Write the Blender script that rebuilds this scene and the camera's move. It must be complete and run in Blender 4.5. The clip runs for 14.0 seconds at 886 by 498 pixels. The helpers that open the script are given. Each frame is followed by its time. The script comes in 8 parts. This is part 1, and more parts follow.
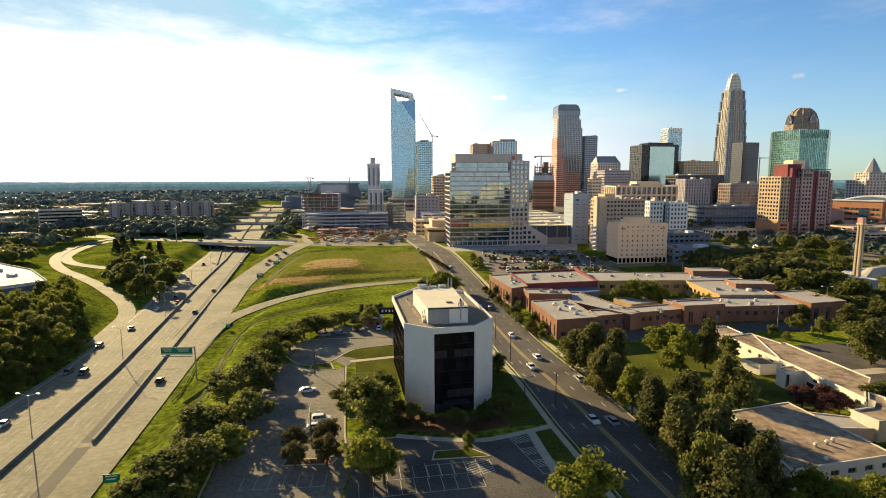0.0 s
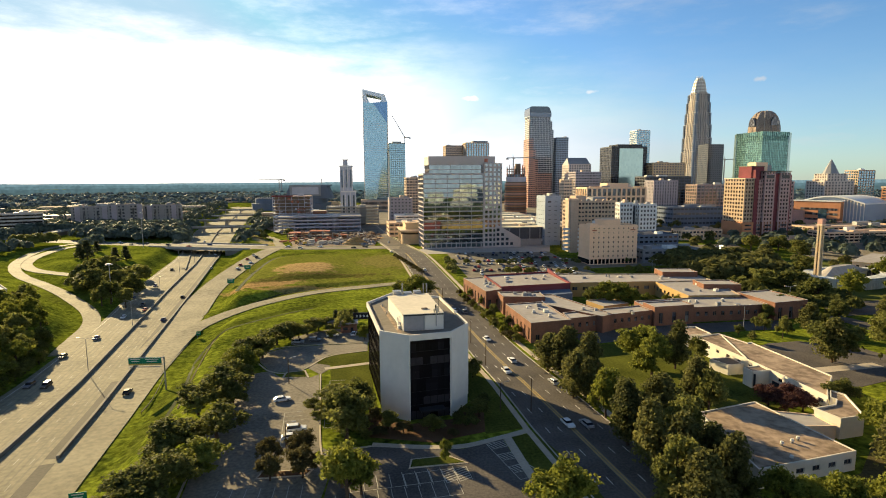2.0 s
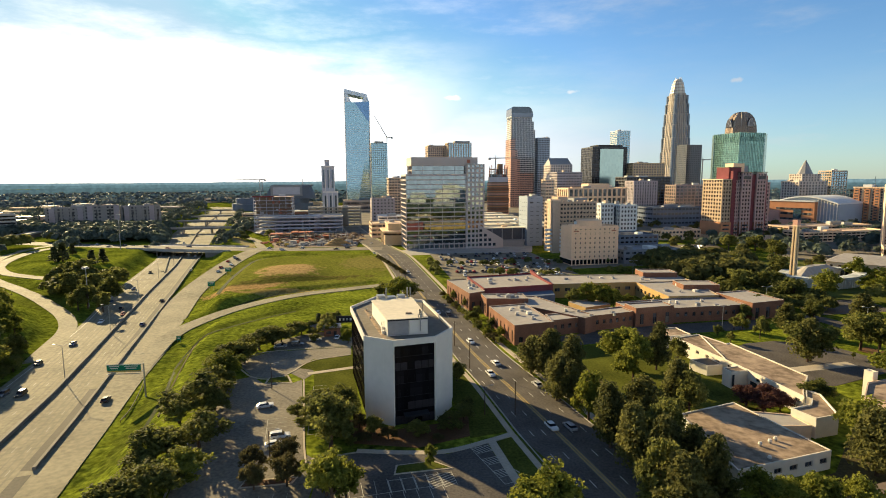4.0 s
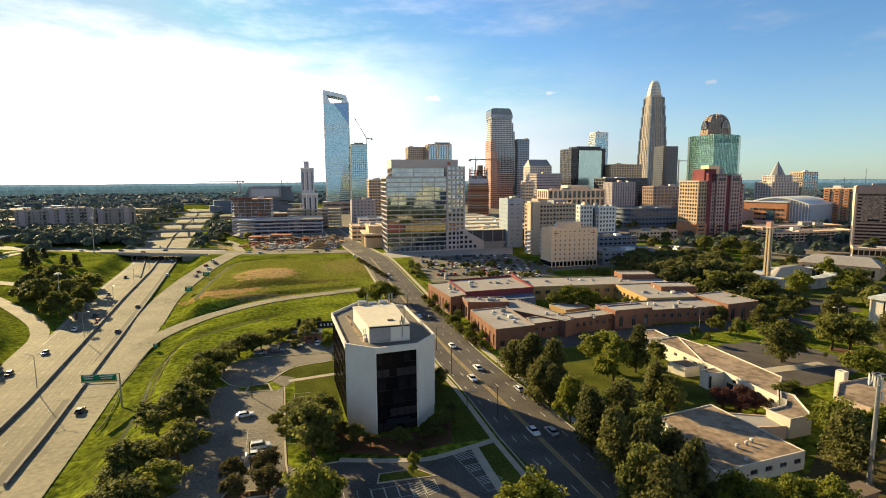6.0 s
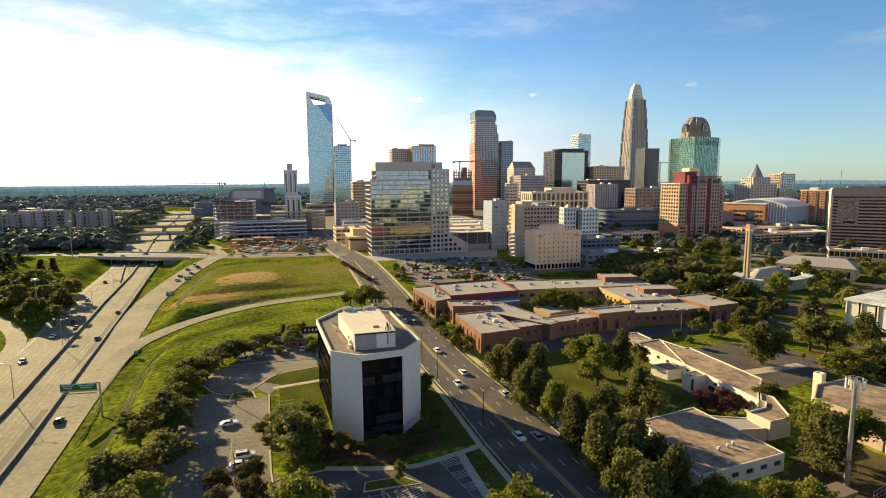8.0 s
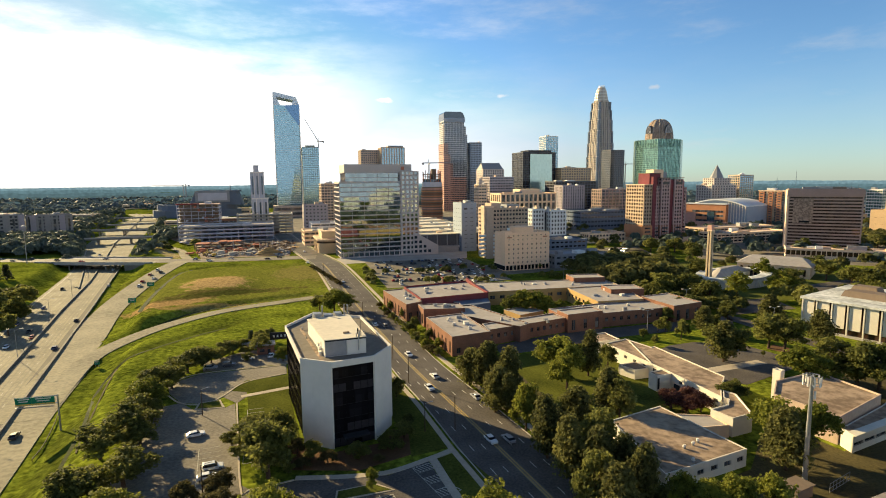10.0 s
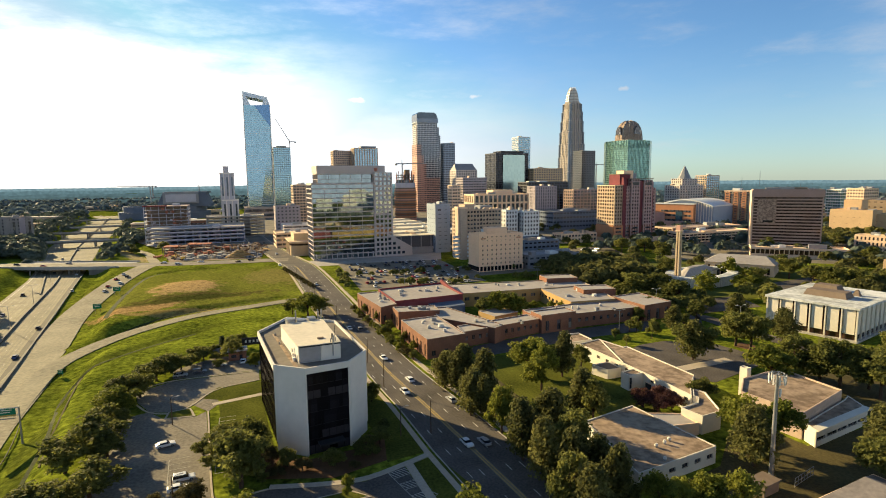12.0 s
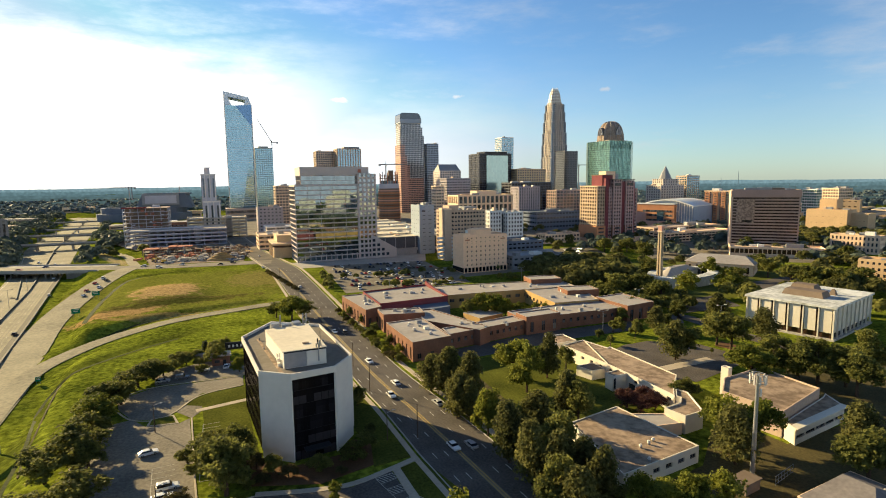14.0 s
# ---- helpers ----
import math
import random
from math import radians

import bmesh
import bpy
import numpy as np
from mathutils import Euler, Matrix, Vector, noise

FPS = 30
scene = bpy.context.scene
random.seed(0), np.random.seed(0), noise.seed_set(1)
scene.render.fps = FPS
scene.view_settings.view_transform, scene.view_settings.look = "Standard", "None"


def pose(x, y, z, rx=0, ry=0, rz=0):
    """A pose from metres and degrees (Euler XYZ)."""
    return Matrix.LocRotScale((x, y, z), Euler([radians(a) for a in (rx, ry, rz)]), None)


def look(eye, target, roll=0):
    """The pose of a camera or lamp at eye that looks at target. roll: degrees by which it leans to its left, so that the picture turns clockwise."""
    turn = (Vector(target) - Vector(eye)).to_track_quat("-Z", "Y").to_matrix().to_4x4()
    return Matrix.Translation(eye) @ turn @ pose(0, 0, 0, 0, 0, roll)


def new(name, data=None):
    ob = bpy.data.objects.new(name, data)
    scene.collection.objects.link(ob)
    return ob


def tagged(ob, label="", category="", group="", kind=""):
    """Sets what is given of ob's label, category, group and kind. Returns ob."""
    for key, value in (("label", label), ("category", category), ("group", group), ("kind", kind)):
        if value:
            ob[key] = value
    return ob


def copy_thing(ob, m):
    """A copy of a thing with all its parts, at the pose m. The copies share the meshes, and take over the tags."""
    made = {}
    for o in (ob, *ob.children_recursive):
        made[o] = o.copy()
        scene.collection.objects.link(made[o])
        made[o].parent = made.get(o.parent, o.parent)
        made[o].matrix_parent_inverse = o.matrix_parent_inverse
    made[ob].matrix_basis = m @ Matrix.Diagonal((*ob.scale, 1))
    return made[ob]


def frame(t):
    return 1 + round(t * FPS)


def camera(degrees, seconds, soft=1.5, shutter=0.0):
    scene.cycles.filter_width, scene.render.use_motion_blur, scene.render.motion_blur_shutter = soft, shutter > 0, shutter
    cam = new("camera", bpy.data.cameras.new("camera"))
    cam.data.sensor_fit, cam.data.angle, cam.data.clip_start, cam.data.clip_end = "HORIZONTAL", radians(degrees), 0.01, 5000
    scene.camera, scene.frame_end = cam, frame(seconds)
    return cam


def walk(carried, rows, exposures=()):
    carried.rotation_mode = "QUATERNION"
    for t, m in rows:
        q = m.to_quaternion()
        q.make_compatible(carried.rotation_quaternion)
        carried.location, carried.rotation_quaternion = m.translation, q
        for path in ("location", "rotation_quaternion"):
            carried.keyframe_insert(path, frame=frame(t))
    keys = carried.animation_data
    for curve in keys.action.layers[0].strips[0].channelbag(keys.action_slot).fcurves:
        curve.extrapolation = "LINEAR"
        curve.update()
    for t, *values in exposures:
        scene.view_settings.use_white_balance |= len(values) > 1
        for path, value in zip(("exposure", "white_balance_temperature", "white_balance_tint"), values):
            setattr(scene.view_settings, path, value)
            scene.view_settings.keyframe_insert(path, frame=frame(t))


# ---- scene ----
cam = camera(77.81, 14.0, soft=1.0)
PATH = [
    (0, pose(0.00, -0.00, 60.00, 82.77, 0.15, -0.00)),
    (0.5, pose(-0.17, 0.09, 60.45, 82.77, 0.12, -0.65)),
    (1, pose(-0.29, 0.15, 60.80, 82.80, 0.23, -1.64)),
    (1.5, pose(-0.33, 0.20, 61.10, 82.78, 0.30, -2.31)),
    (2, pose(-0.41, 0.24, 61.46, 82.84, 0.28, -2.82)),
    (2.5, pose(-0.48, 0.24, 61.82, 82.84, 0.31, -3.30)),
    (3, pose(-0.57, 0.26, 62.18, 82.77, 0.31, -3.68)),
    (5.5, pose(-0.97, 0.43, 64.01, 82.80, 0.30, -6.28)),
    (6, pose(-0.99, 0.48, 64.42, 82.81, 0.35, -6.71)),
    (6.5, pose(-0.99, 0.50, 64.80, 82.87, 0.37, -7.14)),
    (7, pose(-1.13, 0.49, 65.18, 82.91, 0.34, -7.56)),
    (7.5, pose(-1.21, 0.48, 65.52, 82.88, 0.41, -8.01)),
    (8, pose(-1.25, 0.47, 65.82, 82.92, 0.37, -8.36)),
    (10.5, pose(-1.34, 0.70, 67.05, 82.96, 0.53, -12.34)),
    (11, pose(-1.36, 0.76, 67.27, 82.92, 0.53, -13.00)),
    (11.5, pose(-1.37, 0.84, 67.48, 82.89, 0.56, -13.69)),
    (12, pose(-1.46, 0.90, 67.74, 82.98, 0.59, -14.30)),
    (12.5, pose(-1.58, 0.92, 67.95, 83.06, 0.64, -14.91)),
    (13, pose(-1.68, 0.91, 68.17, 83.01, 0.69, -15.38)),
    (13.5, pose(-1.77, 0.92, 68.45, 83.02, 0.75, -15.71)),
    (14, pose(-1.91, 0.96, 68.74, 82.97, 0.70, -16.01)),
]
EXPOSURE, KELVIN, TINT = 1.24, 6500, 10
walk(cam, PATH, [(0.0, EXPOSURE, KELVIN, TINT), (14.0, EXPOSURE, KELVIN, TINT)])

# ---- world and sun ----
SUN_EL, SUN_AZ = radians(17.5), radians(-38.5)
to_sun = Vector((math.sin(SUN_AZ) * math.cos(SUN_EL), math.cos(SUN_AZ) * math.cos(SUN_EL), math.sin(SUN_EL)))
world = bpy.data.worlds.new("sky")
scene.world = world
world.use_nodes = True
wn, wl = world.node_tree.nodes, world.node_tree.links
sky = wn.new("ShaderNodeTexSky")
sky.sky_type, sky.sun_disc = "NISHITA", False
sky.sun_elevation, sky.sun_rotation = SUN_EL, SUN_AZ
sky.altitude, sky.air_density, sky.dust_density, sky.ozone_density = 200, 1.0, 0.3, 2.0
wn["Background"].inputs["Strength"].default_value = 0.0595
# thin high cloud, and a bright veil low towards the sun
tc = wn.new("ShaderNodeTexCoord")


def node(kind, *values, op=None):
    n = wn.new(kind)
    if op:
        n.operation = op
    for k, v in enumerate(values):
        if isinstance(v, bpy.types.NodeSocket):
            wl.new(v, n.inputs[k])
        elif v is not None:
            n.inputs[k].default_value = v
    return n


def span(value, a0, a1, b0=0.0, b1=1.0):
    n = wn.new("ShaderNodeMapRange")
    n.interpolation_type = "SMOOTHSTEP"
    for k, v in zip(("From Min", "From Max", "To Min", "To Max"), (a0, a1, b0, b1)):
        n.inputs[k].default_value = v
    wl.new(value, n.inputs["Value"])
    return n.outputs["Result"]


ray_dir = tc.outputs["Generated"]
up = node("ShaderNodeSeparateXYZ", ray_dir).outputs["Z"]
mp = wn.new("ShaderNodeMapping")
mp.inputs["Scale"].default_value = (2.4, 2.4, 9.0)
wl.new(ray_dir, mp.inputs["Vector"])
cn = wn.new("ShaderNodeTexNoise")
cn.inputs["Scale"].default_value, cn.inputs["Detail"].default_value, cn.inputs["Roughness"].default_value = 1.7, 9, 0.62
wl.new(mp.outputs["Vector"], cn.inputs["Vector"])
fine = wn.new("ShaderNodeTexNoise")
fine.inputs["Scale"].default_value, fine.inputs["Detail"].default_value = 55, 4
wl.new(ray_dir, fine.inputs["Vector"])
wisps = span(cn.outputs["Fac"], 0.44, 0.80, 0, 0.45)
toward = node("ShaderNodeVectorMath", ray_dir, (math.sin(SUN_AZ), math.cos(SUN_AZ), 0.0), op="DOT_PRODUCT").outputs["Value"]
ragged = node("ShaderNodeMath", up, node("ShaderNodeMath", cn.outputs["Fac"], 0.16, op="MULTIPLY").outputs[0], op="ADD").outputs[0]
bank = node("ShaderNodeMath", span(ragged, 0.22, 0.33, 1, 0), span(toward, 0.58, 0.90), op="MULTIPLY").outputs[0]
puffs = None
for d0, size in (((-0.148, 0.976, 0.163), 0.032), ((-0.163, 0.978, 0.128), 0.022), ((-0.182, 0.974, 0.136), 0.02), ((0.099, 0.985, 0.142), 0.026), ((0.299, 0.943, 0.147), 0.018), ((0.52, 0.83, 0.15), 0.02)):
    away = node("ShaderNodeVectorMath", node("ShaderNodeVectorMath", ray_dir, d0, op="SUBTRACT").outputs["Vector"], (1.0, 1.0, 3.2), op="MULTIPLY").outputs["Vector"]
    far_off = node("ShaderNodeVectorMath", away, op="LENGTH").outputs["Value"]
    bumpy = node("ShaderNodeMath", far_off, node("ShaderNodeMath", fine.outputs["Fac"], size * 1.6, op="MULTIPLY").outputs[0], op="ADD").outputs[0]
    one = span(bumpy, size * 0.9, size * 1.7, 0.75, 0)
    puffs = one if puffs is None else node("ShaderNodeMath", puffs, one, op="MAXIMUM").outputs[0]
low = node("ShaderNodeMath", span(ragged, 0.10, 0.30, 0.72, 0), span(toward, 0.2, 0.66, 0.26, 1.0), op="MULTIPLY").outputs[0]
veil = node("ShaderNodeMath", node("ShaderNodeMath", wisps, bank, op="MAXIMUM").outputs[0], node("ShaderNodeMath", low, puffs, op="MAXIMUM").outputs[0], op="MAXIMUM").outputs[0]
bright = node("ShaderNodeMapRange", toward, 0.45, 1.0, 5.2, 15.0).outputs["Result"]
white = wn.new("ShaderNodeCombineXYZ")
for k, f in enumerate((1.0, 0.93, 0.8)):
    # whiter away from the sun, warm close to it
    wl.new(node("ShaderNodeMath", bright, span(toward, 0.75, 1.0, 1.0, f), op="MULTIPLY").outputs[0], white.inputs[k])
mixc = wn.new("ShaderNodeMixRGB")
wl.new(veil, mixc.inputs["Fac"])
blue = node("ShaderNodeVectorMath", sky.outputs["Color"], (0.72, 0.98, 1.2), op="MULTIPLY").outputs["Vector"]
wl.new(node("ShaderNodeVectorMath", blue, (3.6, 5.3, 6.5), op="MINIMUM").outputs["Vector"], mixc.inputs["Color1"])
wl.new(white.outputs[0], mixc.inputs["Color2"])
# unseen hazy glow opposite the sun, added to lift shaded fronts; dimmer overhead
fill_sky = wn.new("ShaderNodeMixRGB")
wl.new(node("ShaderNodeMath", span(ragged, 0.10, 0.55, 0.85, 0), span(toward, -0.75, 0.1, 1, 0), op="MULTIPLY").outputs[0], fill_sky.inputs["Fac"])
wl.new(node("ShaderNodeVectorMath", mixc.outputs["Color"], (15.0, 14.0, 12.5), op="MINIMUM").outputs["Vector"], fill_sky.inputs["Color1"])
fill_sky.inputs["Color2"].default_value = (9.0, 9.4, 9.5, 1)
deep = node("ShaderNodeVectorMath", fill_sky.outputs["Color"], op="SCALE")
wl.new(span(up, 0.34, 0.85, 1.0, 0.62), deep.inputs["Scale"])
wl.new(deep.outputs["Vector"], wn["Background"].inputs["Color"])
sun = new("sun", bpy.data.lights.new("sun", "SUN"))
sun.data.energy, sun.data.angle, sun.data.color = 5.0, radians(0.6), (1.0, 0.785, 0.41)
sun.matrix_world = look(to_sun * 100, (0, 0, 0))


# ---- materials ----
MATS = {}


def tint(c, k):
    return tuple(min(1, a * k) for a in c[:3]) + (1,)


def surface(name, base, rough=0.8, vary=0.25, small=1.2, large=0.06, bump=0.2, metal=0.0, second=None, island=0.0, spec=0.12, sharp=(0.3, 0.72)):
    """Colour with grain (small) and stains (large), scales in 1/m, in world space."""
    if name in MATS:
        return MATS[name]
    m = bpy.data.materials.new(name)
    m.use_nodes = True
    n, l = m.node_tree.nodes, m.node_tree.links
    b = n["Principled BSDF"]
    geo = n.new("ShaderNodeNewGeometry")
    a1, a2 = n.new("ShaderNodeTexNoise"), n.new("ShaderNodeTexNoise")
    a1.inputs["Scale"].default_value, a1.inputs["Detail"].default_value = small, 6
    a2.inputs["Scale"].default_value, a2.inputs["Detail"].default_value = large, 5
    add = n.new("ShaderNodeMath")
    add.operation = "ADD"
    for a in (a1, a2):
        l.new(geo.outputs["Position"], a.inputs["Vector"])
    l.new(a1.outputs["Fac"], add.inputs[0])
    l.new(a2.outputs["Fac"], add.inputs[1])
    value = add.outputs[0]
    if island:
        info, extra, sc = n.new("ShaderNodeObjectInfo"), n.new("ShaderNodeMath"), n.new("ShaderNodeMath")
        s2 = n.new("ShaderNodeMath")
        extra.operation, sc.operation, s2.operation = "ADD", "MULTIPLY_ADD", "MULTIPLY_ADD"
        l.new(geo.outputs["Random Per Island"], sc.inputs[0])
        sc.inputs[1].default_value, sc.inputs[2].default_value = island, -island / 2
        l.new(info.outputs["Random"], s2.inputs[0])
        s2.inputs[1].default_value, s2.inputs[2].default_value = island, -island / 2
        l.new(sc.outputs[0], extra.inputs[0])
        l.new(s2.outputs[0], extra.inputs[1])
        e2 = n.new("ShaderNodeMath")
        l.new(value, e2.inputs[0])
        l.new(extra.outputs[0], e2.inputs[1])
        value = e2.outputs[0]
    ramp = n.new("ShaderNodeValToRGB")
    ramp.color_ramp.elements[0].position, ramp.color_ramp.elements[1].position = sharp
    half = n.new("ShaderNodeMath")
    half.operation = "MULTIPLY"
    half.inputs[1].default_value = 0.5
    l.new(value, half.inputs[0])
    ramp.color_ramp.elements[0].color = tint(base, 1 - vary)
    ramp.color_ramp.elements[1].color = tint(second or base, 1 if second else 1 + vary)
    l.new(half.outputs[0], ramp.inputs["Fac"])
    l.new(ramp.outputs["Color"], b.inputs["Base Color"])
    b.inputs["Roughness"].default_value, b.inputs["Metallic"].default_value = rough, metal
    b.inputs["Specular IOR Level"].default_value = spec
    if bump:
        bp = n.new("ShaderNodeBump")
        bp.inputs["Strength"].default_value, bp.inputs["Distance"].default_value = bump, 0.05
        l.new(a1.outputs["Fac"], bp.inputs["Height"])
        l.new(bp.outputs["Normal"], b.inputs["Normal"])
    MATS[name] = m
    return m


def glazing(name, base, cell=(1.5, 1.5, 3.6), rough=0.06, vary=0.5, metal=0.6, light=None, spec=0.5, wavy=0.08):
    """Window glass: every pane a little different (blinds, tilt), glossy."""
    m = bpy.data.materials.new(name)
    m.use_nodes = True
    n, l = m.node_tree.nodes, m.node_tree.links
    b = n["Principled BSDF"]
    tcx, snap, white = n.new("ShaderNodeTexCoord"), n.new("ShaderNodeVectorMath"), n.new("ShaderNodeTexWhiteNoise")
    snap.operation = "SNAP"
    snap.inputs[1].default_value = cell
    l.new(tcx.outputs["Object"], snap.inputs[0])
    l.new(snap.outputs[0], white.inputs["Vector"])
    ramp = n.new("ShaderNodeValToRGB")
    ramp.color_ramp.elements[0].color = tint(base, 1 - vary)
    ramp.color_ramp.elements[1].color = tint(base, 1 + vary)
    ramp.color_ramp.elements[0].position = 0.2
    if light:
        e = ramp.color_ramp.elements.new(0.86)
        e.color = tint(base, 1 + vary)
        ramp.color_ramp.elements[2].color = (*light, 1)
    l.new(white.outputs["Value"], ramp.inputs["Fac"])
    l.new(ramp.outputs["Color"], b.inputs["Base Color"])
    b.inputs["Roughness"].default_value, b.inputs["Metallic"].default_value = rough, metal
    b.inputs["Specular IOR Level"].default_value = spec
    nz, bp = n.new("ShaderNodeTexNoise"), n.new("ShaderNodeBump")
    nz.inputs["Scale"].default_value = 0.25
    l.new(tcx.outputs["Object"], nz.inputs["Vector"])
    bp.inputs["Strength"].default_value, bp.inputs["Distance"].default_value = wavy, 0.3
    l.new(nz.outputs["Fac"], bp.inputs["Height"])
    l.new(bp.outputs["Normal"], b.inputs["Normal"])
    return m


def leaves(name, base, second, thin=0.42, island=0.36):
    m = surface(name, base, 0.65, 0.35, 0.8, 0.15, 0.0, second=second, island=island, spec=0.06)
    b = m.node_tree.nodes["Principled BSDF"]
    tr, mix = m.node_tree.nodes.new("ShaderNodeBsdfTranslucent"), m.node_tree.nodes.new("ShaderNodeMixShader")
    l = m.node_tree.links
    mix.inputs[0].default_value = thin
    src = b.inputs["Base Color"].links[0].from_socket
    l.new(src, tr.inputs["Color"])
    l.new(b.outputs[0], mix.inputs[1])
    l.new(tr.outputs[0], mix.inputs[2])
    l.new(mix.outputs[0], m.node_tree.nodes["Material Output"].inputs["Surface"])
    return m


GRASS = surface("grass", (0.07, 0.095, 0.014), 0.9, 0.3, 0.55, 0.045, 0.4, second=(0.225, 0.26, 0.028), sharp=(0.38, 0.62), spec=0.0)


def worn(mat, spots):
    """Bare and dry spots in a ground material: centre, half axes, colour, share."""
    n, l = mat.node_tree.nodes, mat.node_tree.links
    b = n["Principled BSDF"]
    col = b.inputs["Base Color"].links[0].from_socket
    geo = n.new("ShaderNodeNewGeometry")
    nz = n.new("ShaderNodeTexNoise")
    nz.inputs["Scale"].default_value, nz.inputs["Detail"].default_value, nz.inputs["Roughness"].default_value = 0.14, 12, 0.76
    l.new(geo.outputs["Position"], nz.inputs["Vector"])
    for cx, cy, rx, ry, turn, c, share in spots:
        mp_ = n.new("ShaderNodeMapping")
        mp_.vector_type = "TEXTURE"
        mp_.inputs["Location"].default_value, mp_.inputs["Rotation"].default_value, mp_.inputs["Scale"].default_value = (cx, cy, 0), (0, 0, radians(turn)), (rx, ry, 1000)
        ln, ad, rg, mx = n.new("ShaderNodeVectorMath"), n.new("ShaderNodeMath"), n.new("ShaderNodeMapRange"), n.new("ShaderNodeMixRGB")
        ln.operation, ad.operation, rg.interpolation_type = "LENGTH", "MULTIPLY_ADD", "SMOOTHSTEP"
        l.new(geo.outputs["Position"], mp_.inputs["Vector"])
        l.new(mp_.outputs["Vector"], ln.inputs[0])
        l.new(nz.outputs["Fac"], ad.inputs[0])
        ad.inputs[1].default_value = 3.0
        l.new(ln.outputs["Value"], ad.inputs[2])
        for k, v in zip(("From Min", "From Max", "To Min", "To Max"), (2.34, 2.66, share, 0.0)):
            rg.inputs[k].default_value = v
        l.new(ad.outputs[0], rg.inputs["Value"])
        l.new(rg.outputs["Result"], mx.inputs["Fac"])
        l.new(col, mx.inputs["Color1"])
        mx.inputs["Color2"].default_value = (*c, 1)
        col = mx.outputs["Color"]
    # tufts and clods
    n2, r2, m2 = n.new("ShaderNodeTexNoise"), n.new("ShaderNodeMapRange"), n.new("ShaderNodeMixRGB")
    n2.inputs["Scale"].default_value, n2.inputs["Detail"].default_value, n2.inputs["Roughness"].default_value = 0.42, 10, 0.75
    l.new(geo.outputs["Position"], n2.inputs["Vector"])
    for k, v in zip(("From Min", "From Max", "To Min", "To Max"), (0.36, 0.64, 0.5, 1.35)):
        r2.inputs[k].default_value = v
    m2.blend_type = "MULTIPLY"
    m2.inputs["Fac"].default_value = 1.0
    l.new(n2.outputs["Fac"], r2.inputs["Value"])
    l.new(col, m2.inputs["Color1"])
    l.new(r2.outputs["Result"], m2.inputs["Color2"])
    l.new(m2.outputs["Color"], b.inputs["Base Color"])


worn(GRASS, ((-66, 392, 74, 76, 0, (0.17, 0.17, 0.034), 0.75), (-22, 420, 22, 34, 0, (0.24, 0.19, 0.07), 0.55), (-77, 382, 19, 27, 8, (0.4, 0.27, 0.125), 0.9), (-92, 330, 22, 10, 20, (0.36, 0.23, 0.1), 0.9), (-62, 350, 40, 8, 12, (0.11, 0.09, 0.03), 0.8), (-70, 318, 26, 6, 8, (0.33, 0.22, 0.09), 0.6),
             (-70, 345, 36, 5, 18, (0.05, 0.065, 0.012), 0.6), (-76, 168, 4, 44, 8, (0.07, 0.08, 0.015), 0.6), (-68, 250, 5, 40, -40, (0.07, 0.08, 0.015), 0.5), (-165, 590, 8, 66, 24, (0.4, 0.32, 0.16), 0.95), (-205, 330, 14, 30, 30, (0.09, 0.1, 0.02), 0.5)))
LAWN = surface("lawn", (0.045, 0.055, 0.014), 0.9, 0.3, 1.5, 0.08, 0.4, second=(0.15, 0.158, 0.03), spec=0.0)
DIRT = surface("bare_earth", (0.32, 0.2, 0.09), 0.95, 0.35, 0.6, 0.05, 0.5, second=(0.5, 0.33, 0.14))

ASPHALT = surface("asphalt", (0.085, 0.075, 0.068), 0.85, 0.25, 1.8, 0.08, 0.15, second=(0.15, 0.13, 0.112), sharp=(0.36, 0.64))
LOTGREY = surface("lot_asphalt", (0.15, 0.132, 0.106), 0.85, 0.22, 1.2, 0.06, 0.15, second=(0.27, 0.235, 0.18), sharp=(0.36, 0.64))
CONCRETE_ROAD = surface("road_concrete", (0.2, 0.174, 0.116), 0.85, 0.2, 0.7, 0.05, 0.15, second=(0.315, 0.277, 0.184), sharp=(0.36, 0.64))
SHOULDER = surface("shoulder_asphalt", (0.095, 0.085, 0.07), 0.85, 0.25, 1.5, 0.06, 0.15, second=(0.15, 0.132, 0.104))
CONCRETE = surface("concrete", (0.4, 0.37, 0.33), 0.85, 0.2, 1.0, 0.1, 0.15)
WALKWAY = surface("walkway", (0.45, 0.38, 0.29), 0.85, 0.2, 1.5, 0.2, 0.1)
BARRIER = surface("barrier_concrete", (0.2, 0.18, 0.15), 0.85, 0.25, 1.0, 0.1, 0.2)
PAINT_W = surface("line_paint", (0.62, 0.6, 0.56), 0.7, 0.2, 3, 0.3, 0)
PAINT_Y = surface("yellow_line_paint", (0.55, 0.36, 0.08), 0.7, 0.25, 3, 0.3, 0)
WHITE = surface("white_panel", (0.68, 0.63, 0.555), 0.6, 0.08, 0.5, 0.08, 0.05)
CREAM = surface("cream_stucco", (0.78, 0.56, 0.38), 0.8, 0.12, 0.8, 0.1, 0.1)
ROOF_GREY = surface("grey_roof", (0.37, 0.335, 0.305), 0.9, 0.2, 0.5, 0.06, 0.2)
SHINGLE = surface("grey_shingle", (0.19, 0.17, 0.165), 0.9, 0.25, 1.2, 0.2, 0.25, second=(0.27, 0.24, 0.225))
ROOF_TAN = surface("tan_roof", (0.24, 0.17, 0.115), 0.9, 0.25, 0.5, 0.1, 0.2, second=(0.42, 0.31, 0.215), sharp=(0.4, 0.6))
ROOF_CREAM = surface("cream_roof", (0.7, 0.62, 0.48), 0.85, 0.15, 0.6, 0.1, 0.1)
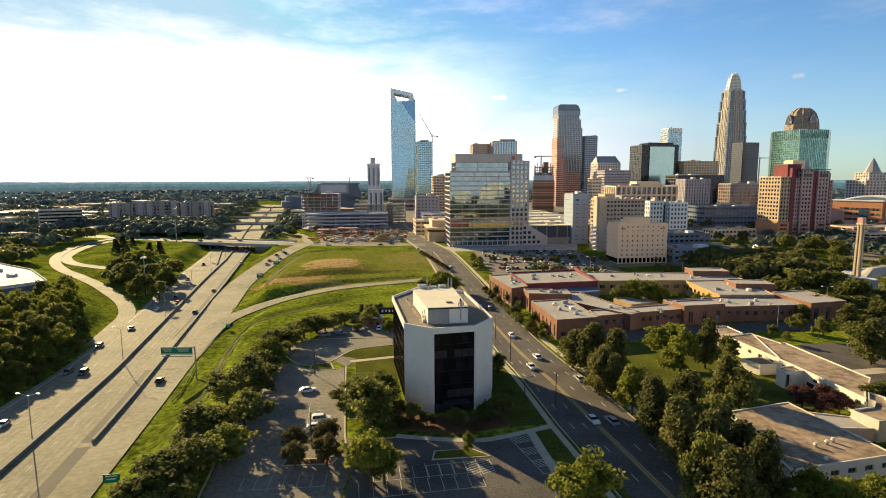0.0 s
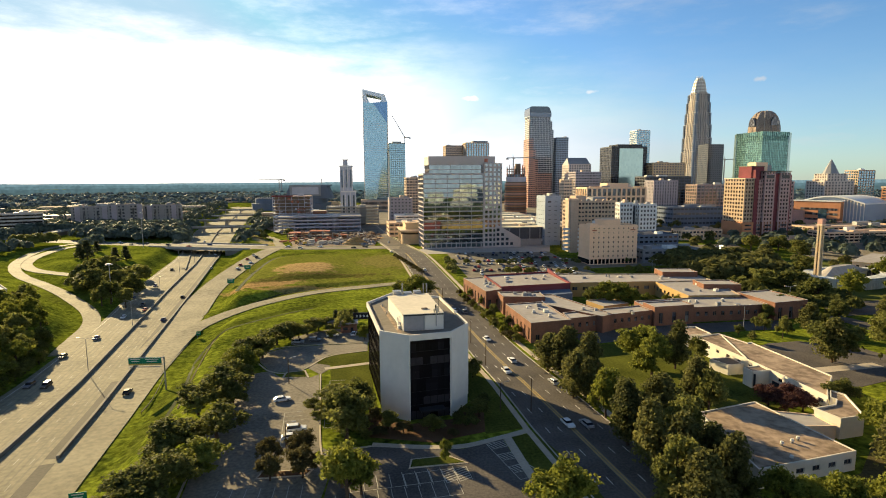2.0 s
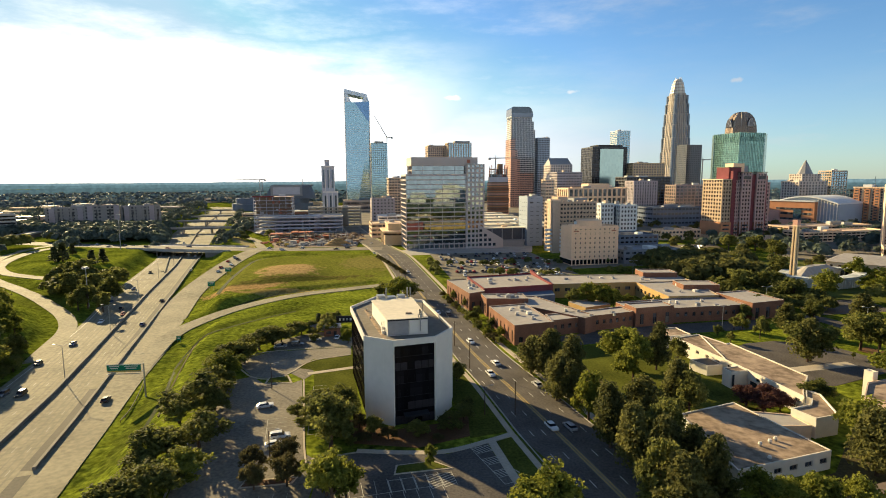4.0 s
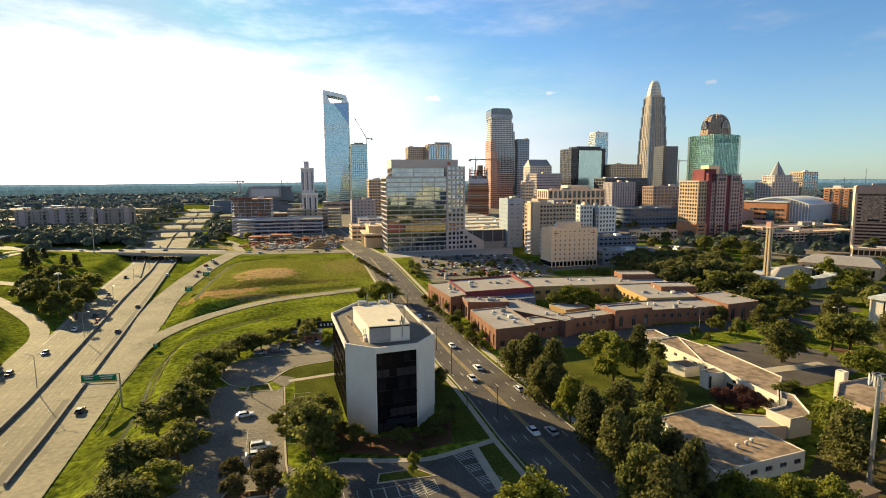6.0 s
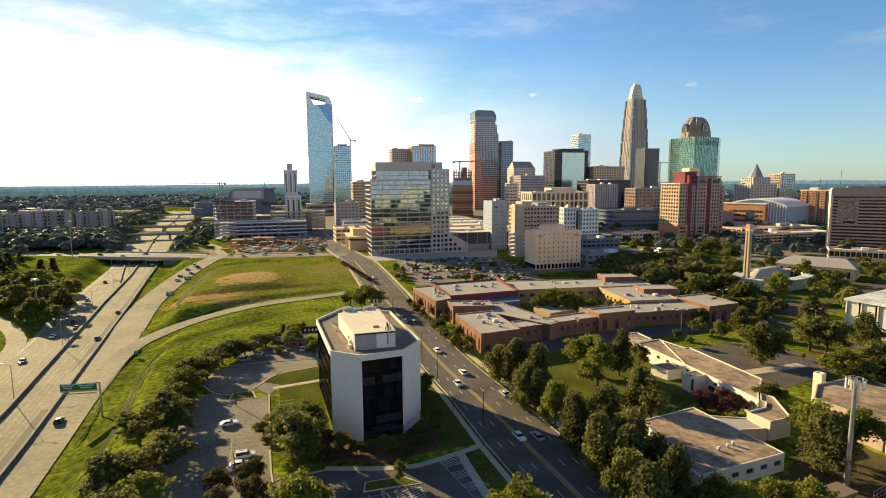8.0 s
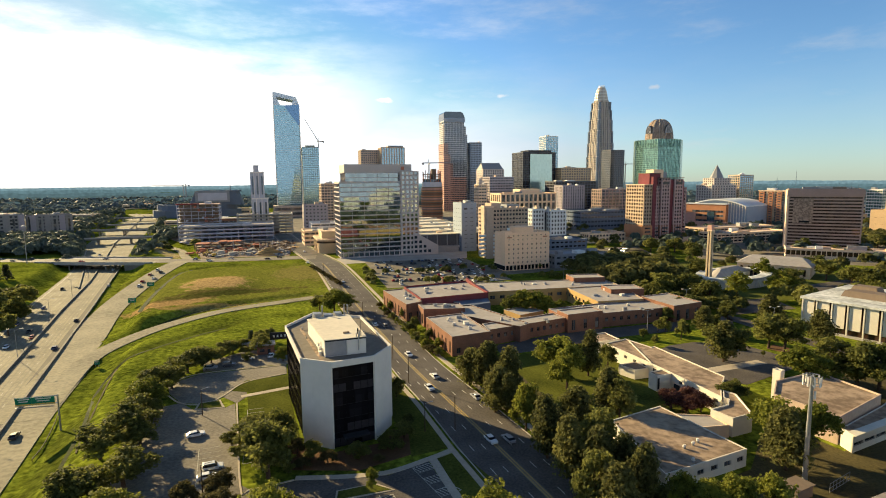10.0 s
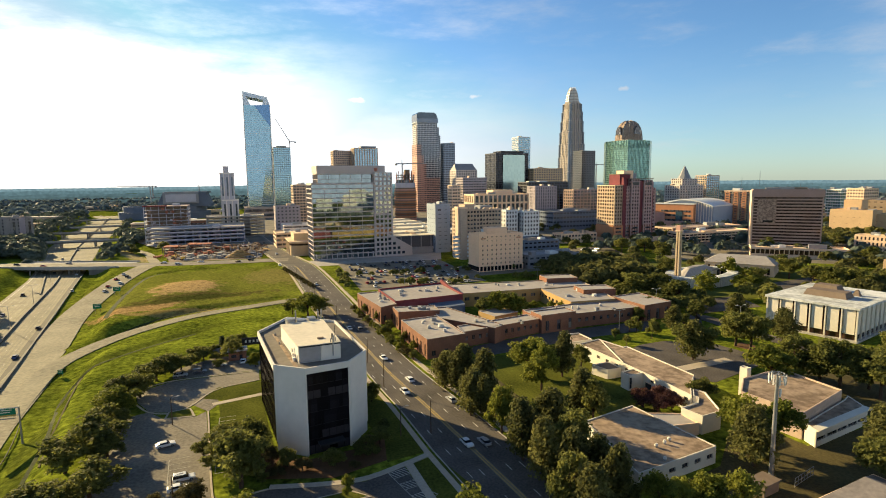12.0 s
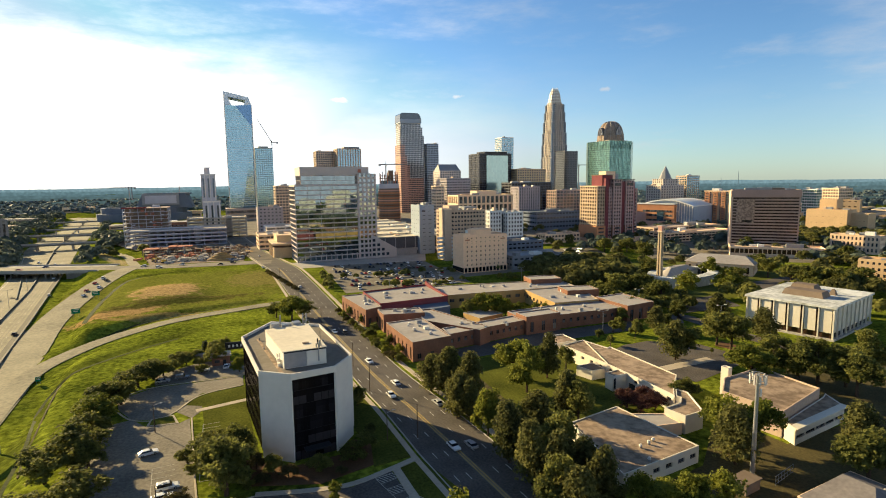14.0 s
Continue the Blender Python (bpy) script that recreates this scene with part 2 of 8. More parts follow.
BRICK = surface("red_brick", (0.2, 0.096, 0.062), 0.85, 0.25, 2.5, 0.15, 0.3, second=(0.31, 0.15, 0.092))
BRICK_DARK = surface("dark_red_brick", (0.19, 0.055, 0.062), 0.85, 0.25, 2.5, 0.15, 0.3)
TAN = surface("tan_masonry", (0.58, 0.4, 0.23), 0.8, 0.15, 1.0, 0.1, 0.1)
BEIGE = surface("beige_concrete", (0.52, 0.385, 0.285), 0.8, 0.15, 1.0, 0.1, 0.1)
STONE = surface("pink_granite", (0.56, 0.47, 0.41), 0.6, 0.15, 1.0, 0.1, 0.1)
GREY = surface("grey_cladding", (0.27, 0.27, 0.28), 0.6, 0.15, 1.0, 0.1, 0.1)
STEEL = surface("galvanised_steel", (0.34, 0.34, 0.34), 0.45, 0.15, 2, 0.2, 0, metal=0.7)
DARK = surface("dark_metal", (0.03, 0.03, 0.032), 0.5, 0.2, 2, 0.2, 0)
SIGN_GREEN = surface("sign_green", (0.01, 0.17, 0.09), 0.5, 0.1, 2, 0.2, 0)
BARK = surface("bark", (0.09, 0.06, 0.04), 0.95, 0.3, 4, 0.5, 0.4)
MULCH = surface("mulch", (0.13, 0.07, 0.035), 0.95, 0.35, 2, 0.3, 0.5)
SHED = surface("metal_shed_blue", (0.13, 0.15, 0.2), 0.6, 0.15, 2, 0.2, 0.1)
RED = surface("red_metal_roof", (0.2, 0.048, 0.05), 0.6, 0.2, 1, 0.2, 0.1)
G_DARK = glazing("black_window_glass", (0.014, 0.012, 0.014), (1.6, 1.6, 3.6), 0.1, 0.5, 0.0, spec=0.35)
G_BLUE = glazing("blue_window_glass", (0.21, 0.35, 0.43), (1.5, 1.5, 3.9), 0.1, 0.12, 0.8)
G_MIRROR = glazing("silver_window_glass", (0.2, 0.245, 0.255), (1.6, 1.6, 3.9), 0.025, 0.16, 0.95, wavy=0.02)
G_GREEN = glazing("green_window_glass", (0.15, 0.29, 0.25), (3, 3, 4), 0.1, 0.4, 0.6)
# grey raised to imitate hazy air before far windows
G_GREY = glazing("hazy_grey_window_glass", (0.10, 0.10, 0.11), (2, 2, 3.6), 0.1, 0.6, 0.3, light=(0.3, 0.28, 0.24))
G_BROWN = glazing("bronze_window_glass", (0.07, 0.04, 0.03), (2, 2, 3.6), 0.1, 0.5, 0.4)
G_SPAN = glazing("black_spandrel_glass", (0.009, 0.008, 0.010), (1.6, 1.6, 3.6), 0.18, 0.3, 0.0, spec=0.13)
CREAM_WALL = surface("cream_paint", (0.7, 0.66, 0.58), 0.7, 0.1, 0.8, 0.1, 0.05)
ROOF_WHITE = surface("white_roof", (0.68, 0.68, 0.66), 0.7, 0.12, 0.5, 0.07, 0.1)
G_SKIN = surface("pale_steel_band", (0.5, 0.55, 0.6), 0.35, 0.1, 1, 0.1, 0, metal=0.5)
PALE = surface("pale_band", (0.76, 0.7, 0.64), 0.6, 0.1, 1, 0.1, 0)
G_PANEL = glazing("pale_green_glass", (0.38, 0.5, 0.45), (3, 3, 4), 0.12, 0.06, 0.6)
STONE_BEIGE = surface("beige_granite", (0.43, 0.37, 0.32), 0.6, 0.12, 1, 0.1, 0.1)
G_GREEN_FRAME = surface("green_frame", (0.17, 0.3, 0.27), 0.4, 0.1, 1, 0.1, 0, metal=0.3)
STRIPE = surface("brown_concrete_band", (0.38, 0.27, 0.23), 0.75, 0.15, 1, 0.1, 0.1)
TAN_BRICK = surface("yellow_brick", (0.42, 0.27, 0.11), 0.85, 0.2, 2.5, 0.15, 0.3)
RESIDENCE_BRICK = surface("muted_cream_brick", (0.43, 0.32, 0.22), 0.85, 0.15, 2, 0.15, 0.1)
CREAM_BRICK = surface("cream_brick", (0.55, 0.42, 0.27), 0.85, 0.15, 2, 0.15, 0.1)
LAVENDER = surface("mauve_cladding", (0.36, 0.31, 0.32), 0.7, 0.15, 1, 0.1, 0.05)
BLUE_ROOF = surface("blue_grey_roof", (0.13, 0.155, 0.2), 0.7, 0.15, 1, 0.06, 0.05)
RUST = surface("rust_steel", (0.42, 0.15, 0.09), 0.8, 0.25, 1, 0.2, 0.2)
TYRE = surface("tyre_rubber", (0.015, 0.015, 0.016), 0.8, 0.2, 4, 0.5, 0)
BLIND = surface("drawn_blind_glass", (0.034, 0.03, 0.033), 0.3, 0.3, 1.5, 0.3, 0)
IVORY = surface("ivory_panel", (0.66, 0.6, 0.49), 0.7, 0.08, 0.8, 0.1, 0.05)
ROUGH_GRASS = surface("rough_grass", (0.05, 0.07, 0.008), 0.95, 0.3, 0.6, 0.06, 0.6, second=(0.15, 0.16, 0.02))
TRACK = surface("tyre_worn_concrete", (0.175, 0.15, 0.105), 0.85, 0.25, 0.7, 0.05, 0.1, second=(0.275, 0.24, 0.17))
STONE_RED = surface("red_granite", (0.55, 0.31, 0.24), 0.6, 0.15, 1, 0.1, 0.1)
BROWN_WALL = surface("brown_wall", (0.2, 0.15, 0.11), 0.8, 0.15, 1, 0.1, 0.1)
STEEL_PALE = surface("pale_steel", (0.62, 0.58, 0.52), 0.4, 0.1, 1, 0.1, 0, metal=0.4)
SITE = surface("site_earth", (0.2, 0.14, 0.1), 0.95, 0.35, 0.6, 0.05, 0.5, second=(0.3, 0.22, 0.16))
LEAF_A = leaves("leaf_oak", (0.105, 0.122, 0.036), (0.26, 0.255, 0.066), 0.52)
LEAF_B = leaves("leaf_bright", (0.11, 0.14, 0.022), (0.29, 0.29, 0.05), 0.46)
LEAF_C = leaves("leaf_dark", (0.045, 0.06, 0.032), (0.1, 0.115, 0.055))
LEAF_D = leaves("leaf_bronze", (0.06, 0.054, 0.025), (0.16, 0.135, 0.05))
LEAF_PLUM = leaves("leaf_plum", (0.07, 0.03, 0.032), (0.2, 0.1, 0.075))
LEAF_E = leaves("leaf_willow_oak", (0.1, 0.108, 0.04), (0.225, 0.212, 0.066), 0.52)
# leaf colour paled and blued to imitate hazy air over distance
HAZY_WOODS = leaves("leaf_hazy_woods", (0.1, 0.135, 0.112), (0.165, 0.195, 0.15), 0.3, 0.12)
# bluer and paler still: hazy distance painted into the far foliage
HAZY_FAR_WOODS = leaves("leaf_hazy_far_woods", (0.125, 0.175, 0.2), (0.17, 0.215, 0.225), 0.25, 0.08)
ROOF_STAINED = surface("stained_white_roof", (0.42, 0.43, 0.4), 0.8, 0.2, 0.5, 0.09, 0.1, second=(0.72, 0.72, 0.68), sharp=(0.4, 0.6))
G_STEEL = glazing("steel_window_glass", (0.075, 0.095, 0.12), (2, 2, 4), 0.1, 0.2, 0.6)

LITTER = surface("leaf_litter", (0.06, 0.048, 0.022), 0.95, 0.35, 1.5, 0.08, 0.4, second=(0.14, 0.115, 0.045))
G_OFFICE = glazing("office_black_glass", (0.012, 0.011, 0.013), (1.6, 1.6, 3.6), 0.18, 0.5, 0.0, spec=0.14)
ROOF_DARK = surface("dark_gravel_roof", (0.19, 0.165, 0.135), 0.9, 0.22, 0.6, 0.08, 0.2)
SLATE = surface("slate_cladding", (0.085, 0.09, 0.105), 0.6, 0.2, 1, 0.1, 0.05)
G_DARK_SKY = glazing("dark_sky_reflection_glass", (0.1, 0.2, 0.36), (1.5, 1.5, 3.9), 0.1, 0.1, 0.75)
PAINT_WORN = surface("worn_line_paint", (0.42, 0.4, 0.34), 0.8, 0.3, 2, 0.2, 0)
PALE_TAN = surface("pale_tan_masonry", (0.87, 0.6, 0.39), 0.8, 0.08, 0.8, 0.1, 0.1)
STONE_GRIT = surface("mottled_granite", (0.25, 0.18, 0.14), 0.7, 0.3, 0.9, 0.5, 0.2, second=(0.42, 0.31, 0.24), sharp=(0.42, 0.58))
FLAT_GREY = surface("grey_brown_brick", (0.27, 0.25, 0.235), 0.8, 0.15, 2, 0.15, 0.1)
DITCH_SHADE = surface("ditch_shade_grass", (0.022, 0.032, 0.007), 0.95, 0.35, 0.9, 0.12, 0.6, second=(0.075, 0.09, 0.016))
BAND = surface("mauve_beige_band", (0.5, 0.43, 0.4), 0.6, 0.1, 1, 0.1, 0)
LILAC = surface("pale_lilac_concrete", (0.46, 0.45, 0.49), 0.75, 0.12, 1, 0.1, 0.05)
SLAB_BLUE = surface("blue_grey_cladding", (0.3, 0.35, 0.42), 0.55, 0.1, 1, 0.1, 0)
SHADED_BRICK = surface("shaded_mauve_brick", (0.42, 0.29, 0.27), 0.8, 0.12, 2, 0.15, 0.1)
GLASS_LINE = surface("white_mullion", (0.66, 0.64, 0.62), 0.5, 0.1, 1, 0.1, 0)
ORANGE_BRICK = surface("orange_brick", (0.5, 0.23, 0.12), 0.85, 0.15, 2, 0.15, 0.1)
BLACK_GLASS_SIDE = surface("smoky_cladding", (0.07, 0.075, 0.085), 0.35, 0.15, 1, 0.1, 0)


# ---- mesh helpers ----
class M:
    """Gathers boxes, prisms and tubes into one mesh."""

    def __init__(self):
        self.v, self.f = [], []

    def add(self, verts, faces):
        k = len(self.v)
        self.v += verts
        self.f += [tuple(i + k for i in f) for f in faces]
        return self

    def box(self, x, y, z, sx, sy, sz, rz=0.0):
        """A box that stands on z, centred on x, y."""
        c, s = math.cos(radians(rz)), math.sin(radians(rz))
        pts = [(x + a * sx / 2 * c - b * sy / 2 * s, y + a * sx / 2 * s + b * sy / 2 * c, z + h * sz)
               for h in (0, 1) for a, b in ((-1, -1), (1, -1), (1, 1), (-1, 1))]
        return self.add(pts, [(0, 3, 2, 1), (4, 5, 6, 7), (0, 1, 5, 4), (1, 2, 6, 5), (2, 3, 7, 6), (3, 0, 4, 7)])

    def prism(self, poly, z0, z1, top=None):
        """An upright prism over poly (counter-clockwise); top: another outline at z1."""
        n, up = len(poly), top or poly
        pts = [(x, y, z0) for x, y in poly] + [(x, y, z1) for x, y in up]
        return self.add(pts, [tuple(range(n - 1, -1, -1)), tuple(range(n, 2 * n))] + [(i, (i + 1) % n, n + (i + 1) % n, n + i) for i in range(n)])

    def ring(self, poly, inset, z0, z1):
        """A wall of that thickness along the closed outline."""
        inner = shrink(poly, inset)
        n = len(poly)
        pts = [(x, y, z) for z in (z0, z1) for o in (poly, inner) for x, y in o]
        faces = []
        for i in range(n):
            j = (i + 1) % n
            faces += [(i, j, 2 * n + j, 2 * n + i), (n + j, n + i, 3 * n + i, 3 * n + j), (2 * n + i, 2 * n + j, 3 * n + j, 3 * n + i), (j, i, n + i, n + j)]
        return self.add(pts, faces)

    def tube(self, p, q, r0, r1=None, n=8):
        p, q = Vector(p), Vector(q)
        r1 = r0 if r1 is None else r1
        a = (q - p).normalized()
        u = a.cross(Vector((0, 0, 1)) if abs(a.z) < 0.9 else Vector((1, 0, 0))).normalized()
        w = a.cross(u)
        pts = []
        for o, r in ((p, r0), (q, r1)):
            for i in range(n):
                g = 2 * math.pi * i / n
                pts.append(tuple(o + (u * math.cos(g) + w * math.sin(g)) * r))
        return self.add(pts, [(i, (i + 1) % n, n + (i + 1) % n, n + i) for i in range(n)] + [tuple(range(n - 1, -1, -1)), tuple(range(n, 2 * n))])


def shrink(poly, d):
    """The outline (counter-clockwise) moved inwards by d."""
    out, n = [], len(poly)
    for i in range(n):
        a, b, c = Vector(poly[i - 1]), Vector(poly[i]), Vector(poly[(i + 1) % n])
        e1, e2 = (b - a).normalized(), (c - b).normalized()
        n1, n2 = Vector((-e1.y, e1.x)), Vector((-e2.y, e2.x))
        k = n1 + n2
        k = k / max(0.2, k.dot(n1))
        out.append(tuple(b + k * d))
    return out


def mesh_of(name, m, mat, smooth=False):
    me = bpy.data.meshes.new(name)
    me.from_pydata(m.v, [], m.f)
    me.materials.append(mat)
    if smooth:
        me.polygons.foreach_set("use_smooth", [True] * len(me.polygons))
    me.update()
    return me


def part(name, m, mat, parent=None, label="", smooth=False):
    """One mesh object under a thing or a part; m: an M or a ready mesh."""
    ob = new(name, m if isinstance(m, bpy.types.Mesh) else mesh_of(name, m, mat, smooth))
    ob.parent = parent
    return tagged(ob, label)


def thing(name, x, y, z=0.0, rz=0.0, label="", category="", group="", kind=""):
    ob = new(name)
    ob.empty_display_size = 1
    ob.matrix_world = pose(x, y, z, 0, 0, rz)
    return tagged(ob, label, category, group, kind)


def rect(x0, y0, x1, y1):
    return [(x0, y0), (x1, y0), (x1, y1), (x0, y1)]


# ---- ground and roads ----
LEFT_EDGE = [(-108, -60), (-118, 60), (-130, 154), (-134, 183), (-143, 225), (-154, 270), (-179, 352), (-196, 423), (-212, 489), (-246, 600), (-295, 740), (-370, 1030), (-455, 1370), (-560, 1600)]
MEDIAN = [(-76, -60), (-89, 60), (-101, 118), (-106, 144), (-114, 183), (-134, 262), (-157, 352), (-181, 453), (-194, 500), (-223, 600), (-264, 740), (-336, 1030), (-420, 1370), (-530, 1600)]
SPLIT = [(-60, -60), (-72, 60), (-88.5, 130), (-95, 160), (-110.5, 224), (-122.5, 274), (-141, 351), (-166.5, 453), (-178, 500), (-203, 600), (-240, 740), (-305, 1030), (-385, 1370), (-500, 1600)]
RIGHT_EDGE = [(-55, -60), (-65, 60), (-74, 107), (-83, 154), (-90.5, 191), (-97, 233), (-121, 316), (-142, 390), (-162, 470), (-170, 500)]
RAMP_UP = [(-99, 186, -6), (-106, 225, -6), (-115, 276, -5.9), (-125.5, 328, -5.1), (-130, 365, -4.0), (-132.5, 414, -2.2), (-133, 452, -1.0), (-131, 492, 0), (-128, 508, 0)]
RAMP_CURVE = [(-94.5, 186, -6), (-100, 222, -5.8), (-101.5, 243, -5), (-97.5, 261, -4), (-84, 285, -2.5), (-60, 306, -1), (-29, 318, 0), (-14, 325, 0), (2, 330, 0)]
LOOP_OUT = [(-141, 216, -6), (-145.5, 230, -6), (-149.5, 244, -6), (-154.5, 260, -6), (-162, 275, -5.8), (-174, 292, -5.5), (-192, 312, -5.0), (-216, 337, -4.5), (-242, 361, -4.0), (-271, 386, -3.2), (-298, 417, -2.6), (-321, 454, -2.0), (-342, 507, -1.0), (-346, 545, -0.3), (-338, 566, 0)]
LOOP_IN = [(-205, 381, -4.2), (-237, 393, -4.0), (-260, 402, -3.4), (-279, 412, -3.0), (-296, 428, -2.8), (-312, 451, -2.4), (-326, 490, -1.4), (-331, 530, -0.5), (-322, 562, 0)]
STREET_MID = [(52, 30, 0), (48, 70, 0), (43, 100, 0), (38.5, 126, 0), (33, 156, 0), (24.5, 201, 0), (11, 300, 0), (-6, 441, 0), (-19, 505, 0), (-55, 673, 0), (-85, 860, 0), (-108, 1060, 0)]
RAMP_NORTH = [(-124, 512, 0), (-131, 530, -0.2), (-139, 556, -1.0), (-155, 608, -2.5), (-180, 664, -4.5), (-208, 706, -6), (-238, 770, -6)]
CROSS = [(-560, 690, 0), (-420, 610, 0), (-330, 572, 0), (-250, 545, 0), (-165, 520, 0), (-100, 508, 0), (-16, 506, 0)]


def dense(line, step=4.0):
    """Points along a polyline, rounded by Catmull-Rom, about step apart."""
    p = [np.array(q, float) for q in line]
    p = [2 * p[0] - p[1]] + p + [2 * p[-1] - p[-2]]
    out = []
    for i in range(1, len(p) - 2):
        n = max(2, int(np.linalg.norm(p[i + 1] - p[i]) / step))
        for k in range(n):
            t = k / n
            out.append(0.5 * (2 * p[i] + (p[i + 1] - p[i - 1]) * t + (2 * p[i - 1] - 5 * p[i] + 4 * p[i + 1] - p[i + 2]) * t * t
                              + (3 * p[i] - p[i - 1] - 3 * p[i + 1] + p[i + 2]) * t ** 3))
    out.append(p[-2])
    return np.array(out)


def to_y(line, ys):
    a = np.array(sorted(line, key=lambda q: q[1]))
    return np.interp(ys, a[:, 1], a[:, 0])


FREE_Z = -6.0
FW_Y = np.arange(-60, 1600, 6.0)
fw_l, fw_m, fw_s = to_y(LEFT_EDGE, FW_Y), to_y(MEDIAN, FW_Y), to_y(SPLIT, FW_Y)
fw_r = np.maximum(to_y(RIGHT_EDGE, np.minimum(FW_Y, 500)), -1e9)
fw_r = np.where(FW_Y > 500, fw_s + 5, fw_r)


def offset(line, d):
    """The line moved to its right by d."""
    t = np.gradient(line[:, :2], axis=0)
    t /= np.linalg.norm(t, axis=1)[:, None] + 1e-9
    out = line.copy()
    out[:, 0] += t[:, 1] * d
    out[:, 1] -= t[:, 0] * d
    return out


def strip(a, b, lift=0.0, thick=0.0):
    """A ribbon between two lines of the same count, optionally with a depth."""
    m = M()
    n = len(a)
    rows = [[(p[0], p[1], p[2] + lift) for p in a], [(p[0], p[1], p[2] + lift) for p in b]]
    if thick:
        rows += [[(p[0], p[1], p[2] + lift - thick) for p in b], [(p[0], p[1], p[2] + lift - thick) for p in a]]
    k = len(rows)
    m.v = [q for r in rows for q in r]
    pairs = [(0, 1)] if not thick else [(0, 1), (1, 2), (2, 3), (3, 0)]
    for i in range(n - 1):
        for u, w in pairs:
            m.f.append((u * n + i, w * n + i, w * n + i + 1, u * n + i + 1))
    if thick:
        m.f += [(0, 3 * n, 2 * n, n), (n - 1, 2 * n - 1, 3 * n - 1, 4 * n - 1)]
    return m


def with_z(xs, ys, z):
    return np.stack([xs, ys, np.full(len(xs), z)], 1)


def near_line(px, py, line):
    """Distance to a polyline and the height at the nearest point."""
    best, hz, side = np.full(px.shape, 1e9), np.zeros(px.shape), np.zeros(px.shape)
    for a, b in zip(line[:-1], line[1:]):
        dx, dy = b[0] - a[0], b[1] - a[1]
        t = np.clip(((px - a[0]) * dx + (py - a[1]) * dy) / (dx * dx + dy * dy + 1e-9), 0, 1)
        d = np.hypot(px - a[0] - t * dx, py - a[1] - t * dy)
        hz = np.where(d < best, a[2] + t * (b[2] - a[2]), hz)
        best = np.minimum(best, d)
    return best, hz


def smooth01(x):
    x = np.clip(x, 0, 1)
    return x * x * (3 - 2 * x)


RAMPS = [(dense(RAMP_UP, 8), 8.0), (dense(RAMP_CURVE, 8), 5.0), (dense(LOOP_OUT, 8), 4.6), (dense(LOOP_IN, 8), 4.6), (dense(RAMP_NORTH, 8), 5.0)]
STREETS = [(dense(CROSS, 20), 11.0), (dense(STREET_MID, 20), 14.0)]


DITCH = dense([(-100, 268, 0), (-92, 282, 0), (-81, 304.5, 0), (-61, 320, 0), (-35, 330, 0), (-18, 335, 0)], 8)
EDGE_DITCH = dense([(-104, 316, 0), (-108, 345, 0), (-112, 378, 0), (-116, 425, 0), (-114, 450, 0), (-98, 465, 0), (-70, 470, 0)], 8)
BANK = dense([(-68, 140, 0), (-74, 172, 0), (-84, 206, 0), (-84, 224, 0), (-69, 249, 0), (-51, 268, 0)], 8)


def rolls(px, py):
    """Far hills."""
    r = np.hypot(px, py)
    f = smooth01((r - 1800) / 3000)
    return f * (16 + 9 * np.sin(px / 610 + 1.3) * np.cos(py / 720) + 7 * np.sin(px / 240 + py / 330) + 4 * np.sin(px / 97 - py / 140))


def ground_z(px, py):
    px, py = np.asarray(px, float), np.asarray(py, float)
    z = rolls(px, py)
    # freeway cutting
    l, r = np.interp(py, FW_Y, fw_l), np.interp(py, FW_Y, fw_r)
    outside = np.maximum(np.maximum(l - 3 - px, px - r - 3), 0)
    w = (1 - smooth01(outside / 15)) * (1 - smooth01((py - 1450) / 150)) * (py > -61)
    z = z * (1 - w) + (FREE_Z - 0.25) * w
    for line, hw in RAMPS:
        near = (px > line[:, 0].min() - 40) & (px < line[:, 0].max() + 40) & (py > line[:, 1].min() - 40) & (py < line[:, 1].max() + 40)
        d, hz = near_line(px, py, line)
        w = (1 - smooth01((d - hw - 2.5) / 12)) * near * np.where((px < r + 3) & (px > l - 3), 0, 1)
        z = z * (1 - w) + (hz - 0.25) * w
    for line, hw in STREETS:
        d, hz = near_line(px, py, line)
        w = (1 - smooth01((d - hw - 2) / 14)) * np.where((px < r + 14) & (px > l - 14), 0, 1)
        z = z * (1 - w) + np.minimum(hz - 0.12, 0) * w
    d, _ = near_line(px, py, DITCH)
    z -= 1.5 * np.exp(-(d / 3.2) ** 2)
    d, _ = near_line(px, py, EDGE_DITCH)
    z -= 1.2 * np.exp(-(d / 2.2) ** 2)
    d, _ = near_line(px, py, BANK)
    z -= 0.9 * np.exp(-(d / 2.8) ** 2)
    # low earth mound in the field
    z += 2.8 * np.exp(-(((px + 76) / 24) ** 2 + ((py - 376) / 34) ** 2) ** 2) * ((px > -112) & (px < -15))
    return z


def axis(marks):
    out = []
    for a, b, s in marks:
        out += list(np.arange(a, b, s))
    return np.array(out + [marks[-1][1]])


gx = axis([(-4900, -2000, 145), (-2000, -800, 60), (-800, -340, 20), (-340, 60, 3.2), (60, 400, 12), (400, 1500, 50), (1500, 4900, 170)])
gy = axis([(-900, -100, 80), (-100, 60, 8), (60, 620, 3.5), (620, 1700, 24), (1700, 4900, 80)])
GX, GY = np.meshgrid(gx, gy)
GZ = ground_z(GX, GY)
keep = np.hypot(GX, GY) < 4890
nx, ny = len(gx), len(gy)
gm = bpy.data.meshes.new("ground")
faces = [(j * nx + i, j * nx + i + 1, (j + 1) * nx + i + 1, (j + 1) * nx + i) for j in range(ny - 1) for i in range(nx - 1)
         if keep[j, i] or keep[j + 1, i + 1] or keep[j + 1, i] or keep[j, i + 1]]
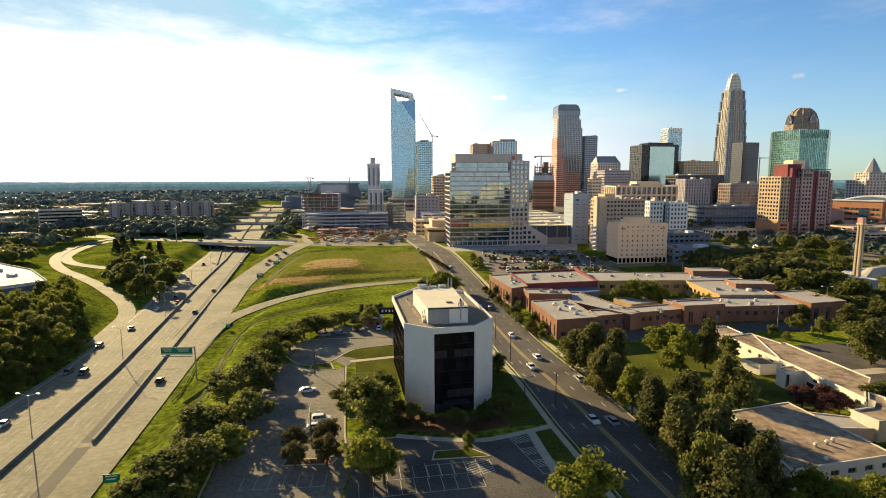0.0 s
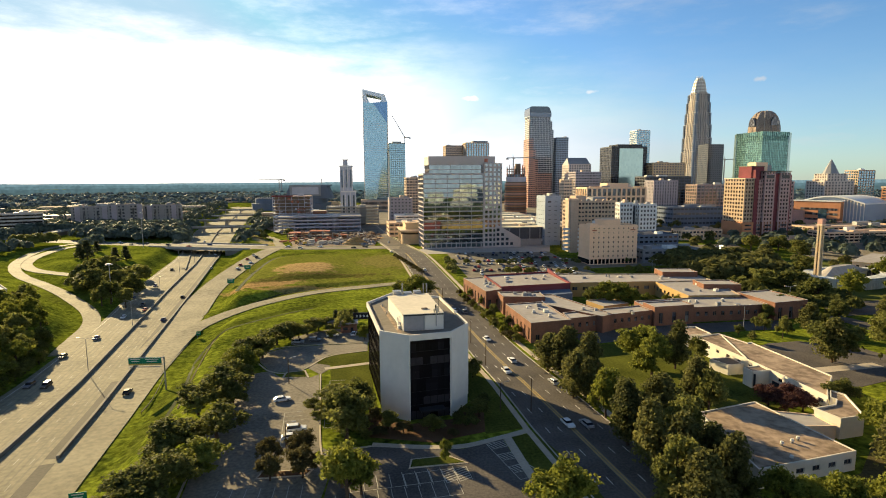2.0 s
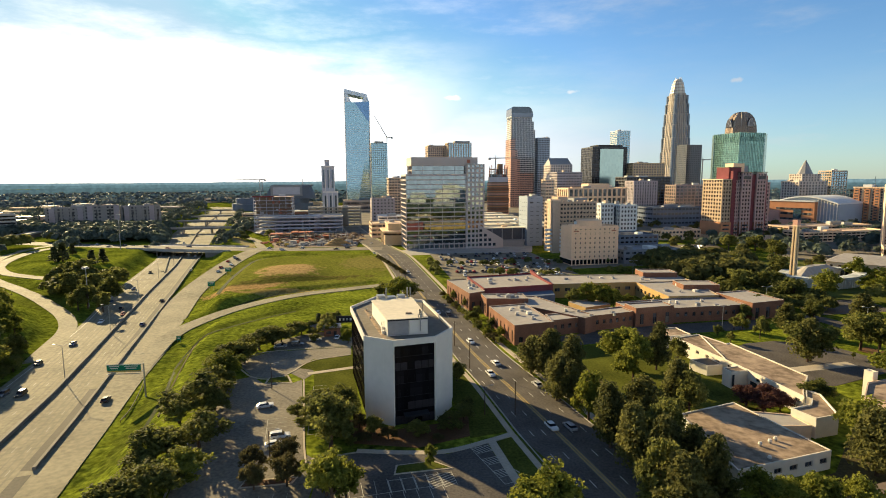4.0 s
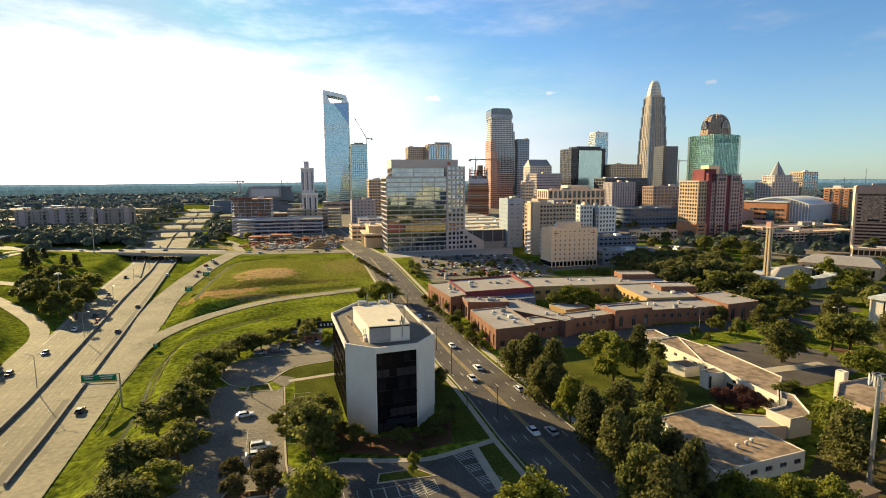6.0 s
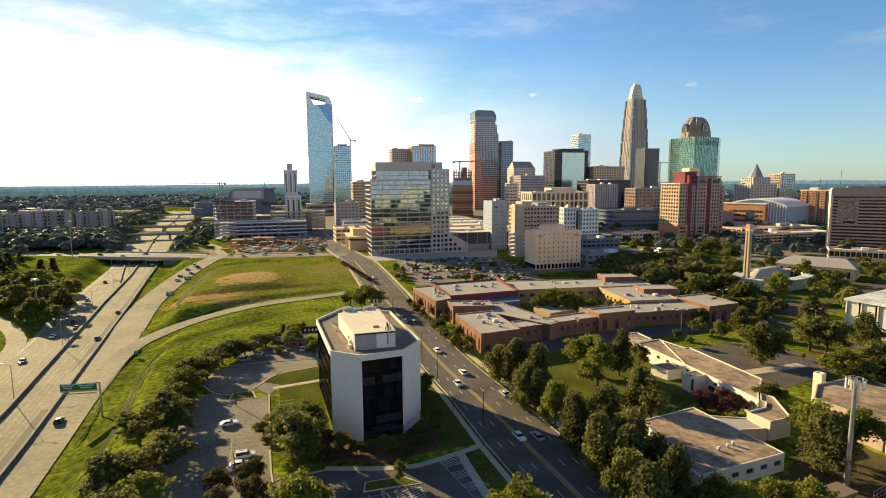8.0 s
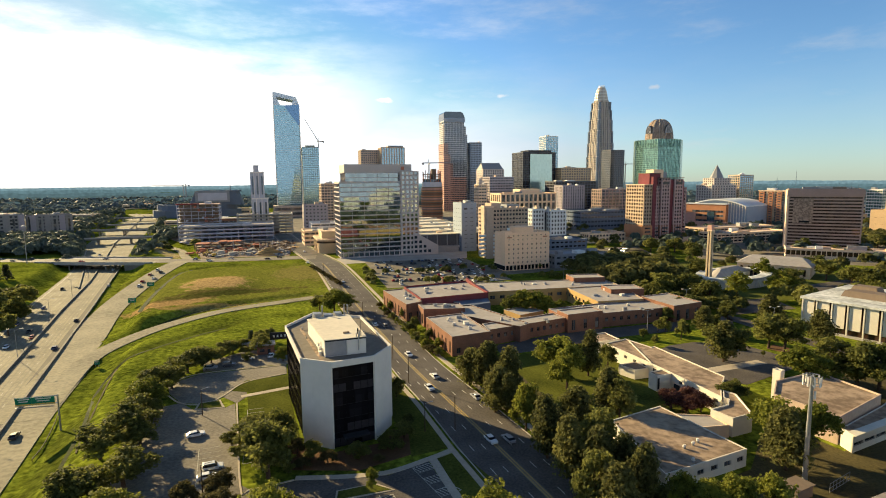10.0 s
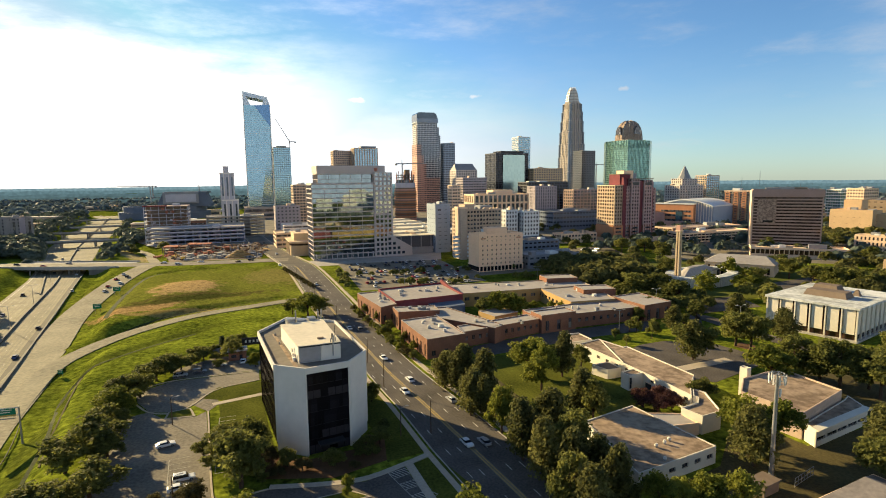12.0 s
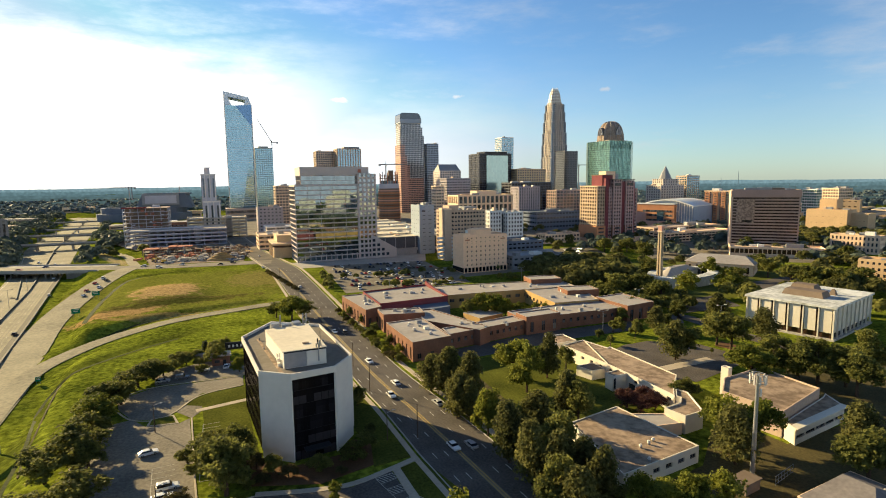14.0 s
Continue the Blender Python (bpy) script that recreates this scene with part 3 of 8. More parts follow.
gm.from_pydata(np.stack([GX.ravel(), GY.ravel(), GZ.ravel()], 1).tolist(), [], faces)
gm.materials.append(GRASS)
gm.polygons.foreach_set("use_smooth", [True] * len(gm.polygons))
ground = tagged(new("ground", gm), "green grass slopes and town ground reaching the horizon", "ground", kind="structure")




def sheet(name, poly, mat, z, label, category="pavement", thick=0.3):
    """A flat slab with its top at z."""
    return tagged(new(name, mesh_of(name, M().prism(poly, z - thick, z), mat)), label, category, kind="structure")


def road(name, m, mat, label):
    return tagged(new(name, mesh_of(name, m, mat)), label, "road", kind="structure")


# freeway carriageways and ramps
road("freeway_west", strip(with_z(fw_l, FW_Y, FREE_Z), with_z(fw_m - 0.6, FW_Y, FREE_Z), 0, 0.4), CONCRETE_ROAD, "pale worn concrete freeway carriageway with traffic")
road("freeway_east", strip(with_z(fw_m + 0.6, FW_Y, FREE_Z), with_z(fw_s, FW_Y, FREE_Z), 0, 0.4), CONCRETE_ROAD, "pale worn concrete freeway carriageway beside the ramp")
k = FW_Y <= 330
road("freeway_ramp_lane", strip(with_z(fw_s[k] + 0.02, FW_Y[k], FREE_Z), with_z(fw_r[k], FW_Y[k], FREE_Z), 0, 0.4), CONCRETE_ROAD, "pale concrete exit lane beside the freeway")
for nm, ln, hw, lb, lift in (("ramp_up", RAMP_UP, 7.4, "concrete exit ramp climbing to the crossing", 0.05), ("ramp_curve", RAMP_CURVE, 4.2, "curved pale concrete entry ramp on the grass bank", 0.02),
                       ("loop_ramp_outer", LOOP_OUT, 3.8, "curved pale concrete loop ramp in the grass", 0.03), ("north_ramp", RAMP_NORTH, 4.2, "pale concrete entry ramp beyond the crossing", 0.05), ("loop_ramp_inner", LOOP_IN, 4.2, "inner pale concrete loop ramp", 0.06)):
    c = dense(ln, 4)
    road(nm, strip(offset(c, -hw), offset(c, hw), lift, 0.35), CONCRETE_ROAD, lb)

# city street
sm = dense(STREET_MID, 6)
wide = np.interp(sm[:, 1], [0, 200, 320, 460, 520, 1100], [0, 0, 2.5, 3, 1, 0])
left = np.interp(sm[:, 1], [0, 130, 165, 200, 1100], [9.6, 9.6, 8.0, 7.2, 7.2])
st_l, st_r = offset(sm, -left), offset(sm, 10.4 + wide)
road("street", strip(st_l, st_r, 0, 0.4), ASPHALT, "grey asphalt city street with worn lane lines")
cs = dense(CROSS, 8)
road("cross_street", strip(offset(cs, -11), offset(cs, 11), 0.03, 0.5), LOTGREY, "pale asphalt cross street leading over the bridge")
road("kerb_left", strip(offset(sm, -left - 0.3), st_l, 0.13, 0.4), CONCRETE, "pale concrete kerb")
road("kerb_right", strip(st_r, offset(sm, 10.7 + wide), 0.13, 0.4), CONCRETE, "pale concrete kerb")
road("sidewalk_left", strip(offset(sm, -left - 2.6), offset(sm, -left - 1.1), 0.1, 0.4), WALKWAY, "narrow concrete sidewalk along the street")
road("sidewalk_right", strip(offset(sm, 12.2 + wide), offset(sm, 14.0 + wide), 0.1, 0.4), WALKWAY, "narrow concrete sidewalk along the street")


def dashes(line, d, width, on, off, lift, start=0.0, y_max=1e9, until=1e9):
    """Painted dashes beside a line (off=0: a solid line)."""
    m = M()
    c = offset(dense(line, 1.0) if not isinstance(line, np.ndarray) else line, d)
    seg = np.linalg.norm(np.diff(c[:, :2], axis=0), axis=1)
    s = np.concatenate([[0], np.cumsum(seg)])

    def where(q):
        return np.array([np.interp(q, s, c[:, i]) for i in range(3)])
    q = start
    while q + on < min(s[-1], until):
        a, b = where(q), where(q + on)
        t = (b - a) / (np.linalg.norm(b - a) + 1e-9)
        nn = np.array([t[1], -t[0], 0]) * width / 2
        if a[1] < y_max:
            m.add([tuple(p + np.array([0, 0, lift])) for p in (a - nn, a + nn, b + nn, b - nn)], [(0, 1, 2, 3)])
        q += on + off
    return m


def marking(name, m, mat, label):
    if m.v:
        tagged(new(name, mesh_of(name, m, mat)), label, "road marking", kind="stuff")


marking("centre_band", dashes(STREET_MID, -0.2, 1.5, 6, 0, 0.006, 0, 460), TRACK, "pale worn band along the middle of the street")
for d in (-0.55, 0.15):
    marking("centre_line", dashes(STREET_MID, d, 0.16, 6, 0, 0.012, 0, 460), PAINT_Y, "worn double yellow centre line on the street")
for d in (-3.5, -6.6, 3.5, 7.0):
    marking("lane_line", dashes(STREET_MID, d, 0.16, 3, 9, 0.012, 2, 470), PAINT_W, "white dashed lane line on the street")
fl, fe, fs = with_z(fw_l, FW_Y, FREE_Z), with_z(fw_m, FW_Y, FREE_Z), with_z(fw_s, FW_Y, FREE_Z)
for f in (0.3, 0.52, 0.74):
    marking("freeway_lane_line", dashes(fl * (1 - f) + fe * f, 0, 0.18, 3, 9, 0.012, 0, 700), PAINT_WORN, "white dashed freeway lane line")
for f in (0.36, 0.62):
    marking("freeway_lane_line", dashes(fe * (1 - f) + fs * f, 0, 0.18, 3, 9, 0.012, 0, 700), PAINT_WORN, "white dashed freeway lane line")
marking("freeway_edge_line", dashes(fl * 0.9 + fe * 0.1, 0, 0.2, 6, 0, 0.012, 0, 700), PAINT_W, "white freeway edge line")

# freeway walls: median barrier, split wall, shoulder band
def wall_along(xs, ys, z, th, h):
    a = with_z(xs - th / 2, ys, z)
    b = with_z(xs + th / 2, ys, z)
    return strip(a, b, h, h)


road("median_barrier", wall_along(fw_m, FW_Y, FREE_Z, 1.0, 1.0), BARRIER, "dark stained concrete median barrier on the freeway")
k = (FW_Y > 128) & (FW_Y < 505)
road("split_barrier", wall_along(fw_s[k], FW_Y[k], FREE_Z, 0.8, 0.85), BARRIER, "dark concrete barrier between freeway and exit lane")
c = dense([(-177, 424, 0), (-192, 466, 0), (-207, 508, 0), (-221, 548, 0)], 6)
road("side_barrier", wall_along(c[:, 0], c[:, 1], FREE_Z, 0.8, 0.85), BARRIER, "dark concrete barrier beside the merging lane")
road("split_shoulder", strip(with_z(fw_s[k] - 3.2, FW_Y[k], FREE_Z), with_z(fw_s[k] - 0.4, FW_Y[k], FREE_Z), 0.02, 0.3), SHOULDER, "grey rumble shoulder beside the barrier")

sheet("gore", [(-91.3, 129), (-88.2, 130), (-83.4, 108), (-85.4, 100)], SHOULDER, FREE_Z + 0.016, "dark stained gore at the end of the barrier", "road", 0.1)
jm = M()
for y in np.arange(90, 430, 9.0):
    x0, x1, xm = (float(np.interp(y, FW_Y, q)) for q in (fw_l, fw_s, fw_m))
    for a, b in ((x0 + 0.5, xm - 1.0), (xm + 1.0, x1 - 3.6)):
        jm.box((a + b) / 2, y, FREE_Z + 0.004, b - a, 0.12, 0.01, 3)
marking("slab_joint", jm, TRACK, "dark joint across the concrete slabs")

# overpass carrying the cross street
br = thing("overpass", 0, 0, 0, 0, "concrete freeway overpass with parapets and piers", "bridge", kind="structure")
c = np.array([p for p in cs if -256 < p[0] < -143])
part("deck", strip(offset(c, -19), offset(c, 14.6), -0.05, 1.5), CONCRETE, br)
for d in (-19, 14.4):
    part("parapet", strip(offset(c, d - 0.25), offset(c, d + 0.25), 1.0, 2.7), CONCRETE, br)
for fx in (0.34, 0.64):
    q = c[int(len(c) * fx)]
    part("pier_cap", M().box(q[0], q[1] - 2, -2.3, 1.6, 28, 0.8, 15), BARRIER, br)
    for o in (-15, -9, -3, 3, 9):
        part("pier", M().tube((q[0] + 0.27 * o, q[1] + o, -6.2), (q[0] + 0.27 * o, q[1] + o, -2.0), 0.6), BARRIER, br)
for a, b in ((0, 3), (-4, -1)):
    part("abutment", strip(offset(c[a:b if b != -1 else None], -18.6), offset(c[a:b if b != -1 else None], 14.0), -1.5, 5.0), BARRIER, br)
# farther overpasses
for x0, y0, x1, y1 in ((-291, 739, -202, 751), (-337, 875, -254, 866), (-352, 986, -289, 1009), (-407, 1180, -340, 1198)):
    ln = math.hypot(x1 - x0, y1 - y0) + 36
    ob = thing("overpass", (x0 + x1) / 2, (y0 + y1) / 2, 1.0, math.degrees(math.atan2(y1 - y0, x1 - x0)), "far concrete overpass crossing the freeway", "bridge", kind="structure")
    part("deck", M().box(0, 0, -1.6, ln, 12, 1.6), BARRIER, ob)
    for s in (-1, 1):
        part("parapet", M().box(0, s * 5.8, 0, ln, 0.35, 1.0), CONCRETE, ob)
        for q in (-0.28, 0.0, 0.28):
            part("pier", M().box(q * ln, s * 3, -7.2, 1.6, 1.6, 5.6), CONCRETE, ob)

# parking ground round the office, car parks, walks
sheet("lot_west", [(-44, 88), (-20, 88), (-19, 118), (-23.5, 123), (-32, 171), (-34.5, 168), (-43.1, 168.4), (-48.5, 175), (-60, 170), (-54, 140)], LOTGREY, 0.05, "worn tan asphalt car park below the office")
sheet("lot_north", [(-48.4, 175), (-41.4, 172.8), (-36.9, 177.7), (-32.2, 190), (-18.6, 195.2), (-19.4, 203.9), (-47.9, 201.2), (-57, 193), (-54, 183.8)], LOTGREY, 0.04, "worn tan asphalt turning area beside the trees")
sheet("lot_far", [(-48, 203.5), (-18, 205.5), (-14, 222), (-36, 226), (-50, 214)], LOTGREY, 0.045, "asphalt yard behind the hedge")
sheet("lot_south", [(-19, 70), (27, 70), (22.0, 108), (19.6, 124), (9.8, 119.5), (-11.3, 121.8), (-19, 119)], ASPHALT, 0.045, "dark asphalt car park with marked bays")
sheet("lot_link", [(-37, 177.6), (-31.5, 171), (-29.1, 176.4), (-32.2, 190)], LOTGREY, 0.055, "asphalt link between the car parks")


def path_strip(name, pts, hw, mat, lift, label, category="pavement", thick=0.25):
    c = dense([(x, y, 0) for x, y in pts], 1.5)
    ob = new(name, mesh_of(name, strip(offset(c, -hw), offset(c, hw), lift, thick), mat))
    return tagged(ob, label, category, kind="structure")


for nm, pts in (("kerb", [(-54.5, 183), (-48.4, 174.7), (-41.4, 172.4), (-36.9, 177.5), (-31.5, 189), (-18.6, 194.8)]), ("kerb", [(-57, 193), (-47.9, 201.6), (-19.4, 204.4)]),
                ("kerb", [(-31.5, 171), (-23.2, 122.5), (-21, 120), (-11.5, 122)]), ("kerb", [(-45, 88), (-54, 140), (-60, 170)])):
    path_strip(nm, pts, 0.22, WALKWAY, 0.17, "pale concrete kerb round the car park", "kerb")
path_strip("walkway", [(-31, 176.2), (-24, 178.5), (-15, 181.5)], 1.1, WALKWAY, 0.09, "pale concrete footpath to the office")
path_strip("walkway", [(-11.3, 122.8), (0, 121), (9.8, 120.8), (20.3, 125), (27, 128.3)], 0.9, WALKWAY, 0.118, "pale concrete footpath before the office")
path_strip("walkway", [(20.8, 125.2), (23.0, 108), (26, 92), (28, 76)], 1.0, WALKWAY, 0.09, "pale concrete footpath beside the car park")
sheet("island", [(-43.1, 168.4), (-34.5, 168.3), (-37, 175.0), (-42.9, 173.4)], WALKWAY, 0.16, "kerbed planting island", "kerb")
sheet("island_grass", [(-42.4, 168.9), (-35.4, 168.8), (-37.3, 174.3), (-42.4, 172.9)], LAWN, 0.22, "grass on the kerbed island", "lawn")
sheet("island", [(-2.6, 111.4), (10.4, 113), (6.3, 116.7), (-2.2, 115.4)], WALKWAY, 0.16, "kerbed planting island", "kerb")
sheet("island_grass", [(-2.2, 111.9), (9.6, 113.3), (6.0, 116.2), (-1.8, 115.0)], LAWN, 0.22, "grass on the kerbed island", "lawn")
sheet("island", [(-34.5, 109), (-23.8, 109.8), (-22.9, 112.4), (-33.8, 112)], WALKWAY, 0.16, "kerbed planting island", "kerb")
sheet("island_earth", [(-34, 109.4), (-24.2, 110.2), (-23.4, 112), (-33.4, 111.6)], MULCH, 0.22, "mulch on the kerbed island", "bed")
sheet("lawn_bed", [(-29, 175.2), (-17, 180), (-11, 141), (-25.6, 155)], LAWN, 0.06, "green lawn beside the office", "lawn")
sheet("lawn_bed", [(-31.5, 190.8), (-35.2, 182), (-28, 178.8), (-16.4, 183), (-16, 193.6)], LAWN, 0.065, "green lawn strip beside the path", "lawn")
sheet("mulch_bed", [(-12, 139), (-3, 133), (8.8, 135.5), (13, 143), (17, 139), (16, 128), (3, 123), (-14, 127), (-16, 140)], MULCH, 0.07, "brown mulch bed round the office base", "bed")
sheet("lawn_bed", [(16, 127), (27, 130), (24.5, 146), (19, 180), (14, 202), (9, 188), (14.5, 146)], LAWN, 0.062, "green lawn between office and street", "lawn")
sheet("lawn_bed", [(21.9, 124.6), (28, 127), (34.0, 108), (36.5, 92), (28, 90), (24.4, 106)], LAWN, 0.06, "dark green lawn between path and street", "lawn")


def bays(name, x, y, rz, count, depth=5.2, pitch=2.75, hatch=()):
    """White bay lines in a row."""
    m = M()
    for k in range(count + 1):
        m.box(k * pitch, depth / 2, 0, 0.13, depth, 0.012)
    m.box(count * pitch / 2, 0, 0.002, count * pitch + 0.1, 0.13, 0.012)
    for k in hatch:
        for q in range(6):
            m.box((k + 0.5) * pitch, 0.5 + q * depth / 6, 0.004, pitch, 0.22, 0.012, 20)
    ob = new(name, mesh_of(name, m, PAINT_WORN))
    ob.matrix_world = pose(x, y, 0.058, 0, 0, rz)
    return tagged(ob, "white painted parking bay lines", "road marking", kind="stuff")


bays("bay_lines", 15.4, 121.5, -72, 6, 5.0, 2.75, (0, 2, 4))
bays("bay_lines", 9.8, 111.6, -170, 5, 5.2, 2.75, (0, 1))
bays("bay_lines", -16, 97, 10, 9)
bays("bay_lines", -14, 103, 10, 8)
bays("bay_lines", -27.5, 165, -84, 12, 4.6)
bays("bay_lines", -36, 142, -80, 8, 5)
bays("bay_lines", -40, 100, 5, 6, 5)


def drape(name, cx, cy, rx, ry, mat, lift, label, turn=0.0, step=1.0, ragged=0.3, category="ground"):
    """A patch of other ground that follows the land, with a ragged edge."""
    m = M()
    c, s_ = math.cos(radians(turn)), math.sin(radians(turn))
    nu, nv = int(2.6 * rx / step), int(2.6 * ry / step)
    us, vs = np.linspace(-1.3, 1.3, nu), np.linspace(-1.3, 1.3, nv)
    U, V = np.meshgrid(us * rx, vs * ry)
    X, Y = cx + U * c - V * s_, cy + U * s_ + V * c
    Z = ground_z(X, Y) + lift
    m.v = np.stack([X.ravel(), Y.ravel(), Z.ravel()], 1).tolist()
    for j in range(nv - 1):
        for i in range(nu - 1):
            x, y = X[j, i], Y[j, i]
            e = math.hypot(us[i], vs[j]) + ragged * noise.noise((x / 9, y / 9, 3.1)) + ragged * 0.6 * noise.noise((x / 3, y / 3, 1.7))
            if e < 0.95:
                m.f.append((j * nu + i, j * nu + i + 1, (j + 1) * nu + i + 1, (j + 1) * nu + i))
    ob = new(name, mesh_of(name, m, mat, True))
    return tagged(ob, label, category, kind="structure")



# tyre-worn lanes
for f in (0.2, 0.41, 0.63, 0.86):
    for o in (-0.8, 0.8):
        marking("tyre_track", dashes(fl * (1 - f) + fe * f, o, 0.5, 6, 0, 0.006, 0, 620), TRACK, "worn tyre track on the concrete")
for f in (0.2, 0.5, 0.74):
    for o in (-0.8, 0.8):
        marking("tyre_track", dashes(fe * (1 - f) + fs * f, o, 0.5, 6, 0, 0.006, 0, 620), TRACK, "worn tyre track on the concrete")

# ---- the dark-glazed office tower in front ----
OFFICE = [(-10.3, 139.6), (-2.6, 134.6), (8.4, 137.4), (13.5, 145.8), (7.2, 181.0), (-8.3, 190.0), (-16.6, 173.5)]
OFFICE_H = 22.8
BLINDS = {(4, 0), (4, 1), (4, 3), (4, 4), (4, 5), (1, 2), (1, 3), (1, 4), (1, 5), (0, 0), (0, 1), (0, 2), (0, 4), (0, 5)}


def office():
    ob = thing("office_building", 0, 150, 0, 0, "white panelled office block with black window walls on a dark base", "building")
    poly = [(x, y - 150) for x, y in OFFICE]
    part("roof", M().prism(shrink(poly, 0.5), OFFICE_H - 1.4, OFFICE_H - 0.75), ROOF_DARK, ob, "grey flat roof behind the parapet")
    part("parapet", M().ring(poly, 0.45, OFFICE_H - 1.6, OFFICE_H + 0.0), WHITE, ob, "white coping round the roof")
    part("core", M().prism(shrink(poly, 0.9), 0, OFFICE_H - 1.5), DARK, ob)
    n = len(poly)
    floors, fh = 6, (OFFICE_H - 1.6) / 6.0
    for i in range(n):
        a, b = Vector(poly[i]), Vector(poly[(i + 1) % n])
        e = (b - a).normalized()
        nn = Vector((e.y, -e.x))
        length = (b - a).length
        ang = math.degrees(math.atan2(e.y, e.x))
        mid = (a + b) / 2
        solid = i in (0, 2, 4)
        if solid:
            count = 3
            for q in range(count):
                w = length / count
                p = a + e * (w * (q + 0.5)) - nn * 0.28
                m = M().box(p.x, p.y, 2.6 if i != 4 else 0.3, w - 0.004, 0.5, OFFICE_H - 4.2, ang)
                part("wall_panel", m, WHITE, ob)
            p = mid - nn * 0.4
            part("plinth", M().box(p.x, p.y, 0, length - 0.2, 0.4, 2.6, ang), WHITE, ob)
        else:
            bays = max(4, round(length / 1.9))
            w = length / bays
            for fl in range(floors):
                z = 0.4 + fl * fh
                for q in range(bays):
                    p = a + e * (w * (q + 0.5)) - nn * 0.55
                    drawn = i == 1 and (fl, q) in BLINDS
                    part("pane", M().box(p.x, p.y, z + 0.12, w - 0.1, 0.06, fh * 0.56, ang), BLIND if drawn else G_OFFICE, ob)
                p = mid - nn * 0.53
                part("spandrel", M().box(p.x, p.y, z + fh * 0.6, length - 0.12, 0.1, fh * 0.4, ang), G_SPAN, ob)
            for q in range(bays + 1):
                p = a + e * min(max(w * q, 0.12), length - 0.12) - nn * 0.46
                part("mullion", M().box(p.x, p.y, 0.3, 0.07, 0.1, OFFICE_H - 2.0, ang), G_SPAN, ob)
    # roof house
    ph = part("roof_house", M().prism([(-4.1, -8.9), (6.5, -7.4), (2.9, 18.0), (-9.2, 14.6)], OFFICE_H - 0.8, OFFICE_H + 3.6), CREAM_WALL, ob, "cream roof house for plant")
    part("roof_house_top", M().prism(shrink([(-4.3, -9.1), (6.7, -7.6), (3.0, 18.2), (-9.4, 14.8)], 0.0), OFFICE_H + 3.6, OFFICE_H + 3.8), ROOF_CREAM, ph)
    part("louvre", M().box(-2.2, -8.75, OFFICE_H + 0.4, 2.0, 0.2, 2.0, 8), GREY, ph, "grey louvred opening")
    part("front_panel", M().box(4.1, -7.9, OFFICE_H - 0.6, 4.9, 0.25, 3.9, 8), WHITE, ph, "white flush front panel")
    part("front_panel", M().box(-1.2, -8.62, OFFICE_H - 0.6, 5.4, 0.15, 3.9, 8), GREY, ph, "grey front panel beside the louvre")
    part("eave_band", M().box(1.3, -8.35, OFFICE_H + 3.3, 10.6, 0.2, 0.35, 8), DARK, ph)
    for x, y, z in ((4.6, -8.25, 5.2), (4.9, -7.6, 5.6), (4.1, -7.4, 4.8), (5.3, -7.0, 4.9)):
        part("riser_pipe", M().tube((x, y, OFFICE_H + 0.4), (x, y, OFFICE_H + z), 0.16), STEEL, ph)
    for x, y, sx, sz in ((-6.6, 17.6, 2.4, 5.6), (-3.4, 18.2, 2.6, 5.0), (-0.4, 18.8, 2.2, 5.3)):
        part("air_unit", M().box(x, y, OFFICE_H - 0.8, sx, 2.4, sz, 12), STEEL, ph, "pale steel air unit")
    for x in (-5, 1.6, 2.6):
        part("flue", M().tube((x, 19.5, OFFICE_H), (x, 19.5, OFFICE_H + 6.6), 0.22), STEEL, ph)
    part("roof_hatch", M().box(1.6, -3.2, OFFICE_H + 3.8, 1.6, 1.0, 0.3, 8), BROWN_WALL, ph)
    for k in range(9):
        y = -7 + k * 2.5
        part("pipe", M().tube((-4.8 - 0.2 * k, y, OFFICE_H - 0.75), (-4.8 - 0.2 * k, y, OFFICE_H + 1.2 + (k % 3) * 1.1), 0.16 + 0.06 * (k % 2)), CREAM_WALL if k % 2 else STEEL, ph)
        part("side_box", M().box(-5.3 - 0.2 * k, y + 0.9, OFFICE_H - 0.75, 0.7, 1.1, 0.9 + 0.5 * (k % 3), 8), CREAM_WALL, ph)
    part("flue", M().tube((4.6, -5.0, OFFICE_H + 3.8), (4.6, -5.0, OFFICE_H + 5.4), 0.2), DARK, ph)
    part("antenna", M().tube((5.4, -3.0, OFFICE_H + 3.8), (5.4, -3.0, OFFICE_H + 7.0), 0.06), DARK, ph)
    part("duct", M().box(-1.0, 17.5, OFFICE_H - 0.8, 5, 3, 2.6, 10), STEEL, ph)
    for k, (x, y) in enumerate(((-9.5, 10), (-11.2, 20), (7.0, 12))):
        part("roof_vent", M().tube((x, y, OFFICE_H - 0.75), (x, y, OFFICE_H), 0.25), STEEL, ob)
    part("roof_walkway", M().box(-8.2, 5, OFFICE_H - 0.75, 0.9, 34, 0.03, 12), ROOF_TAN, ob)
    # entrance recess
    part("entrance_canopy", M().box(3.2, -14.6, 2.9, 6.5, 3.0, 0.4, 14), DARK, ob)
    return ob


office()


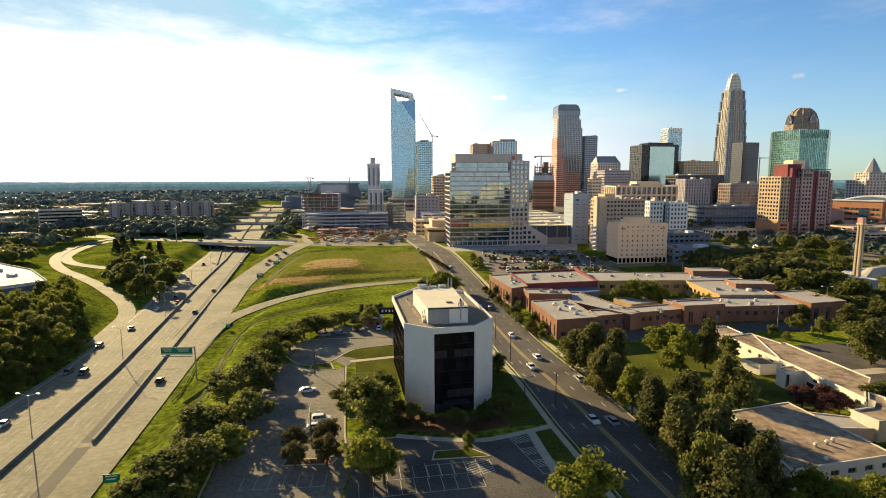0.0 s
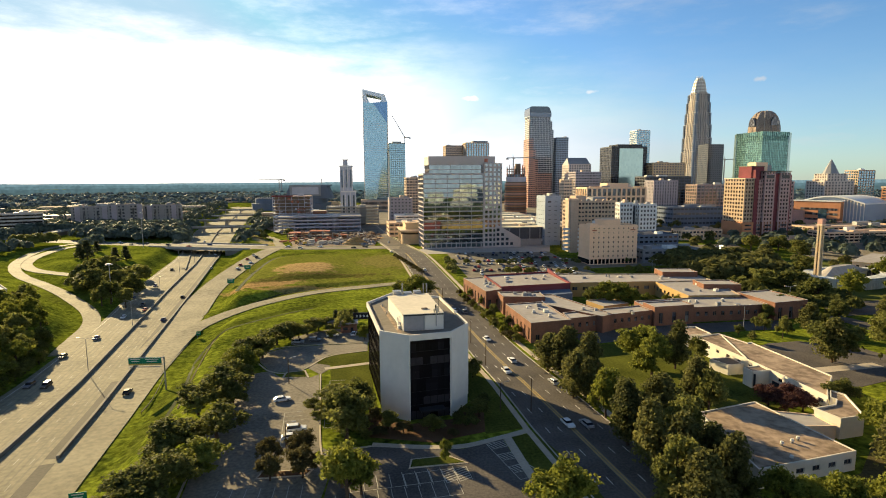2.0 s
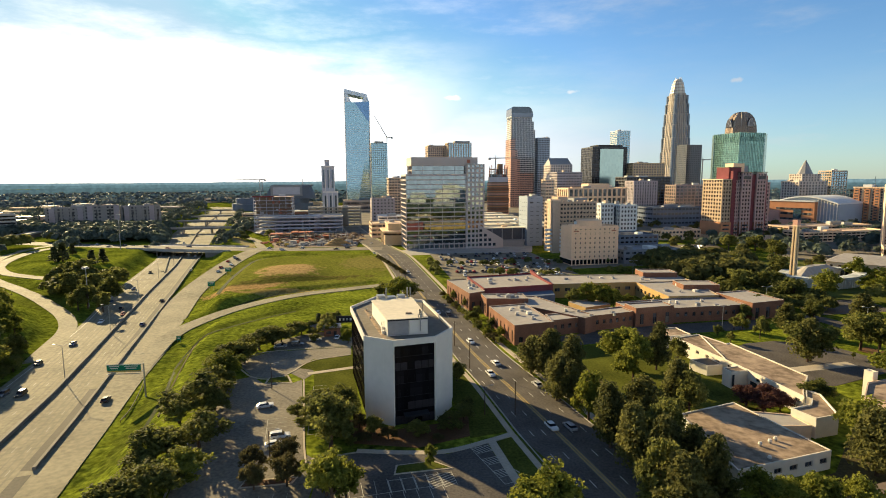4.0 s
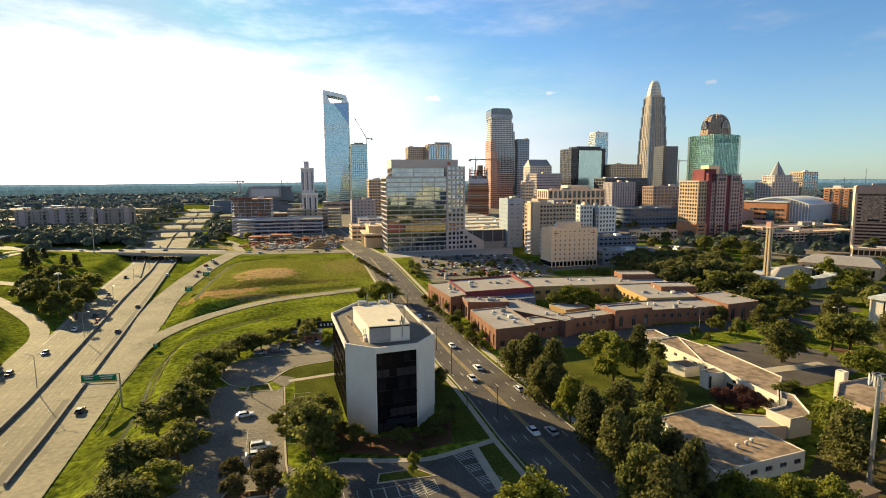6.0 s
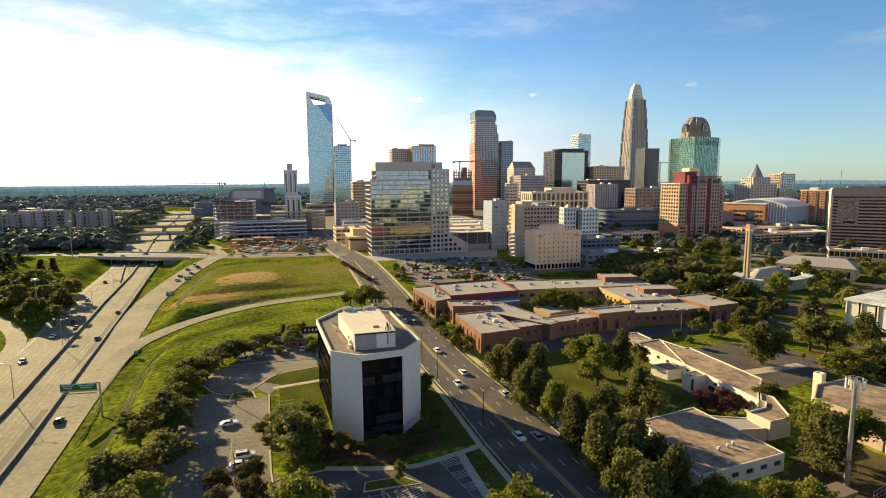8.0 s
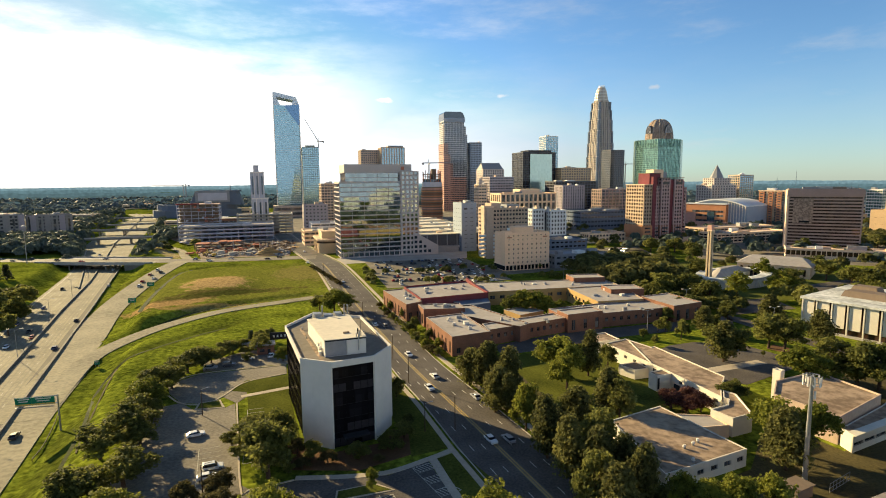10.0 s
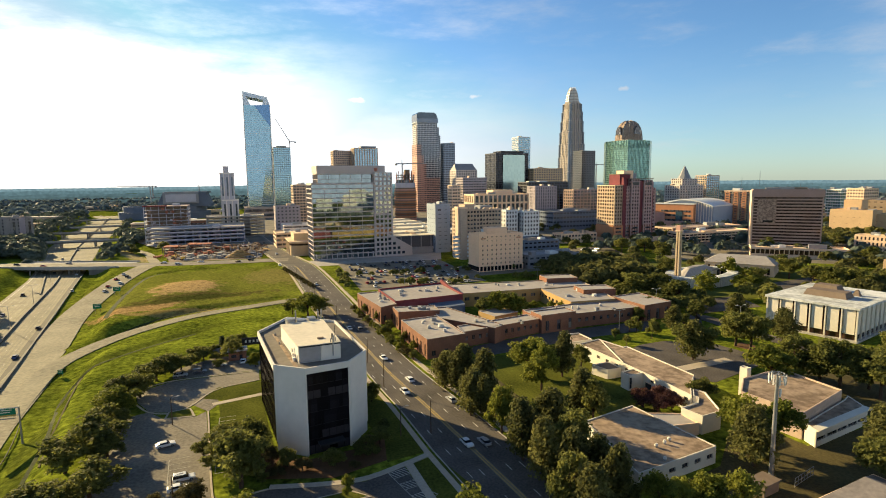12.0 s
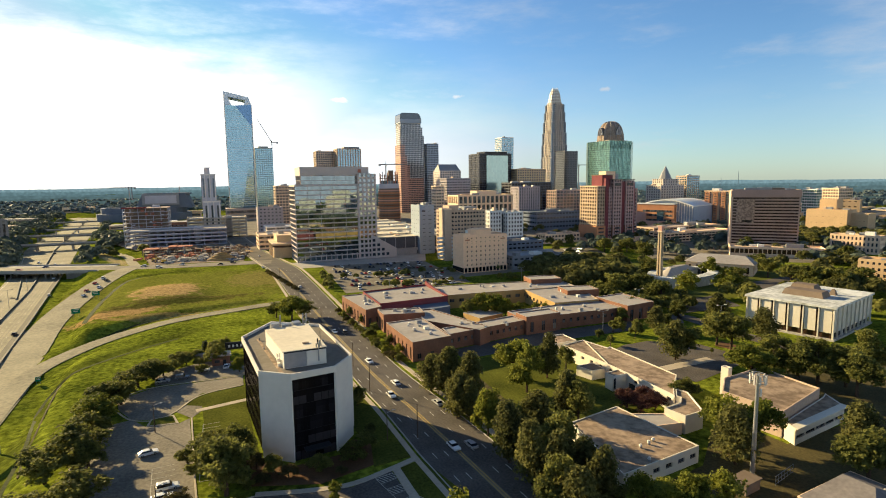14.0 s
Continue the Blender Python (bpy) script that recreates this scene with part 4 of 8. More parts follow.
def flat_building(name, poly, h, wall, roof, label, z=0.0, windows=None, category="building", parapet=0.28, band=None):
    """A low flat-roofed block: walls with openings, roof, coping. windows: (edge, count, sill, height, width share)."""
    cx, cy = sum(p[0] for p in poly) / len(poly), sum(p[1] for p in poly) / len(poly)
    ob = thing(name, cx, cy, z, 0, label, category)
    loc = [(x - cx, y - cy) for x, y in poly]
    part("core", M().prism(shrink(loc, 0.35), 0, h - 0.2), G_GREY, ob, "dark window glass behind the walls")
    part("roof", M().prism(shrink(loc, 0.3), h - 0.3, h - 0.05), roof, ob)
    part("parapet", M().ring(loc, 0.3, h - 0.6, h + parapet), band or wall, ob)
    if wall in (BRICK, TAN_BRICK):
        part("coping", M().ring([(x * 1.002, y * 1.002) for x, y in loc], 0.5, h + parapet + 0.004, h + parapet + 0.07), ROOF_GREY, ob, "grey metal coping")
    wins = {w[0]: w for w in (windows or ())}
    for i in range(len(loc)):
        a, b = Vector(loc[i]), Vector(loc[(i + 1) % len(loc)])
        e = (b - a).normalized()
        nn = Vector((e.y, -e.x))
        ln, ang = (b - a).length, math.degrees(math.atan2(e.y, e.x))

        def slab(nm, s0, s1, z0, z1, mat=wall, th=0.3, back=0.15):
            p = a + e * ((s0 + s1) / 2) - nn * back
            return part(nm, M().box(p.x, p.y, z0, s1 - s0, th, z1 - z0, ang), mat, ob)
        if i in wins:
            _, cnt, sill, wh, share = wins[i]
            slab("wall", 0, ln, 0, sill)
            slab("wall", 0, ln, sill + wh, h - 0.6)
            w = ln / cnt
            for q in range(cnt + 1):
                s0, s1 = (q - 0.5 + share / 2) * w + 0, (q + 0.5 - share / 2) * w
                s0, s1 = max(0, s0), min(ln, s1)
                slab("wall_pier", s0, s1, sill, sill + wh)
            for q in range(cnt):
                p = a + e * ((q + 0.5) * w) - nn * 0.1
                part("window_frame", M().box(p.x, p.y, sill, 0.08, 0.08, wh, ang).box(p.x, p.y, sill, w * share, 0.1, 0.06, ang), BROWN_WALL, ob)
        else:
            slab("wall", 0, ln, 0, h - 0.6)
    return ob


# ---- the brick school ----
def school():
    S = "red brick school wing with a grey gravel roof"
    flat_building("school_wing", [(42.4, 200), (58.9, 204), (55, 236), (38, 232.5)], 7.6, BRICK, ROOF_GREY, S, windows=[(0, 3, 1, 2, 0.3), (3, 7, 0.8, 4.6, 0.3)])
    flat_building("school_wing", [(39, 245), (58, 243), (58, 254), (38, 256)], 8.2, BRICK, ROOF_GREY, S, windows=[(0, 4, 1, 2.4, 0.4), (3, 2, 1, 4.6, 0.4)])
    flat_building("school_wing", [(32.6, 257), (41, 262), (36, 296), (25, 294)], 8.2, BRICK, ROOF_GREY, S, windows=[(3, 8, 0.8, 4.8, 0.35), (0, 2, 1, 3, 0.4)])
    flat_building("school_hall", [(41, 266), (78, 273), (75, 309), (37, 300)], 8.2, BRICK_DARK, ROOF_GREY, "school hall with a dark red metal fascia round its roof", band=RED, parapet=0.8)
    flat_building("school_wing", [(55.2, 236), (74, 212), (80, 216), (64, 256), (58, 256)], 6.6, BRICK, ROOF_GREY, S)
    flat_building("school_wing", [(60, 211), (99, 222.5), (97, 232), (60, 221)], 6.2, BRICK, ROOF_GREY, "long low brick school wing with small windows", windows=[(0, 12, 2.6, 1.8, 0.4)])
    flat_building("school_wing", [(99, 224), (154, 229.5), (154, 245), (126, 245), (98, 240)], 6.3, BRICK, ROOF_GREY, "long low brick school wing with small windows", windows=[(0, 14, 2.6, 1.8, 0.4)])
    flat_building("school_wing", [(126, 245.5), (151, 245.5), (158, 283), (126, 281)], 7.2, TAN_BRICK, ROOF_GREY, "yellow brick school wing round the courtyard", windows=[(3, 8, 3.2, 1.8, 0.5)])
    flat_building("school_wing", [(80, 281), (158, 283), (158, 304), (78, 309)], 7.2, TAN_BRICK, ROOF_GREY, "long yellow brick school wing behind the courtyard", windows=[(0, 14, 3.4, 1.8, 0.5)])
    flat_building("school_wing", [(155, 226.5), (173, 231), (170, 254), (152, 250)], 7.6, BRICK, ROOF_GREY, "end block of the school in red brick", windows=[(0, 3, 0.5, 5, 0.35)])
    flat_building("stair_block", [(99, 220.5), (117.5, 224), (116.5, 233), (98, 230)], 8.0, BRICK, ROOF_GREY, "taller brick block of the school", windows=[(0, 3, 1, 4.5, 0.3)])
    flat_building("stair_block", [(137, 297), (156, 295), (157, 307), (138, 310)], 9.6, BRICK, ROOF_GREY, "taller brick plant block on the school")
    flat_building("stair_block", [(142, 262), (160, 260), (161, 272), (143, 275)], 9.2, BRICK, ROOF_GREY, "taller brick plant block on the school")
    flat_building("courtyard_shed", [(84, 240), (98, 246), (94, 258), (80, 253)], 4.0, TAN_BRICK, ROOF_GREY, "low grey roofed shelter in the school courtyard")
    gw = thing("red_gable_wall", 76.5, 291, 8.2, 0, "raised curved dark red metal gable on the school hall", "gable")
    prof_ = [(-18, 0.6), (-18, 0.9), (-6, 1.0), (4, 1.4), (11, 2.0), (17.4, 2.6), (17.4, 0.6)]
    gmm = M()
    gmm.v = [(a * -0.083 - 0.5, a, c) for a, c in prof_] + [(a * -0.083 + 0.5, a, c) for a, c in prof_]
    nn_ = len(prof_)
    gmm.f = [tuple(range(nn_ - 1, -1, -1)), tuple(range(nn_, 2 * nn_))] + [(k_, (k_ + 1) % nn_, nn_ + (k_ + 1) % nn_, nn_ + k_) for k_ in range(nn_)]
    part("gable", gmm, RED, gw)
    sheet("link_roof", [(58.2, 256.2), (76, 262), (77.5, 272.6), (58.4, 269)], BLUE_ROOF, 6.0, "blue-grey metal link roof between school wings", "roof", 5.9)
    for x, y, z in ((47, 217, 7.55), (52, 210, 7.55), (70, 225, 6.55), (62, 290, 8.15), (70, 296, 8.15), (125, 236, 6.25), (50, 250, 8.15), (133, 290, 7.15), (138, 238, 6.25)):
        ob = thing("roof_vent", x, y, z, 10, "pale metal vent on a school roof", "roof vent")
        part("curb", M().box(0, 0, 0, 1.5, 1.5, 0.4), STEEL, ob)
        part("hood", M().tube((0, 0, 0.4), (0, 0, 1.3), 0.55, 0.65, 10), WHITE, ob)


school()
plant_rng = random.Random(23)
for x0, y0, x1, y1, z, n in ((33, 270, 37, 290, 8.15, 6), (46, 275, 70, 300, 8.15, 7), (46, 208, 53, 230, 7.55, 5), (42, 246, 56, 252, 8.15, 4), (90, 288, 150, 300, 7.15, 10), (104, 230, 150, 240, 6.25, 7), (130, 250, 150, 278, 7.15, 5), (64, 216, 94, 224, 6.15, 4)):
    for _ in range(n):
        ob = thing("roof_unit", plant_rng.uniform(x0, x1), plant_rng.uniform(y0, y1), z, plant_rng.uniform(0, 20), "small weathered metal unit on a school roof", "roof unit", "school roof units")
        w_, h_ = plant_rng.uniform(0.7, 2.2), plant_rng.uniform(0.4, 1.3)
        part("casing", M().box(0, 0, 0.12, w_, w_ * 0.8, h_), plant_rng.choice((STEEL, GREY, CREAM_WALL)), ob)
        part("kerb", M().box(0, 0, 0, w_ + 0.2, w_ * 0.8 + 0.2, 0.12), GREY, ob)


# ---- low white buildings beside the street ----
def white_block():
    flat_building("classroom_block", [(66.8, 99.4), (91.9, 105.5), (86.5, 132), (68.8, 126.5)], 4.2, IVORY, ROOF_TAN, "low cream building with a worn brown flat roof", windows=[(0, 6, 1.7, 1.1, 0.5)], parapet=0.15)
    flat_building("long_block", [(99.2, 187), (101.3, 173), (103.3, 158), (104.6, 145), (105.8, 131.6), (109.6, 136.6), (118.1, 146), (116, 168), (114.9, 179.2), (113.2, 178.6), (109.6, 190.5)], 5.1, IVORY, ROOF_TAN, "long cream wall building with a brown gravel roof", windows=[(0, 3, 3.0, 1.0, 0.34), (1, 3, 3.0, 1.0, 0.34), (2, 2, 3.0, 1.0, 0.26), (3, 3, 3.0, 1.0, 0.38)], parapet=0.25)
    flat_building("end_block", [(97.6, 191.4), (108.6, 193.4), (107.8, 203.4), (99, 203)], 4.2, IVORY, ROOF_TAN, "lower cream end block behind the long wall", parapet=0.3)
    flat_building("entrance_block", [(97.3, 125.2), (99.1, 118.9), (106.2, 120.4), (111.5, 132.8), (110, 136.5), (106.1, 131.4), (106.8, 130.2), (104, 127)], 4.9, IVORY, ROOF_TAN, "cream entrance block with a pale parapet and a narrow roofed neck", parapet=0.35)
    flat_building("porch_block", [(90, 119.5), (98.2, 119), (97.6, 125.5), (88.5, 128.5)], 3.2, CREAM, ROOF_GREY, "low cream link block", parapet=0.2)
    sb = flat_building("stair_box", [(98, 151.3), (103.75, 152.3), (103.3, 156.6), (97.6, 155.2)], 5.0, IVORY, ROOF_TAN, "cream stair box against the long wall", parapet=0.15)
    part("dark_slot", M().box(-2.1, -2.75, 0.8, 0.7, 0.12, 3.6, 10), DARK, sb, "tall dark window slot")
    flat_building("porch_box", [(97, 162.3), (102.5, 163), (101.7, 169.8), (94.5, 168.5)], 3.3, IVORY, BROWN_WALL, "low cream porch with a brown roof against the long wall", parapet=0.12)
    for x, y, w_ in ((104.0, 149.6, 2.4), (102.55, 161.0, 2.0)):
        dr = thing("service_door", x, y, 0, 96, "dark service door in the long cream wall", "door")
        part("leaf", M().box(0, 0, 0, w_, 0.3, 2.5), DARK, dr)
        part("lintel", M().box(0, 0.03, 2.5, w_ + 0.3, 0.36, 0.16), CREAM, dr)
    rd = thing("roof_divider", 103.3, 163, 5.05, 76, "raised pale joint across the brown gravel roof", "roof joint")
    part("kerb", M().box(13, 0, 0, 26, 0.3, 0.3), ROOF_CREAM, rd)
    for x, y in ((78, 109), (81, 110), (83, 111), (76, 103)):
        ob = thing("roof_turbine", x, y, 4.15, 0, "small white round vent on the brown roof", "roof vent")
        part("neck", M().tube((0, 0, 0), (0, 0, 0.5), 0.3), STEEL, ob)
        part("cap", M().tube((0, 0, 0.5), (0, 0, 1.0), 0.45, 0.3, 10), WHITE, ob)
    flat_building("hall_block", [(121.9, 109.6), (146, 119.2), (144.4, 138.8), (126.3, 134.6), (117.6, 126)], 7.0, BEIGE, ROOF_TAN, "brown roofed hall beside the trees", parapet=0.4)
    flat_building("hall_annex", [(121.4, 105.2), (146.6, 112), (150, 120.6), (146.4, 118.6), (122.2, 109.2)], 4.6, IVORY, ROOF_TAN, "low cream annex with a long dark window strip", windows=[(0, 5, 1.6, 0.9, 0.92)], parapet=0.12)
    sheet("annex_eave", [(121.0, 104.2), (147.2, 111.2), (146.9, 113.4), (121.2, 106.6)], IVORY, 4.9, "pale projecting eave of the annex", "trim", 0.25)
    flat_building("post_block", [(129.8, 136.8), (131.8, 137.4), (131.2, 139.8), (129.2, 139.2)], 9.0, IVORY, ROOF_CREAM, "tall cream chimney block", parapet=0.2)


white_block()


def columned_building(x, y, rz, w, d, h):
    ob = thing("civic_building", x, y, 0, rz, "ivory civic building with tall fins and a flat white roof", "building")
    part("core", M().box(w / 2, d / 2, 0, w - 2.4, d - 2.4, h - 0.6), G_BROWN, ob, "dark window glass behind the panels")
    part("plinth", M().box(w / 2, d / 2, 0, w + 1, d + 1, 0.8), CONCRETE, ob)
    part("roof", M().box(w / 2, d / 2, h - 0.7, w + 1.2, d + 1.2, 0.9), ROOF_STAINED, ob, "weathered white membrane roof slab")
    n1, n2 = 9, 6
    for along, n, lng in ((0, n1, w), (1, n2, d)):
        step = lng / n
        for side in (0.35, (d if along == 0 else w) - 0.35):
            for q in range(n + 1):
                fx = min(max(q * step, 0.3), lng - 0.3)
                part("fin", M().box(*((fx, side) if along == 0 else (side, fx)), 0.8, *((0.5, 0.7) if along == 0 else (0.7, 0.5)), h - 1.5), IVORY, ob)
            inner = side + (0.3 if side < 1 else -0.3)
            for q in range(n):
                c = (q + 0.56) * step
                part("panel", M().box(*((c, inner) if along == 0 else (inner, c)), 3.2, *((step * 0.72, 0.3) if along == 0 else (0.3, step * 0.72)), h - 3.9), IVORY, ob)
    for a, b, s, t in ((w * 0.4, d * 0.5, 9, 17), (w * 0.72, d * 0.66, 8, 11), (w * 0.6, d * 0.28, 3, 3)):
        o = rect(a - s / 2, b - t / 2, a + s / 2, b + t / 2)
        part("plant_house", M().prism(o, h + 0.2, h + 2.8, shrink(o, 1.0)), BROWN_WALL, ob)
    return ob


columned_building(216, 171, 21, 47, 35.5, 14.5)

# ---- skyline ----
GRID_TURN = 7.0
clutter = random.Random(41)


def tower(name, x, y, w, d, h, floors, bays, bays_side, cover, glass, label, spandrel=0.35, pier=0.15, rz=GRID_TURN, z0=0.0, crown=0.0, parent=None, category="tower", base=0.0, proud=0.35):
    """A tower from its front corner: glazed core, a spandrel ring for every storey, piers between the bays."""
    ob = parent or thing(name, x, y, z0, rz, label, category)
    ox, oy = (0, 0) if parent is None else (x, y)
    zb = 0 if parent is None else z0
    part("glazed_core", M().box(ox + w / 2, oy + d / 2, zb, w - 2 * proud, d - 2 * proud, h - 0.3), glass, ob)
    part("roof", M().box(ox + w / 2, oy + d / 2, zb + h - 0.3, w, d, 0.6 + crown), cover, ob)
    fh = (h - base) / floors
    out = rect(ox, oy, ox + w, oy + d)
    far = math.hypot(ob.location.x, ob.location.y) > 640 or ob.location.y < 0
    pw, pd = w / max(bays, 1) * pier, d / max(bays_side, 1) * pier
    fronts = [(ox + pw / 2 + (w - pw) * q / bays, yy - 0.01) for yy in (oy + proud * 0.5, oy + d - proud * 0.5) for q in range(bays + 1)] if pier and bays else []
    sides = [(xx - 0.01, oy + pd / 2 + (d - pd) * q / bays_side) for xx in (ox + proud * 0.5, ox + w - proud * 0.5) for q in range(bays_side + 1)] if pier and bays else []
    if far:
        # too small to pick apart: one frame of bands and piers
        fr = M()
        for k in range(floors if spandrel else 0):
            fr.ring(out, proud, zb + base + k * fh, zb + base + k * fh + fh * spandrel)
        for p in fronts:
            fr.box(*p, zb, pw, proud * 1.06, h)
        for p in sides:
            fr.box(*p, zb, proud * 1.06, pd, h)
        tagged(part("facade_frame", fr, cover, ob), kind="stuff")
    else:
        if spandrel:
            ring = mesh_of("spandrel", M().ring(out, proud, zb, zb + fh * spandrel), cover)
            for k in range(floors):
                part("spandrel", ring, cover, ob).location.z = base + k * fh
        if fronts:
            front = mesh_of("pier", M().box(0, 0, zb, pw, proud * 1.06, h), cover)
            side = mesh_of("pier", M().box(0, 0, zb, proud * 1.06, pd, h), cover)
            for me, rows in ((front, fronts), (side, sides)):
                for p in rows:
                    part("pier", me, cover, ob).location = (*p, 0)
    if base:
        part("base_storey", M().ring(out, proud, zb, zb + base * 0.35), cover, ob)
    if w > 12 and d > 12 and parent is None:
        # parapet and plant on the roof
        part("parapet", M().ring(shrink(out, 0.1), 0.5, zb + h + 0.2, zb + h + 1.5 + crown), cover, ob)
        for _ in range(4):
            sx, sy = clutter.uniform(0.06, 0.22) * w, clutter.uniform(0.1, 0.3) * d
            part("roof_unit", M().box(clutter.uniform(0.15, 0.85) * w, clutter.uniform(0.2, 0.8) * d, zb + h + 0.25 + crown, sx, sy, clutter.uniform(1.2, 4.2)), clutter.choice((GREY, STEEL, BEIGE, ROOF_WHITE)), ob)
    return ob


def plant_box(ob, x, y, z, sx, sy, sz, mat=GREY):
    part("plant_house", M().box(x, y, z, sx, sy, sz), mat, ob)


# tall blue glass tower with a cut-out crown
def handle_tower(x, y, w, d, h):
    ob = thing("blue_glass_tower", x, y, 0, 5, "tall blue glass tower with an open slanted crown", "tower")
    top = h - 26
    zp, xp, back = h - 68.0, 0.42 * w, 5.0
    v = [(0, 0, 0), (xp, 0, 0), (w, back, 0), (w, d, 0), (0, d, 0), (w, 0, zp), (0, 0, top), (w, 0, top), (w, d, top), (0, d, top)]
    part("glazed_shaft", M().add(v, [(0, 1, 5, 7, 6), (2, 3, 8, 7, 5), (3, 4, 9, 8), (4, 0, 6, 9), (6, 7, 8, 9), (4, 3, 2, 1, 0)]), G_BLUE, ob)
    part("lower_facet", M().add([v[1], v[2], v[5]], [(0, 1, 2)]), G_BLUE, ob, "glass facet that folds back towards the street")
    for k in range(1, int(top / 4.2)):
        z = k * 4.2
        f = max(0.0, 1 - z / zp)
        xf, yr = w - (w - xp) * f, back * f
        m = M().box(xf / 2, -0.12, z, xf, 0.3, 0.5).box(-0.12, d / 2, z, 0.3, d, 0.5).box(w + 0.12, (d + yr) / 2, z, 0.3, d - yr, 0.5)
        if f > 0.02:
            m.box((xf + w) / 2, yr / 2 - 0.12, z, math.hypot(w - xf, yr), 0.3, 0.75, math.degrees(math.atan2(yr, w - xf)))
        part("floor_line", m, G_SKIN, ob)
    # fold in the upper corner of the front, darker sky reflection put into its colour
    part("folded_facet", M().add([(20, -0.4, top), (w - 0.4, -0.4, top + 2), (w, -0.4, h - 68), (44, -3.2, top + 1)], [(0, 3, 2), (0, 1, 3), (3, 1, 2), (0, 2, 1)]), G_DARK_SKY, ob, "folded glass facet coloured with a deep blue sky reflection")
    for x, z in ((0.6, h - 6), (w - 0.6, h - 24)):
        part("edge_frame", M().box(x, -0.4, 0, 1.5, 0.8, z), STEEL_PALE, ob)

    def bar(name, pts, y0, y1):
        q = [(a, y0, c) for a, c in pts] + [(a, y1, c) for a, c in pts]
        part(name, M().add(q, [(0, 1, 2, 3), (7, 6, 5, 4), (0, 4, 5, 1), (1, 5, 6, 2), (2, 6, 7, 3), (3, 7, 4, 0)]), G_SKIN, ob)
    bar("crown_post", [(0, top), (14, top), (6, h - 9.5), (0, h)], 0.4, d - 1)
    bar("crown_post", [(35, top), (w, top), (w - 5.5, h - 9.7), (38.5, h - 15.5)], 0.4, d - 1)
    bar("crown_beam", [(6, h - 9.5), (38.5, h - 15.5), (w - 5.5, h - 9.7), (0, h)], 0.3, d - 1)
    part("podium", M().box(w / 2, -6, 0, w + 16, 40, 22), BEIGE, ob)
    part("podium_band", M().box(w / 2, -26.4, 4, w + 12, 1, 5).box(w / 2, -26.4, 13, w + 12, 1, 5), G_GREY, ob)


handle_tower(-106, 1145, 50, 40, 244)

t = tower("round_glass_tower", -59, 1249, 36, 34, 143, 36, 8, 8, GREY, G_BLUE, "grey blue glass residential tower", 0.2, 0.12)
plant_box(t, 18, 17, 143, 20, 18, 5)
t = tower("tan_tower", 59, 1098, 42, 30, 128, 30, 10, 8, BEIGE, G_GREY, "tan stone office tower behind the glass block", 0.4, 0.3)
t = tower("pale_glass_tower", 97, 1076, 47, 32, 132, 32, 9, 6, BEIGE, G_BLUE, "pale glass tower with stone piers", 0.15, 0.35)
plant_box(t, 30, 16, 132, 30, 20, 5, GREY)
tower("small_grey_block", -14, 800, 25, 30, 64, 16, 6, 7, BEIGE, G_GREY, "small grey office block among towers", 0.4, 0.2)
t = thing("slim_tower", -104, 748, 0, GRID_TURN, "slim pale lilac residential tower with dark window slots", "tower")
for nm, x0, y0, w_, d_, z0, z1 in (("lower_stage", 3, 0, 20, 18, 0, 47), ("upper_stage", 2, 3, 17, 15, 0, 81)):
    part(nm, M().box(x0 + w_ / 2, y0 + d_ / 2, z0, w_, d_, z1 - z0), LILAC, t)
    lo = 14 if nm == "lower_stage" else 52
    for f in (0.16, 0.5, 0.84):
        part("window_slot", M().box(x0 + w_ * f, y0 - 0.05, lo, w_ * 0.1, 0.3, z1 - lo - 5), G_STEEL, t, "dark vertical window strip")
        part("slot_pier", M().box(x0 + w_ * (f + 0.11), y0 - 0.25, lo - 4, 0.9, 0.7, z1 - lo + 3), PALE, t)
    part("side_window", M().box(x0 - 0.05, y0 + d_ * 0.5, lo, 0.3, d_ * 0.25, z1 - lo - 5), G_STEEL, t)
    part("cornice", M().ring(rect(x0 - 0.4, y0 - 0.4, x0 + w_ + 0.4, y0 + d_ + 0.4), 0.6, z1 - 1.2, z1 + 0.6), PALE, t)
part("roof_tower", M().box(9.5, 10, 81, 6.5, 7, 8), LILAC, t)
part("roof_tower_cap", M().box(9.5, 10, 89, 7.2, 7.6, 0.7), GREY, t)
t = tower("stepped_granite_tower", 250, 1212, 46, 42, 197, 46, 13, 10, GLASS_LINE, G_STEEL, "granite and glass tower with a curved glass crown", 0.2, 0.13, rz=4)
m = M()
prof = [(-1.5, 200), (-1.5, 211), (-1, 216), (1, 218.6), (4, 219.5), (38, 219.5), (43, 216.5), (46.5, 209), (47.5, 200)]
n_ = len(prof)
m.v = [(a, -1.5, c) for a, c in prof] + [(a, 42, c) for a, c in prof]
m.f = [tuple(range(n_)), tuple(range(2 * n_ - 1, n_ - 1, -1))] + [(k, n_ + k, n_ + (k + 1) % n_, (k + 1) % n_) for k in range(n_)]
part("crown", m, G_STEEL, t, "dark blue glass barrel crown")
part("crown_band", M().box(23, 20, 197.5, 48.4, 44.4, 8.5), SLAB_BLUE, t, "pale steel band below the crown")
tower("setback", 46, 3, 5, 34, 188, 44, 1, 8, GLASS_LINE, G_STEEL, "", 0.2, 0.13, parent=t)
tower("setback", 51, 5, 4, 30, 170, 40, 1, 8, GLASS_LINE, G_STEEL, "", 0.2, 0.13, parent=t)
part("side_pilaster", M().box(-0.6, 20, 0, 1.6, 34, 190), STONE, t, "pink granite side strip")
for k in range(44):
    part("side_window", M().box(-1.45, 20, 6 + k * 4.2, 0.3, 32, 1.9), G_STEEL, t)
